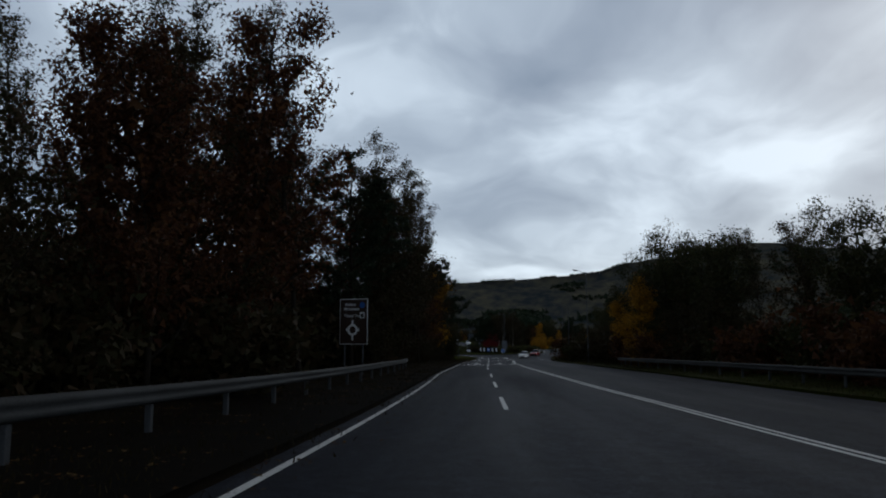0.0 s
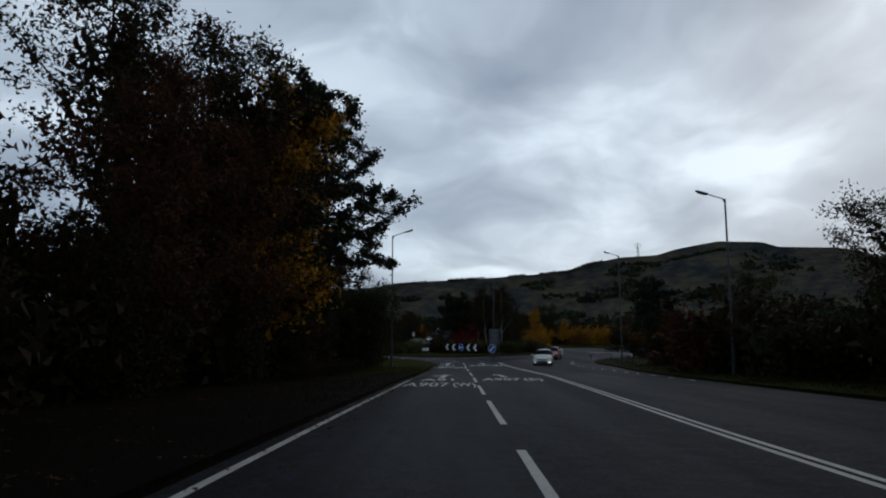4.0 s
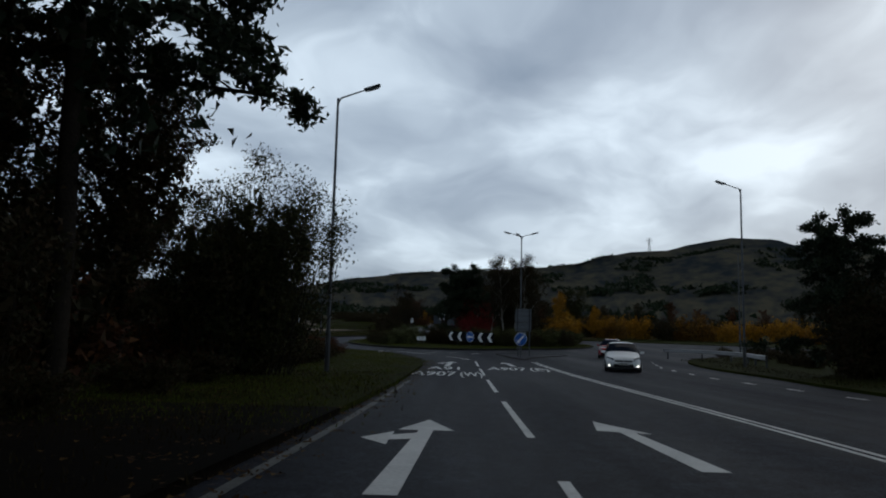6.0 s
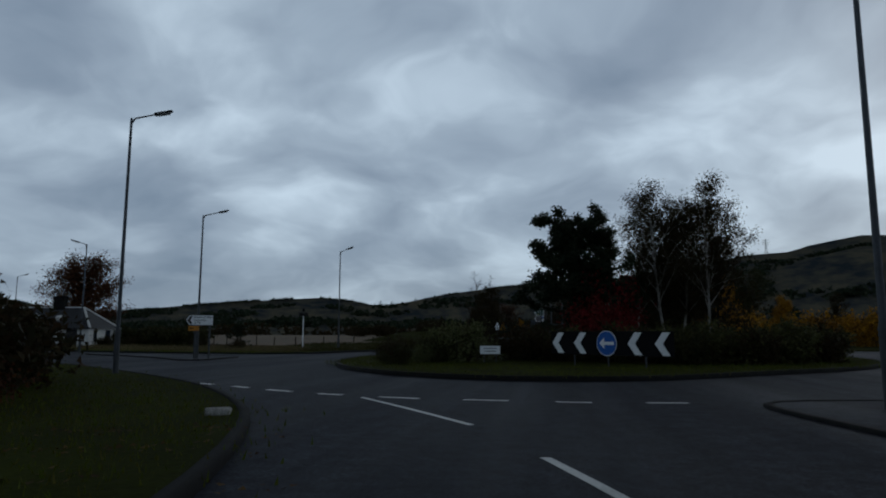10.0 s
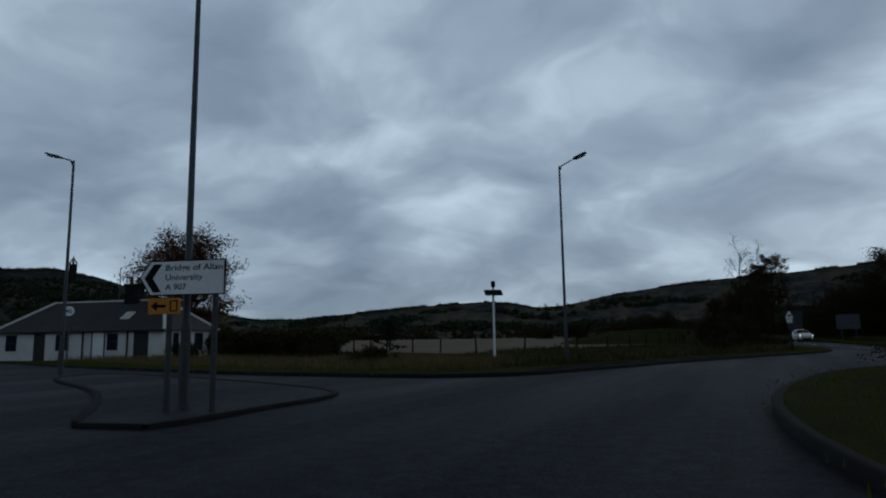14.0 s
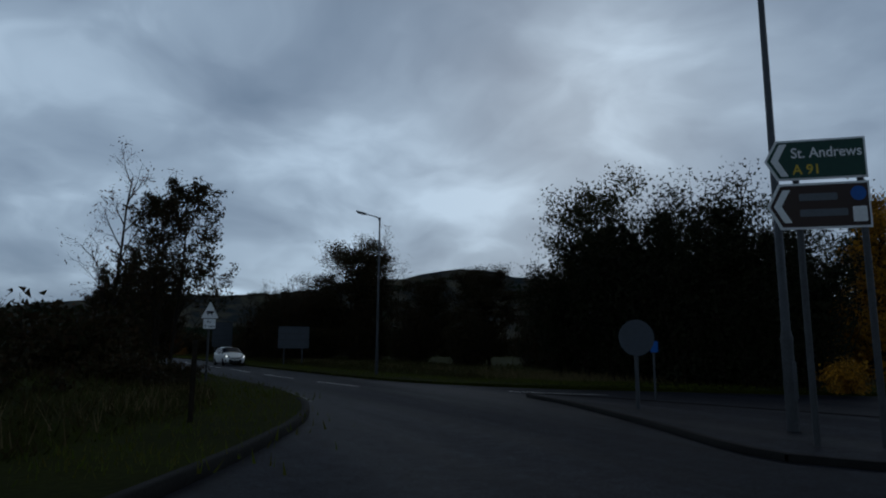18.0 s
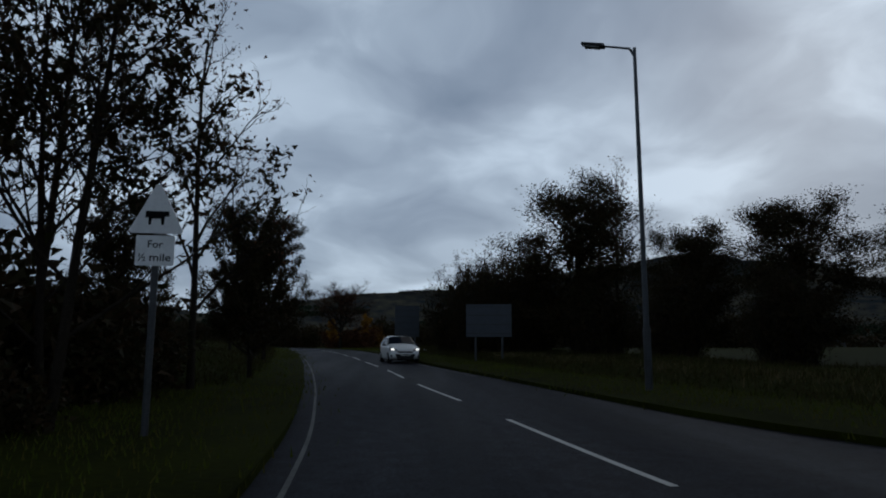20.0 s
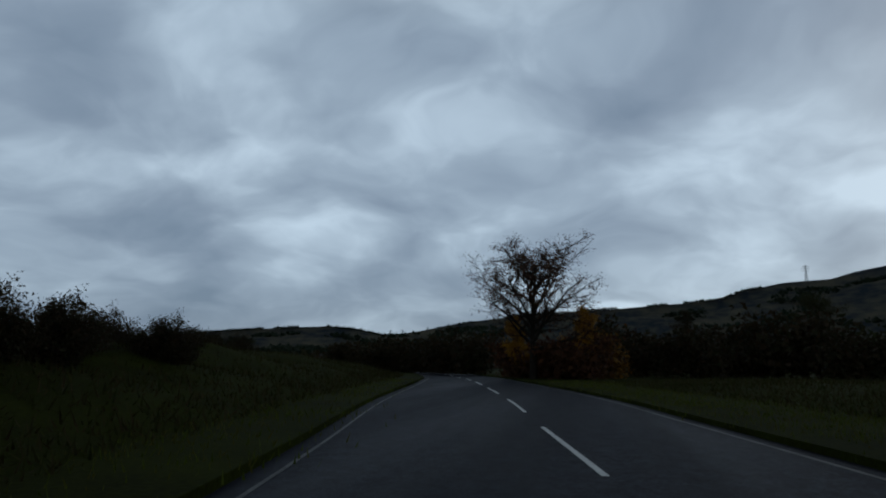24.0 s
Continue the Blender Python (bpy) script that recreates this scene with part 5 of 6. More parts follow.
# map sign in front of the tree belt
s1 = sign("map_sign", -7.4, 39.4, -20, "dark map-type direction sign with roundabout symbol in the trees", ((-0.6, 4.3), (0.6, 4.3)), 4.3)
panel(s1, "border", rect(-0.92, 0.92, 1.72, 4.32), M_WHITE)
panel(s1, "panel", rect(-0.885, 0.885, 1.755, 4.285), M_BROWN, 0.02, 0.012, "dark brown sign face")
for text, zz in (("Wallace", 3.92), ("Monument", 3.67), ("Tower Trail", 3.27)):
    wording(s1, text, -0.62, zz, 0.17, M_WHITE, 0.036)
ring = [(x, z) for x, z in disc(-0.05, 2.55, 0.34, 28)]
bm = bmesh.new()
outer = [bm.verts.new((x, -0.04, z)) for x, z in ring]
inner = [bm.verts.new((-0.05 + (x + 0.05) * 0.6, -0.04, 2.55 + (z - 2.55) * 0.6)) for x, z in ring]
for k in range(28):
    bm.faces.new((outer[k], outer[(k + 1) % 28], inner[(k + 1) % 28], inner[k]))
for x0, x1, z0, z1 in ((-0.11, 0.01, 2.87, 3.12), (-0.11, 0.01, 1.95, 2.24), (-0.48, -0.37, 2.47, 2.63), (0.27, 0.38, 2.47, 2.63)):
    bm.faces.new([bm.verts.new(p) for p in ((x0, -0.04, z0), (x1, -0.04, z0), (x1, -0.04, z1), (x0, -0.04, z1))])
part("roundabout_symbol", bm, M_WHITE, s1)
panel(s1, "emblem", disc(0.58, 3.95, 0.17), M_BLUE, 0.034, 0.006, "round blue emblem")
panel(s1, "emblem_frame", rect(0.43, 0.72, 3.2, 3.55, 0.02), M_WHITE, 0.034, 0.006)
panel(s1, "emblem", [(0.48, 3.24), (0.67, 3.24), (0.67, 3.5), (0.61, 3.44), (0.57, 3.5), (0.53, 3.44), (0.48, 3.5)], M_BLACK, 0.041, 0.004)

# back of the large sign on the first splitter island
s2 = sign("direction_sign", 5.5, 160.9, 205, "large direction sign seen from its grey back, two panels", ((-0.72, 4.8), (0.72, 4.8)), 4.8, z=0.04, post_r=0.06)
panel(s2, "panel", rect(-0.95, 0.95, 3.45, 4.8), M_SIGNBACK)
panel(s2, "panel", rect(-0.95, 0.95, 2.55, 3.4), M_SIGNBACK)
panel(s2, "small_panel", rect(-0.35, 0.5, 2.0, 2.5), M_SIGNBACK)
for zz in (2.75, 3.2, 3.6, 4.1, 4.6):
    bm = box(bmesh.new(), -0.93, 0.93, 0.0, 0.035, zz - 0.03, zz + 0.03, 0.006)
    part("stiffening_rail", bm, M_DARKSTEEL, s2)

# keep-left sign
s2.scale = (0.74, 1.0, 0.76)
s3 = sign("keep_left_sign", 4.93, 157.1, 0, "round blue arrow sign with white rim on a post", ((0, 1.9),), 1.9, z=0.04)
s3.scale = (0.89, 1.0, 0.93)
panel(s3, "rim", disc(0, 1.46, 0.5), M_WHITE)
panel(s3, "disc", disc(0, 1.46, 0.47), M_BLUE, 0.02, 0.01, "blue disc")
arrow = [(-0.30, 1.16), (-0.02, 1.17), (-0.10, 1.27), (0.29, 1.68), (0.20, 1.77), (-0.19, 1.36), (-0.29, 1.44)]
panel(s3, "arrow", arrow, M_WHITE, 0.031, 0.006)
s3b = sign("marker_post", 16.5, 178.5, 0, "short white marker post at the kerb", ((0, 0.5),), 0.5, "marker post")
panel(s3b, "cover", rect(-0.11, 0.11, 0.1, 0.95, 0.05), M_WHITE, 0.0, 0.14)

# chevron board on the central island
ang = math.degrees(math.atan2(178.6 - 183.2, 4.1 + 0.7))
s4 = sign("chevron_board", 1.87, 180.9, ang, "black chevron board with white chevrons and a blue arrow disc", ((-1.95, 1.0), (0, 1.0), (1.95, 1.0)), 1.0, z=0.16, post_r=0.035)
panel(s4, "panel", rect(-3.35, 3.35, 0.48, 1.52, 0.03), M_BLACK)
for cx in (-2.9, -1.55, 1.45, 2.8):
    pts = [(cx - 0.35, 1.0), (cx + 0.02, 1.47), (cx + 0.38, 1.47), (cx + 0.03, 1.0), (cx + 0.38, 0.53), (cx + 0.02, 0.53)]
    panel(s4, "chevron", pts, M_WHITE, 0.022, 0.006)
panel(s4, "disc_rim", disc(-0.02, 1.0, 0.55), M_WHITE, 0.022, 0.006)
panel(s4, "disc", disc(-0.02, 1.0, 0.52), M_BLUE, 0.029, 0.006, "blue turn-left disc")
panel(s4, "arrow", [(-0.42, 1.0), (-0.14, 1.24), (-0.14, 1.07), (0.38, 1.07), (0.38, 0.93), (-0.14, 0.93), (-0.14, 0.76)], M_WHITE, 0.036, 0.005)
s5 = sign("name_board", -3.6, 184.4, 8, "small white name board on short posts in the island grass", ((-0.3, 0.7), (0.3, 0.7)), 0.7, z=0.16, post_r=0.025)
panel(s5, "panel", rect(-0.5, 0.5, 0.42, 0.82, 0.02), M_WHITE)
for k, w in enumerate((0.34, 0.28)):
    panel(s5, "print_bar", rect(-w, w, 0.68 - k * 0.14, 0.72 - k * 0.14, 0.01), M_SIGNBACK, 0.021, 0.004)

# flag sign on the second splitter island
s6 = sign("flag_sign", -22.15, 189.2, 14, "white flag-type direction sign with black chevron point", ((-0.25, 2.5), (0.45, 2.5)), 2.5, z=0.055, post_mat=M_DARKSTEEL)
tip = [(-0.72, 2.25), (-0.55, 2.53), (0.62, 2.53), (0.62, 1.93), (-0.55, 1.93)]
panel(s6, "border", tip, M_BLACK)
panel(s6, "panel", [(x * 0.965 - 0.0, 2.23 + (z - 2.23) * 0.93) for x, z in tip], M_WHITE, 0.02, 0.008)
panel(s6, "chevron", [(-0.63, 2.23), (-0.49, 2.47), (-0.36, 2.47), (-0.50, 2.23), (-0.36, 1.99), (-0.49, 1.99)], M_BLACK, 0.029, 0.005)
for text, zz, w in (("Bridge of Allan", 2.355, 0.88), ("University", 2.19, 0.58), ("A 907", 2.025, 0.33)):
    wording(s6, text, -0.30, zz, 0.105, M_BLACK, 0.031, w)
panel(s6, "diversion_plate", rect(-0.56, -0.06, 1.62, 1.89, 0.02), M_ORANGE, 0.0, 0.02, "orange diversion plate")
panel(s6, "arrow", [(-0.52, 1.755), (-0.42, 1.84), (-0.42, 1.78), (-0.28, 1.78), (-0.28, 1.73), (-0.42, 1.73), (-0.42, 1.67)], M_BLACK, 0.021, 0.004)
for x0, x1, z0, z1 in ((-0.22, -0.10, 1.66, 1.68), (-0.22, -0.10, 1.83, 1.85), (-0.22, -0.20, 1.68, 1.83), (-0.12, -0.10, 1.68, 1.83)):
    panel(s6, "symbol_bar", rect(x0, x1, z0, z1, 0.004), M_BLACK, 0.021, 0.004)
s6.scale = (1.26, 1.0, 1.06)
# speed limit sign by the cottage
s7 = sign("speed_limit_sign", -50.0, 207.6, 45, "round white forty speed-limit sign on a tall post", ((0, 3.1),), 3.1)
panel(s7, "rim", disc(0, 2.75, 0.30), M_BLACK)
panel(s7, "disc", disc(0, 2.75, 0.26), M_WHITE, 0.02, 0.006)
wording(s7, "40", -0.18, 2.64, 0.22, M_BLACK, 0.03)
s7.scale = (1.15, 1.0, 1.15)
# green and brown flag signs on the third splitter island
s8 = sign("flag_sign", -2.1, 224.7, -36, "green flag-type direction sign above a brown tourist flag sign", ((-0.32, 4.1), (0.52, 4.1)), 4.1, post_r=0.045, post_mat=M_DARKSTEEL)
for z0, z1, mat, lab in ((3.55, 4.12, M_GREEN, "dark green flag panel"), (2.86, 3.5, M_BROWN, "dark brown tourist flag panel")):
    zc = (z0 + z1) / 2
    tip = [(-0.74, zc), (-0.58, z1), (0.6, z1), (0.6, z0), (-0.58, z0)]
    panel(s8, "border", tip, M_WHITE)
    panel(s8, "panel", [(x * 0.955, zc + (z - zc) * 0.9) for x, z in tip], mat, 0.02, 0.008, lab)
    panel(s8, "chevron", [(-0.66, zc), (-0.53, zc + 0.23), (-0.43, zc + 0.23), (-0.56, zc), (-0.43, zc - 0.23), (-0.53, zc - 0.23)], M_WHITE, 0.029, 0.005)
wording(s8, "St. Andrews", -0.38, 3.86, 0.15, M_WHITE, 0.032, 0.92)
wording(s8, "A 91", -0.38, 3.63, 0.14, M_YELLOW, 0.032)
for zz, w in ((3.3, 0.5), (3.08, 0.62)):
    panel(s8, "print_bar", rect(-0.32, -0.32 + w, zz - 0.05, zz + 0.05, 0.02), M_SIGNBACK, 0.029, 0.004)
panel(s8, "emblem", disc(0.45, 3.33, 0.10), M_BLUE, 0.029, 0.005)
panel(s8, "emblem_frame", rect(0.36, 0.54, 2.94, 3.15, 0.015), M_WHITE, 0.029, 0.005)
s8.scale = (0.95, 1.0, 1.0)
# back of a round sign
s9 = sign("round_sign", -0.6, 230.6, -20, "round sign seen from its plain grey back", ((0, 1.4),), 1.4)
panel(s9, "disc", disc(0, 1.55, 0.40), M_SLATE)
s9b = sign("marker_sign", 1.9, 233.0, -20, "small blue marker sign on a thin post", ((0, 1.5),), 1.5, post_r=0.03)
panel(s9b, "panel", rect(-0.10, 0.10, 1.25, 1.55, 0.03), M_BLUE)
# animal warning sign
s10 = sign("warning_sign", -8.75, 247.0, 6, "white triangular warning sign above a half-mile plate", ((0, 3.0),), 3.0, post_mat=M_DARKSTEEL)
panel(s10, "triangle", [(-0.30, 2.56), (0.30, 2.56), (0.33, 2.59), (0.03, 3.20), (-0.03, 3.20), (-0.33, 2.59)], M_WHITE)
panel(s10, "symbol", [(-0.14, 2.76), (-0.10, 2.76), (-0.10, 2.67), (-0.07, 2.67), (-0.06, 2.75), (0.05, 2.75), (0.06, 2.67), (0.09, 2.67), (0.10, 2.78), (0.15, 2.78), (0.15, 2.85), (-0.14, 2.85)], M_BLACK, 0.021, 0.004)
panel(s10, "plate", rect(-0.235, 0.235, 2.14, 2.53, 0.02), M_WHITE)
wording(s10, "For", -0.09, 2.37, 0.10, M_BLACK, 0.021)
wording(s10, "\u00bd", -0.2, 2.20, 0.10, M_BLACK, 0.021)
wording(s10, "mile", -0.06, 2.20, 0.10, M_BLACK, 0.021, 0.26)
# backs and faces of the large boards on the exit road
s11 = sign("direction_sign", -0.45, 275.5, -10, "grey back of a low wide direction sign beside hedge", ((-0.75, 2.6), (0.75, 2.6)), 2.6, post_r=0.06)
panel(s11, "panel", rect(-1.28, 1.28, 1.45, 3.4), M_SLATE)
s11.scale = (1, 1, 0.94)
stiffeners(s11, -1.25, 1.25, (1.65, 2.2, 2.75, 3.25), 0.02)
s12 = sign("direction_sign", -4.75, 296.75, 8, "tall blue-grey back of a direction sign beside the exit road", ((-0.7, 3.0), (0.7, 3.0)), 3.0, post_r=0.07)
panel(s12, "panel", rect(-1.08, 1.08, 1.42, 4.25), M_SLATE)
s12.scale = (1, 1, 0.97)
stiffeners(s12, -1.05, 1.05, (1.6, 2.15, 2.7, 3.25, 3.8), 0.02)
panel(s12, "top_edge", rect(-1.08, 1.08, 4.2, 4.26, 0.01), M_DARKSTEEL, 0.02, 0.02)
s13 = sign("warning_sign", -38.6, 394, 10, "small white triangular warning sign far along the road", ((0, 2.4),), 2.4)
panel(s13, "triangle", [(-0.4, 1.9), (0.4, 1.9), (0, 2.6)], M_WHITE)
# solar-powered speed display on the outer verge
s14 = sign("solar_post", -23.55, 209.7, 30, "slim white post carrying a tilted solar panel and a sensor", ((0, 3.2),), 3.2, "solar post", post_mat=M_WHITE, post_r=0.055)
bm = box(bmesh.new(), -0.42, 0.42, -0.3, 0.3, -0.02, 0.02, 0.008)
bm.transform(pose(0, 0, 3.3, 28, 0, 0))
part("solar_panel", bm, M_BLACK, s14, "dark tilted solar panel")
bm = tube(bmesh.new(), (0, 0.05, 3.2), (0, 0.05, 3.7), 0.03)
part("stem", bm, M_DARKSTEEL, s14)
bm = box(bmesh.new(), -0.09, 0.09, -0.06, 0.14, 3.55, 3.85, 0.03)
part("sensor", bm, M_BLACK, s14)


# ---- guard rails ----
def guard_rail(line, label, side=1, steel=None):
    """A W-beam on posts along a line."""
    ob = tagged(empty("guard_rail", line[0][0], line[0][1], 0.1), label, "guard rail", "guard rails")
    base = np.array([line[0][0], line[0][1], 0.1 + lift(line[0][1])])
    t = np.gradient(line, axis=0)
    t /= np.linalg.norm(t, axis=1)[:, None]
    nrm = np.stack([t[:, 1], -t[:, 0]], 1) * side
    prof = [(0.0, 0.46), (0.05, 0.50), (0.05, 0.56), (0.0, 0.60), (0.05, 0.64), (0.05, 0.70), (0.0, 0.75), (-0.012, 0.75), (0.036, 0.69), (-0.012, 0.60), (0.036, 0.52), (-0.012, 0.46)]
    rings = []
    for o, h in prof:
        rings.append(np.c_[line + nrm * (o + 0.09), h + lift(line[:, 1])] - np.array([*base[:2], base[2] - 0.1]))
    v = np.stack(rings, 1).reshape(-1, 3)
    k, n = len(prof), len(line)
    f = [(i * k + j, i * k + (j + 1) % k, (i + 1) * k + (j + 1) % k, (i + 1) * k + j) for i in range(n - 1) for j in range(k)]
    part_mesh("beam", arrays("beam", v, f), steel or M_RAIL, ob)
    post = box(bmesh.new(), -0.05, 0.05, -0.05, 0.05, -0.1, 0.72, 0.01)
    me = bpy.data.meshes.new("post")
    post.to_mesh(me)
    post.free()
    me.materials.append(M_DARKSTEEL)
    d = np.r_[0, np.cumsum(np.linalg.norm(np.diff(line, axis=0), axis=1))]
    for s in np.arange(0.4, d[-1], 3.2):
        p = ob2 = new("post", me)
        ob2.parent = ob
        x, y = np.interp(s, d, line[:, 0]), np.interp(s, d, line[:, 1])
        ob2.location = (x - base[0], y - base[1], lift(y) - base[2] + 0.1)
    return ob


# rail steel with the deep shade of the tree belt in its colour
M_RAIL = material("rail_steel", (0.040, 0.042, 0.043), (0.016, 0.017, 0.017), 0.75, 1.0, 25, 0.1, metal=0.1)
M_RAIL_PALE = material("pale_rail_steel", (0.34, 0.35, 0.36), (0.16, 0.165, 0.17), 0.5, 1.0, 25, 0.1, metal=0.3)
guard_rail(smooth_line([(-5.3, -30), (-5.3, 10), (-5.5, 35), (-5.9, 52), (-7.0, 62)], 1.6), "weathered steel guard rail on posts beside the verge, darkened for tree shade")
guard_rail(smooth_line([(13.6, 24), (13.4, 45), (13.4, 62), (14.2, 72)], 1.6), "weathered steel guard rail on the far verge, in the same darkened steel", -1)
guard_rail(smooth_line([(17.6, 165.0), (19.4, 162.6), (20.7, 159.5), (20.6, 156), (19.6, 152.5), (18.9, 149.5)], 1.2), "pale steel guard rail curving round the corner verge", 1, M_RAIL_PALE)


# ---- cars ----
# the blue of the glass colour stands in for reflected sky
M_GLASS = material("car_glass", (0.012, 0.020, 0.034), (0.009, 0.014, 0.024), 0.06, 1, 10, 0, spec=0.06)
M_TYRE = material("tyre_rubber", (0.012, 0.012, 0.013), (0.007, 0.007, 0.008), 0.85, 4, 40, 0.3)
M_RIM = material("alloy_rim", (0.32, 0.33, 0.34), (0.22, 0.22, 0.23), 0.35, 4, 30, 0, metal=0.8)
M_TRIM = material("black_trim", (0.012, 0.012, 0.013), (0.008, 0.008, 0.009), 0.5, 4, 40, 0.1)
M_LAMPGLASS = material("headlamp_glass", (0.42, 0.43, 0.45), (0.22, 0.23, 0.25), 0.12, 6, 20, 0, spec=0.6)
M_RUNNING = material("lit_running_lamp", (0.9, 0.9, 0.85), (0.9, 0.9, 0.85), 0.3, 4, 20, 0, emit=((1.0, 0.96, 0.88), 2.2))
M_PLATE = material("number_plate", (0.62, 0.62, 0.58), (0.5, 0.5, 0.47), 0.5, 4, 20, 0)


def hatchback(x, y, turn, paint_mat, label, lit=True, length=4.0, height=1.45, width=1.74, mirrors=None, high=False):
    """A small five-door hatchback; its nose points to -y before the turn."""
    ob = tagged(empty("hatchback_car", x, y, 0.0, turn), label, "car", "cars")
    L, W, Hh = length, width / 2, height
    # stations along the car: place, sill, waist, top, half widths at sill, waist, top
    st = [(-0.50, 0.36, 0.52, 0.55, 0.62, 0.66, 0.60), (-0.485, 0.26, 0.60, 0.66, 0.78, 0.84, 0.74), (-0.44, 0.20, 0.68, 0.76, 0.92, 0.95, 0.84), (-0.36, 0.19, 0.76, 0.84, 0.97, 0.985, 0.88), (-0.24, 0.19, 0.82, 0.92, 0.98, 1.0, 0.88), (-0.165, 0.19, 0.87, 0.98, 0.98, 1.0, 0.86), (-0.08, 0.19, 0.90, 1.20, 0.98, 1.0, 0.78), (0.02, 0.19, 0.92, 1.41, 0.98, 1.0, 0.70), (0.14, 0.19, 0.94, 1.45, 0.98, 1.0, 0.69), (0.28, 0.19, 0.97, 1.44, 0.98, 1.0, 0.68), (0.38, 0.20, 1.0, 1.38, 0.97, 0.98, 0.65), (0.455, 0.24, 1.02, 1.18, 0.94, 0.94, 0.66), (0.49, 0.30, 0.96, 1.00, 0.86, 0.86, 0.66), (0.50, 0.40, 0.86, 0.88, 0.78, 0.78, 0.62)]
    if high:
        st = [(u - (0.07 if 3 < i < 8 else 0.0), zs, zb + 0.05 * (1 < i < 6), zt + 0.02 * (1 < i < 6) + 0.03 * (6 < i < 11), ws, wb, wt) for i, (u, zs, zb, zt, ws, wb, wt) in enumerate(st)]
    sect = []
    for u, zs, zb, zt, ws, wb, wt in st:
        zs, zb, zt = (q * Hh / 1.45 for q in (zs, zb, zt))
        h = [(0, zs), (ws * W * 0.92, zs), (ws * W, zs + 0.08), (wb * W, zs + (zb - zs) * 0.55), (wb * W * 0.985, zb - 0.05), (wb * W * 0.955, zb), (wt * W + 0.03, zt - 0.05), (wt * W * 0.9, zt - 0.01), (wt * W * 0.5, zt + 0.015), (0, zt + 0.022)]
        sect.append([(px, u * L, pz) for px, pz in h])
    bm = bmesh.new()
    k = len(sect[0])
    for sgn in (1, -1):
        vs = [[bm.verts.new((px * sgn, py, pz)) for px, py, pz in s] for s in sect]
        for i in range(len(vs) - 1):
            for j in range(k - 1):
                q = (vs[i][j], vs[i + 1][j], vs[i + 1][j + 1], vs[i][j + 1])
                bm.faces.new(q if sgn > 0 else q[::-1])
        for e in (vs[0], vs[-1]):
            bm.faces.new(e)
    bmesh.ops.remove_doubles(bm, verts=bm.verts, dist=0.002)
    bmesh.ops.recalc_face_normals(bm, faces=bm.faces)
    body = part("body", bm, paint_mat, ob, smooth=True)
    body.modifiers.new("soft", "SUBSURF").levels = 1
    body.modifiers["soft"].render_levels = 1

    def glass(name, quads, off=0.012):
        g = bmesh.new()
        for q in quads:
            g.faces.new([g.verts.new(p) for p in q])
        bmesh.ops.remove_doubles(g, verts=g.verts, dist=0.002)
        bmesh.ops.recalc_face_normals(g, faces=g.faces)
        bmesh.ops.solidify(g, geom=g.faces[:], thickness=-off * 1.6)
        return part(name, g, M_GLASS, ob, "dark glass, blue as if reflecting the sky")

    def sp(i, j, sgn):
        a = Vector(sect[i][j])
        a.x *= sgn
        return a

    def lerp(a, b, t):
        return a + (b - a) * t

    for sgn in (1, -1):
        for i0, i1 in ((5, 8), (8, 11)):
            quads = []
            for i in range(i0, i1):
                a, b, c, d2 = sp(i, 5, sgn), sp(i + 1, 5, sgn), sp(i + 1, 6, sgn), sp(i, 6, sgn)
                n = Vector((sgn * 0.012, 0, 0.003))
                quads.append([lerp(a, d2, 0.12) + n, lerp(b, c, 0.12) + n, lerp(b, c, 0.9) + n, lerp(a, d2, 0.9) + n])
            if i1 == 8:
                quads[-1][1] = lerp(quads[-1][0], quads[-1][1], 0.86)
                quads[-1][2] = lerp(quads[-1][3], quads[-1][2], 0.86)
            glass("side_window", quads)
    quads = []
    for sgn in (1, -1):
        for i in range(5, 7):
            cols = []
            for j in (6, 7, 8, 9):
                cols.append((sp(i, j, sgn), sp(i + 1, j, sgn)))
            for (a, b), (c, d2) in zip(cols, cols[1:]):
                n = Vector((0, -0.012, 0.014))
                s0, s1 = (0.1, 1.0) if i == 5 else (0.0, 0.86)
                quads.append([lerp(a, b, s0) + n, lerp(c, d2, s0) + n, lerp(c, d2, s1) + n, lerp(a, b, s1) + n])
    glass("windscreen", quads)
    quads = []
    for sgn in (1, -1):
        for j in (6, 7, 8):
            a, b, c, d2 = sp(10, j, sgn), sp(11, j, sgn), sp(11, j + 1, sgn), sp(10, j + 1, sgn)
            n = Vector((0, 0.02, 0.012))
            quads.append([lerp(a, b, 0.12) + n, lerp(a, b, 0.85) + n, lerp(d2, c, 0.85) + n, lerp(d2, c, 0.12) + n])
    glass("rear_window", quads)
    for sgn in (1, -1):
        for wy in (-0.315 * L, 0.315 * L):
            bm = bmesh.new()
            tube(bm, (sgn * (W - 0.19), wy, 0.31), (sgn * (W + 0.012), wy, 0.31), 0.31, 0.31, 24)
            bmesh.ops.bevel(bm, geom=[e for e in bm.edges if abs(e.verts[0].co.x - e.verts[1].co.x) < 1e-4], offset=0.03, segments=2, affect="EDGES")
            wheel = part("wheel", bm, M_TYRE, ob, "black tyre on alloy rim", smooth=True)
            bm = bmesh.new()
            tube(bm, (sgn * (W - 0.02), wy, 0.31), (sgn * (W + 0.02), wy, 0.31), 0.2, 0.18, 20)
            for sp_k in range(5):
                a = sp_k * 2 * math.pi / 5
                tube(bm, (sgn * (W + 0.02), wy, 0.31), (sgn * (W + 0.022), wy + 0.19 * math.cos(a), 0.31 + 0.19 * math.sin(a)), 0.035, 0.03, 6)
            part("rim", bm, M_RIM, wheel, "silver alloy rim")
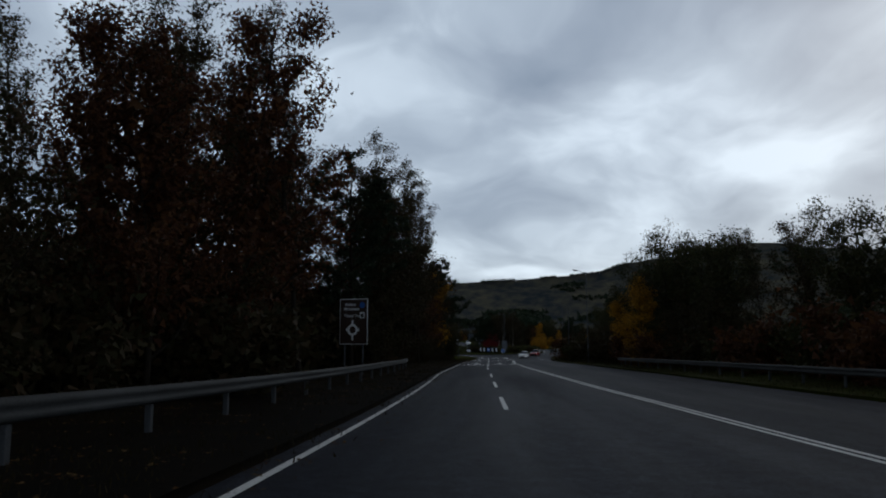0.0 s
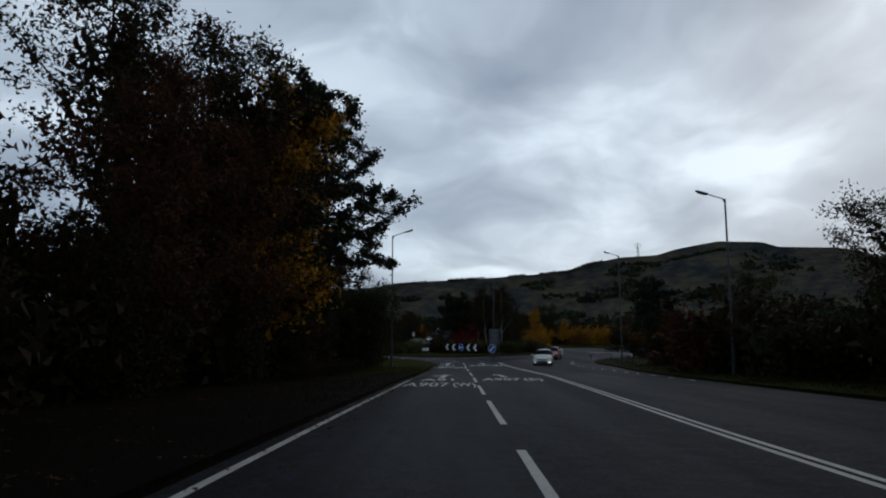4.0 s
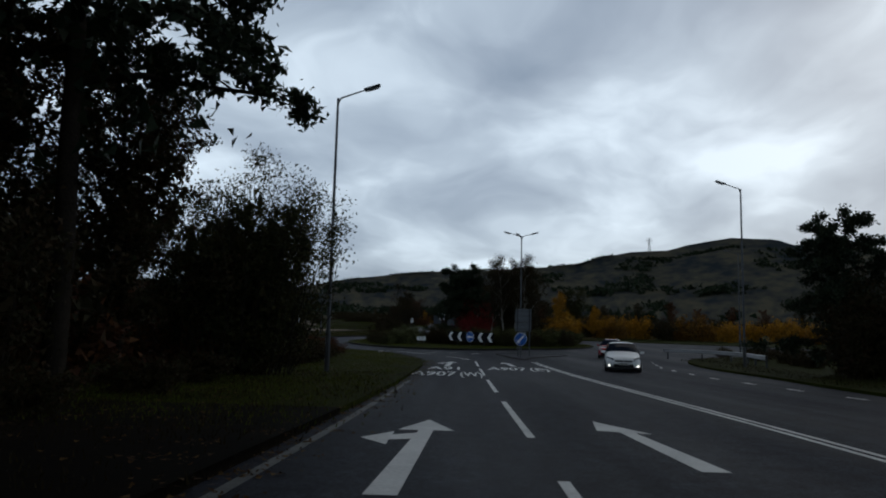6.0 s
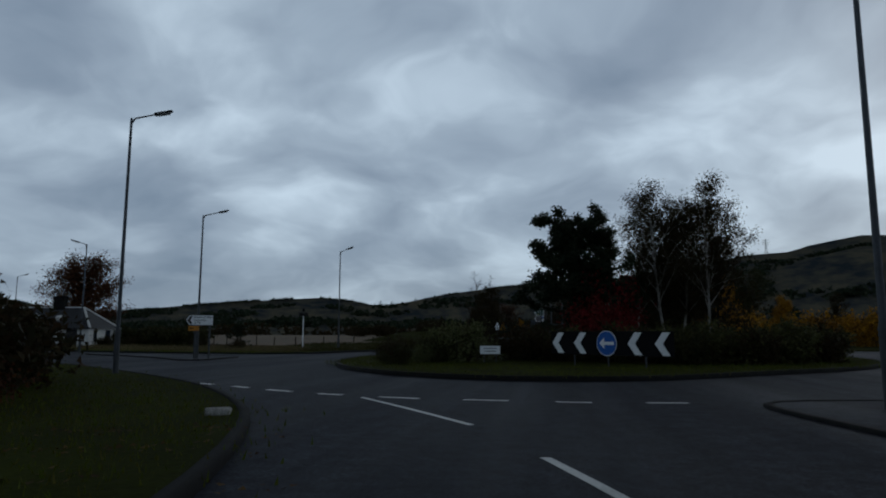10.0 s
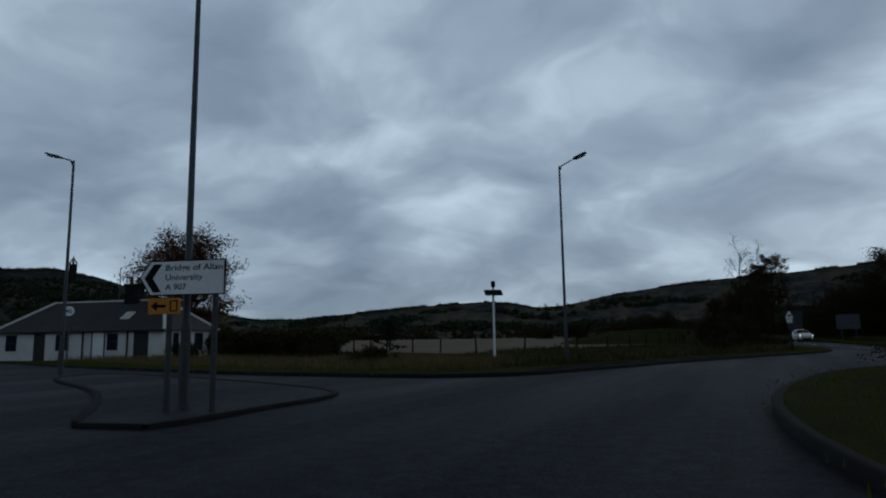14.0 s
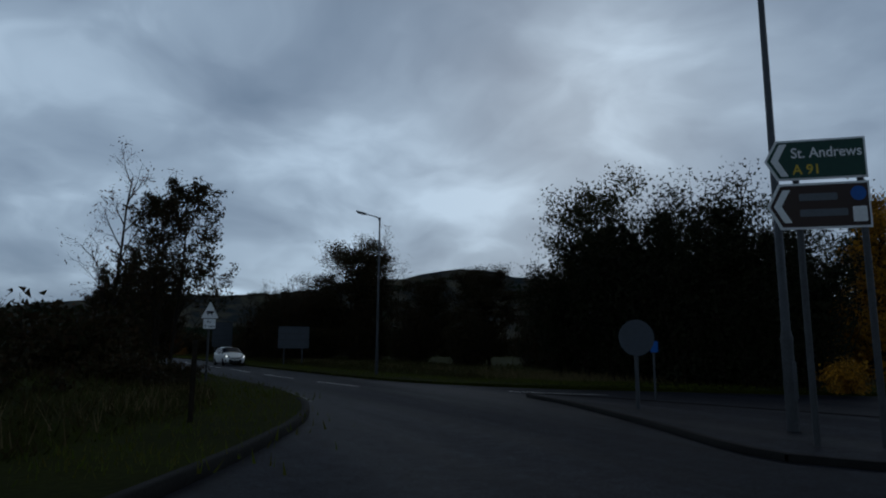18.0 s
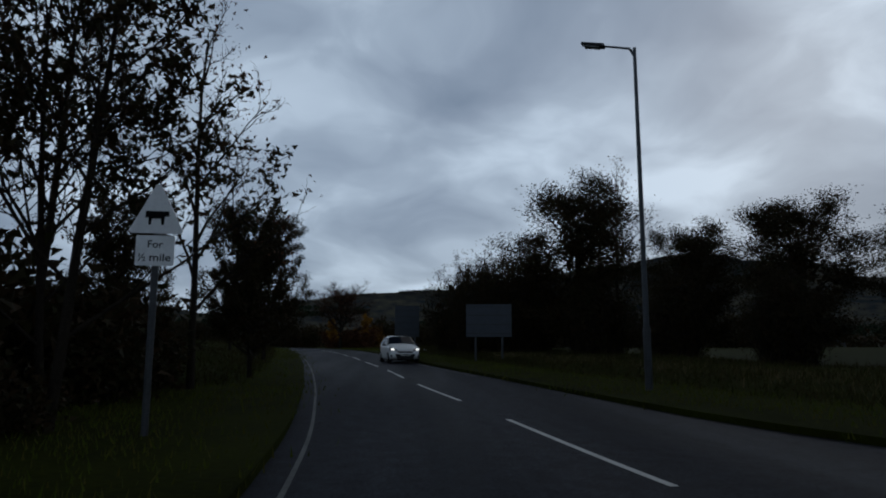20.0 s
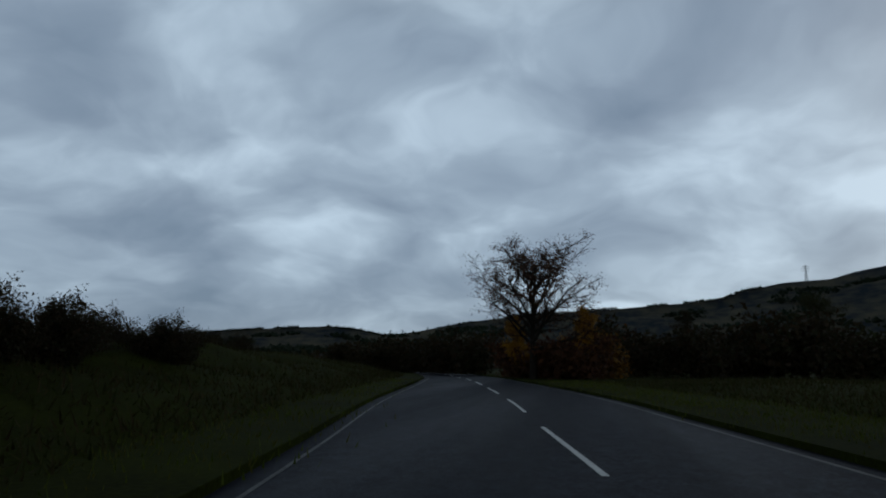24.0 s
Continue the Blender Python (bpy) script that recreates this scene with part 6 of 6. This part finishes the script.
        bm = box(bmesh.new(), -0.10, 0.10, -0.05, 0.05, -0.06, 0.06, 0.035)
        bm.transform(pose(sgn * (W + 0.10), -0.14 * L, 0.98 * Hh / 1.45))
        part("door_mirror", bm, mirrors or paint_mat, ob)
        bm = bmesh.new()
        box(bm, -0.17, 0.17, -0.05, 0.06, -0.075, 0.075, 0.04)
        for v in bm.verts:
            v.co.z += v.co.x * sgn * 0.25
            v.co.y += v.co.x * sgn * 0.9
        if high:
            bm.transform(Matrix.Diagonal((1.25, 1.0, 1.5, 1)))
        bm.transform(pose(sgn * W * 0.74, -0.448 * L, 0.69 * Hh / 1.45))
        part("headlamp", bm, M_LAMPGLASS, ob, "clear headlamp")
        bm = box(bmesh.new(), -0.085, 0.085, -0.03, 0.03, *((-0.022, 0.022, 0.01) if high else (-0.04, 0.04, 0.015)))
        bm.transform(pose(sgn * W * 0.80, -0.468 * L, 0.74 * Hh / 1.45) if high else pose(sgn * W * 0.74, -0.478 * L, 0.36))
        part("running_lamp", bm, M_RUNNING if lit else M_LAMPGLASS, ob, "lit white running lamp" if lit else "clear fog lamp")
        if high:
            bm = box(bmesh.new(), -0.11, 0.11, -0.03, 0.03, -0.07, 0.07, 0.03)
            bm.transform(pose(sgn * W * 0.80, -0.468 * L, 0.40))
            part("fog_vent", bm, M_TRIM, ob, "black fog lamp vent")
        bm = box(bmesh.new(), -0.12, 0.12, -0.05, 0.05, -0.12, 0.12, 0.04)
        bm.transform(pose(sgn * W * 0.78, 0.478 * L, 0.85))
        part("tail_lamp", bm, M_RED, ob, "red tail lamp")
    bm = box(bmesh.new(), -0.48, 0.48, -0.03, 0.03, -0.09, 0.09, 0.03)
    if high:
        for v in bm.verts:
            v.co.x *= 1.2 + (v.co.z - 0.09) * 1.6
            v.co.z *= 1.55
    bm.transform(pose(0, -0.494 * L, 0.37))
    part("lower_grille", bm, M_TRIM, ob)
    bm = box(bmesh.new(), -0.42, 0.42, -0.03, 0.03, -0.045, 0.045, 0.02)
    bm.transform(pose(0, -0.493 * L, 0.585 * Hh / 1.45))
    grille = part("upper_grille", bm, M_TRIM, ob)
    bm = tube(bmesh.new(), (0, -0.503 * L - 0.02, 0.585 * Hh / 1.45), (0, -0.50 * L - 0.035, 0.585 * Hh / 1.45), 0.07, 0.07, 4)
    part("badge", bm, M_RIM, grille, "plain chrome badge shape")
    bm = box(bmesh.new(), -0.26, 0.26, -0.012, 0.012, -0.055, 0.055, 0.005)
    bm.transform(pose(0, -0.502 * L - 0.01, 0.46))
    plate_ob = part("number_plate", bm, M_PLATE, ob, "blank pale number plate")
    bm = box(bmesh.new(), -0.19, 0.19, -0.004, 0.004, -0.022, 0.022)
    bm.transform(pose(0, -0.502 * L - 0.026, 0.46))
    part("print_bar", bm, M_TRIM, plate_ob)
    bm = box(bmesh.new(), -W * 0.9, W * 0.9, -L * 0.44, L * 0.44, 0.15, 0.24, 0.03)
    part("underbody", bm, M_TRIM, ob)
    return ob


CAR_WHITE = material("white_car_paint", (0.86, 0.87, 0.88), (0.80, 0.81, 0.82), 0.22, 1, 8, 0, spec=0.6)
CAR_RED = material("red_car_paint", (0.26, 0.010, 0.018), (0.20, 0.008, 0.014), 0.22, 1, 8, 0, spec=0.6)
hatchback(8.95, 144.3, -12, CAR_WHITE, "white hatchback with lit running lamps on wet asphalt")
hatchback(12.9, 163.6, -20, CAR_RED, "red hatchback with headlamps coming off the roundabout", False, 3.6, 1.5, 1.66)
hatchback(-5.5, 276.8, 10, CAR_WHITE, "white hatchback with black mirrors in the opposite lane", True, 4.0, 1.48, 1.74, M_TRIM, True)


# ---- cottage ----
M_HARL = material("white_harling", (0.66, 0.66, 0.64), (0.48, 0.48, 0.46), 0.9, 1.2, 30, 0.5)
M_ROOF = material("roof_slate", (0.045, 0.047, 0.052), (0.026, 0.027, 0.031), 0.7, 1.5, 20, 0.4)
M_DARKWOOD = material("dark_paintwork", (0.016, 0.016, 0.017), (0.010, 0.010, 0.011), 0.6, 3, 20, 0.1)


def cottage(x, y, turn):
    ob = tagged(empty("cottage", x, y, 0.05, turn), "low white-walled cottage with dark hipped slate roof", "house")
    lx, ly, h, rise, hip, o = 14.6, 5.9, 2.15, 2.3, 2.3, 0.3
    bm = box(bmesh.new(), -lx / 2, lx / 2, -ly / 2, ly / 2, 0, h)
    part("wall", bm, M_HARL, ob)
    bm = bmesh.new()
    low = [bm.verts.new((sx * (lx / 2 + o), sy * (ly / 2 + o), h - 0.02)) for sx, sy in ((-1, -1), (1, -1), (1, 1), (-1, 1))]
    top = [bm.verts.new((sx * (lx / 2 - hip), 0, h + rise)) for sx in (-1, 1)]
    allv = low + top
    for f in ((0, 1, 5, 4), (1, 2, 5), (2, 3, 4, 5), (3, 0, 4), (3, 2, 1, 0)):
        bm.faces.new([allv[i] for i in f])
    roof = part("roof", bm, M_ROOF, ob)
    bm = tube(bmesh.new(), (-lx / 2 + hip, 0, h + rise), (lx / 2 - hip, 0, h + rise), 0.08, 0.08, 8)
    part("ridge", bm, M_HARL, roof, "pale ridge tiles")
    for sx in (-1, 1):
        for sy in (-1, 1):
            bm = tube(bmesh.new(), (sx * (lx / 2 + o), sy * (ly / 2 + o), h), (sx * (lx / 2 - hip), 0, h + rise), 0.12, 0.12, 8)
            part("hip", bm, M_HARL, roof, "pale hip tiles")
    bm = box(bmesh.new(), -lx / 2 - o - 0.06, lx / 2 + o + 0.06, -ly / 2 - o - 0.10, -ly / 2 - o + 0.02, h - 0.10, h + 0.02, 0.02)
    part("gutter", bm, M_DARKWOOD, roof, "dark eaves gutter")
    bm = box(bmesh.new(), -0.38, 0.38, -0.45, 0.45, 0.0, 0.10, 0.02)
    bm.transform(pose(3.3, -1.75, h + rise * 0.46, math.degrees(math.atan2(rise, ly / 2 + o))))
    part("skylight", bm, M_HARL, roof, "small pale skylight")
    cx = lx / 2 - hip - 2.7
    bm = box(bmesh.new(), cx - 0.6, cx + 0.6, -0.38, 0.38, h + rise - 0.7, h + rise + 1.15, 0.02)
    box(bm, cx - 0.67, cx + 0.67, -0.45, 0.45, h + rise + 1.05, h + rise + 1.25, 0.02)
    ch = part("chimney", bm, M_KERB, ob)
    for q in (-0.3, 0.32):
        bm = tube(bmesh.new(), (cx + q, 0, h + rise + 1.23), (cx + q, 0, h + rise + 1.8), 0.14, 0.11, 10)
        part("chimney_pot", bm, M_BROWN, ch)
    bm = tube(bmesh.new(), (cx - 0.75, 0, h + rise), (cx - 0.75, 0, h + rise + 1.9), 0.025, 0.025, 6)
    tube(bm, (cx - 1.2, 0, h + rise + 1.8), (cx - 0.3, 0, h + rise + 1.8), 0.02, 0.02, 6)
    for k in range(5):
        tube(bm, (cx - 1.15 + k * 0.2, -0.3, h + rise + 1.8), (cx - 1.15 + k * 0.2, 0.3, h + rise + 1.8), 0.014, 0.014, 5)
    part("television_aerial", bm, M_DARKSTEEL, ch)
    front = ((-5.9, "window", 0.5), (-3.3, "door", 0.5), (-1.25, "window", 0.58), (1.9, "pale_door", 0.48), (3.1, "window", 0.45), (5.5, "door", 0.6))
    for wx, kind, w2 in front:
        z0, z1 = (0.75, 1.95) if kind == "window" else (0.05, 2.02)
        bm = box(bmesh.new(), wx - w2, wx + w2, -ly / 2 - 0.04, -ly / 2 + 0.06, z0, z1, 0.01)
        w = part("cottage_window" if kind == "window" else "cottage_door", bm, M_WHITE if kind == "pale_door" else M_DARKWOOD, ob, "white painted door" if kind == "pale_door" else "dark painted " + kind)
        if kind == "window":
            for zz in (z0 + 0.06, (z0 + z1) / 2 + 0.03):
                bm = box(bmesh.new(), wx - w2 + 0.07, wx + w2 - 0.07, -ly / 2 - 0.055, -ly / 2 - 0.035, zz, zz + 0.5)
                part("pane", bm, M_GLASS, w)
            bm = box(bmesh.new(), wx - w2 - 0.1, wx + w2 + 0.1, -ly / 2 - 0.12, -ly / 2 + 0.02, z0 - 0.12, z0 - 0.02, 0.01)
            part("sill", bm, M_HARL, w)
        elif kind == "pale_door":
            for sx in (-1, 1):
                bm = box(bmesh.new(), wx + sx * (w2 + 0.06) - 0.05, wx + sx * (w2 + 0.06) + 0.05, -ly / 2 - 0.05, -ly / 2 + 0.05, z0, z1 + 0.05)
                part("door_frame", bm, M_DARKWOOD, w, "dark door frame")
    for wy, w2 in ((-1.6, 0.32), (1.05, 0.5)):
        bm = box(bmesh.new(), lx / 2 - 0.06, lx / 2 + 0.05, wy - w2, wy + w2, 0.7, 1.95, 0.01)
        w = part("cottage_window", bm, M_DARKWOOD, ob, "dark window of the end wall")
        bm = box(bmesh.new(), lx / 2 + 0.045, lx / 2 + 0.065, wy - w2 + 0.08, wy + w2 - 0.08, 0.8, 1.85)
        part("pane", bm, M_GLASS, w)
    for px in (0.6, 4.4):
        bm = tube(bmesh.new(), (px, -ly / 2 - 0.08, 0), (px, -ly / 2 - 0.08, h), 0.06, 0.06, 8)
        part("downpipe", bm, M_DARKWOOD, ob, "dark downpipe")
    return ob


cottage(-57.3, 216.3, 9)

# ---- distant landmarks ----
def far_place(az, el, dist):
    a, e = radians(az), radians(el)
    return -5 + dist * math.sin(a), 190 + dist * math.cos(a), dist * math.tan(e)


mx, my, mz = far_place(-53.7, 4.9, 2350)
tower = tagged(empty("monument_tower", mx, my, 0), "tall stone monument tower with a crown on a wooded hill", "tower")
bm = box(bmesh.new(), -8, 8, -8, 8, mz - 40, mz + 48, 0.5)
part("shaft", bm, M_KERB, tower)
bm = bmesh.new()
for k in range(4):
    a = k * math.pi / 2 + math.pi / 4
    tube(bm, (11 * math.cos(a), 11 * math.sin(a), mz + 48), (2 * math.cos(a), 2 * math.sin(a), mz + 66), 2.4, 1.6, 6)
tube(bm, (0, 0, mz + 62), (0, 0, mz + 76), 3.2, 0.5, 8)
part("crown_spire", bm, M_KERB, tower)


def pylon(az, el, dist, height, label="distant steel lattice pylon on the hill"):
    px, py, pz = far_place(az, el, dist)
    ob = tagged(empty("pylon", px, py, 0), label, "pylon", "pylons")
    bm = bmesh.new()
    for sx in (-1, 1):
        for sy in (-1, 1):
            tube(bm, (sx * height * 0.09, sy * height * 0.09, pz - height * 0.2), (sx * 0.4, sy * 0.4, pz + height), height * 0.012, height * 0.008, 4)
    for u in np.linspace(0, 0.9, 7):
        w = height * 0.09 * (1 - u)
        tube(bm, (-w, 0, pz + height * u), (w, 0, pz + height * (u + 0.12)), height * 0.006, None, 4)
        tube(bm, (w, 0, pz + height * u), (-w, 0, pz + height * (u + 0.12)), height * 0.006, None, 4)
    part("mast", bm, M_DARKSTEEL, ob)
    for u, w in ((0.62, 0.22), (0.78, 0.27), (0.92, 0.2)):
        bm = tube(bmesh.new(), (-height * w, 0, pz + height * u), (height * w, 0, pz + height * u), height * 0.012, None, 4)
        part("cross_arm", bm, M_DARKSTEEL, ob)
    return ob


for az, el in ((-15.3, 2.2), (-14.3, 2.2), (-12.2, 2.45)):
    pylon(az, el, 2450, 32)
pylon(17.0, 6.44, 2480, 50)


# ---- fence, posts and litter on the outer verge ----
def fence(line, step, label):
    ob = tagged(empty("wire_fence", line[0][0], line[0][1], 0.1), label, "fence")
    d = np.r_[0, np.cumsum(np.linalg.norm(np.diff(line, axis=0), axis=1))]
    rf = random.Random(3)
    for s in np.arange(0, d[-1], step):
        x, y = np.interp(s, d, line[:, 0]) - line[0][0], np.interp(s, d, line[:, 1]) - line[0][1]
        bm = tube(bmesh.new(), (x, y, 0), (x + rf.uniform(-0.06, 0.06), y, 1.15 + rf.uniform(-0.1, 0.15)), 0.06, 0.05, 7)
        part("fence_post", bm, M_BARK, ob)
    for h in (0.95,):
        bm = bmesh.new()
        for a, b in zip(line[:-1], line[1:]):
            tube(bm, (a[0] - line[0][0], a[1] - line[0][1], h), (b[0] - line[0][0], b[1] - line[0][1], h), 0.0025, None, 3)
        part("wire", bm, M_DARKSTEEL, ob)


fence(smooth_line([(-80, 258), (-45, 230), (-25, 219), (-19, 232), (-18, 250), (-20, 268)], 4.0), 3.4, "weathered wooden fence posts with a thin wire along the field")
sign("verge_post", -9.8, 230.5, 0, "thin grey wooden post in the long grass", ((0, 1.35),), 1.35, "post", post_mat=M_BARK)
stone = tagged(empty("kerb_stone", -5.55, 160.95, 0.1, 30), "loose pale concrete block lying on the verge edge", "stone")
bm = box(bmesh.new(), -0.2, 0.2, -0.13, 0.13, 0.0, 0.12, 0.04)
for v in bm.verts:
    v.co *= 1 + 0.18 * noise.noise(v.co * 9)
part("block", bm, M_STONE, stone)
lit_ob = tagged(empty("litter_bag", -2.9, 303.0, 0.11, 30), "crumpled pale litter lying in the grass", "litter")
bm = bmesh.new()
bmesh.ops.create_icosphere(bm, subdivisions=2, radius=0.22)
for v in bm.verts:
    v.co *= 1 + 0.3 * noise.noise(v.co * 7)
    v.co.z = max(v.co.z * 0.6 + 0.1, 0)
part("bag", bm, M_WHITE, lit_ob)


# ---- grass, leaves and low growth ----
def tufts(name, seed, spots, count, height, mat, label, spread=0.5, z=0.1, wide=0.012):
    """Blades of grass round many spots: thin bent triangles."""
    rng = np.random.default_rng(seed)
    spots = np.asarray(spots, float)
    c = spots[rng.integers(0, len(spots), count)]
    x = c[:, 0] + rng.normal(0, spread, count)
    y = c[:, 1] + rng.normal(0, spread, count)
    zz = z + lift(y)
    h = height * (0.4 + 0.9 * rng.random(count))
    a = rng.random(count) * 2 * math.pi
    w = wide * (0.7 + 0.8 * rng.random(count))
    lx, ly = rng.normal(0, 0.35, count) * h, rng.normal(0, 0.35, count) * h
    p0 = np.stack([x - np.cos(a) * w, y - np.sin(a) * w, zz - 0.02], 1)
    p1 = np.stack([x + np.cos(a) * w, y + np.sin(a) * w, zz - 0.02], 1)
    p2 = np.stack([x + lx, y + ly, zz + h], 1)
    v = np.stack([p0, p1, p2], 1).reshape(-1, 3)
    i = np.arange(count) * 3
    return tagged(part_mesh(name, arrays(name, v, np.stack([i, i + 1, i + 2], 1)), mat), label, "grass", kind="stuff")


def along(line, a, b, step, rng):
    """Spots between a and b metres beside a line (to its left is negative)."""
    t = np.gradient(line, axis=0)
    t /= np.linalg.norm(t, axis=1)[:, None]
    nrm = np.stack([t[:, 1], -t[:, 0]], 1)
    out = []
    for p, n in zip(line, nrm):
        for k in range(step):
            out.append(p + n * rng.uniform(a, b))
    return np.array(out)


rg = random.Random(8)
near_left = LEFT[(LEFT[:, 1] > -8) & (LEFT[:, 0] > -30)]
tufts("grass_tufts", 1, along(near_left[near_left[:, 1] > 118], -7, -0.45, 22, rg), 46000, 0.075, L_BLADE, "short dull green grass on the corner verge")
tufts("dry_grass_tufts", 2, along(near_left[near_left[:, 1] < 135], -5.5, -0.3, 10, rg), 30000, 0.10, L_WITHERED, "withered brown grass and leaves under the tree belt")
near_out = OUTER[(OUTER[:, 0] > -60) & (OUTER[:, 1] < 330)]
tufts("grass_tufts", 3, np.concatenate([along(near_out[(near_out[:, 1] > 225) | (near_out[:, 0] < -23)], -6, -0.2, 18, rg), along(near_out[(near_out[:, 1] < 225) & (near_out[:, 0] > -23)], -6, -2.0, 18, rg)]), 46000, 0.11, L_BLADE, "green grass on the outer verge")
tufts("long_grass_tufts", 4, along(near_out[near_out[:, 1] < 240], -9, -3.0, 12, rg), 30000, 0.42, L_STRAW, "long straw-coloured grass before the field")
near_ex = EXIT_R[(EXIT_R[:, 0] < 22) & (EXIT_R[:, 1] < 330)]
tufts("grass_tufts", 5, along(near_ex, -6, -0.4, 18, rg), 40000, 0.10, L_BLADE, "green grass on the exit road verge")
tufts("long_grass_tufts", 6, along(near_ex[near_ex[:, 1] < 285], -9, -5, 6, rg), 14000, 0.4, L_STRAW, "pale long grass below the hedge")
isl_c = np.array([2.0, 192.0])
spots = np.array([isl_c + (p - isl_c) * rg.uniform(0.62, 0.985) for p in ISLAND for k in range(14)])
tufts("grass_tufts", 7, spots, 28000, 0.10, L_BLADE, "green grass on the central island", z=0.15)
near_r = RIGHT[(RIGHT[:, 1] > 10) & (RIGHT[:, 0] < 40)]
tufts("dry_grass_tufts", 9, along(near_r, -4, -0.2, 10, rg), 22000, 0.10, L_WITHERED, "withered brown grass on the far verge")


def fallen(name, seed, spots, count, size, label, z=0.115):
    rng = np.random.default_rng(seed)
    spots = np.asarray(spots, float)
    c = spots[rng.integers(0, len(spots), count)] + rng.normal(0, 0.2, (count, 2))
    a = rng.random(count) * 2 * math.pi
    s = size * (0.6 + 0.8 * rng.random(count))
    zz = z + lift(c[:, 1])
    v = []
    for k, (da, up) in enumerate(((0, 0.0), (2.2, 0.015), (4.1, 0.03))):
        v.append(np.stack([c[:, 0] + np.cos(a + da) * s, c[:, 1] + np.sin(a + da) * s, zz + up * rng.random(count)], 1))
    v = np.stack(v, 1).reshape(-1, 3)
    i = np.arange(count) * 3
    tagged(part_mesh(name, arrays(name, v, np.stack([i, i + 1, i + 2], 1)), L_FALLEN), label, "leaves", kind="stuff")


fallen("fallen_leaves", 12, along(near_left[near_left[:, 1] < 160], -5, 0.0, 8, rg), 9000, 0.038, "brown and yellow fallen leaves on the verge")
fallen("fallen_leaves", 13, along(near_left[near_left[:, 1] < 160], 0.0, 0.7, 5, rg), 1500, 0.035, "fallen leaves along the road edge", z=0.008)
fallen("fallen_leaves", 15, along(near_left[(near_left[:, 1] > 92) & (near_left[:, 1] < 150)], -0.5, 0.45, 14, rg), 4200, 0.03, "pale fallen leaves and grit along the muddy road edge", z=0.012)
fallen("fallen_leaves", 14, along(near_r, -4, 0.2, 6, rg), 3000, 0.04, "fallen leaves on the far verge")
# brambles on the corner verge
BR = bush("bramble", 41, 3.4, 3.0, 1.3, L_DARK, 3200, 0.066, "low dark bramble thicket on the verge", group="brambles", core=200, core_size=0.1)
put(BR, -7.6, 143, 0.1, 0, 0.8)
BR_RUST = bush("bramble", 42, 3.4, 3.0, 1.3, L_RUST, 4200, 0.055, "low bramble thicket with withered red-brown leaves", group="brambles", core=200, core_size=0.1)
put(BR_RUST, -8.6, 156.8, 0.1, 0, 0.75)
for x, y, s in ((-6.4, 127, 0.9), (-6.3, 131, 0.9), (-6.8, 137, 1.0), (-7.0, 140, 1.1), (-9.6, 141.5, 1.4), (-7.6, 145.8, 1.2), (-9.9, 146.5, 1.4), (-7.8, 149, 1.1), (-10.4, 150, 1.4), (-8.4, 152.2, 1.2), (-11, 153.8, 1.4), (-9.0, 155.4, 1.15), (-9.6, 158.4, 1.15), (-12, 157.6, 1.4), (-11.2, 161.4, 1.2), (-13.4, 161.6, 1.5), (-13.4, 164.8, 1.3), (-15.8, 165.4, 1.5), (-16.2, 168.6, 1.2), (-13.5, 150, 1.6), (-14.5, 156, 1.6), (-18.5, 170.5, 1.3), (-18, 162, 1.6), (-5.9, 119, 0.8), (-6.0, 123, 0.9), (-5.9, 114.5, 0.8), (-6.2, 110, 0.9)):
    more(BR_RUST if 150 < y < 163 and x > -12.5 else BR, x - 0.3, y, 0.1, x * 91, s * 0.66)
for x, y, s in ((-11.5, 238, 0.9), (-13.2, 232, 1.0), (-10.2, 243, 0.7), (-11.2, 247, 0.8), (-14.5, 226, 0.7), (-29, 208, 0.7), (-36, 213.5, 0.8)):
    more(BR, x, y, 0.1, x * 91, s)
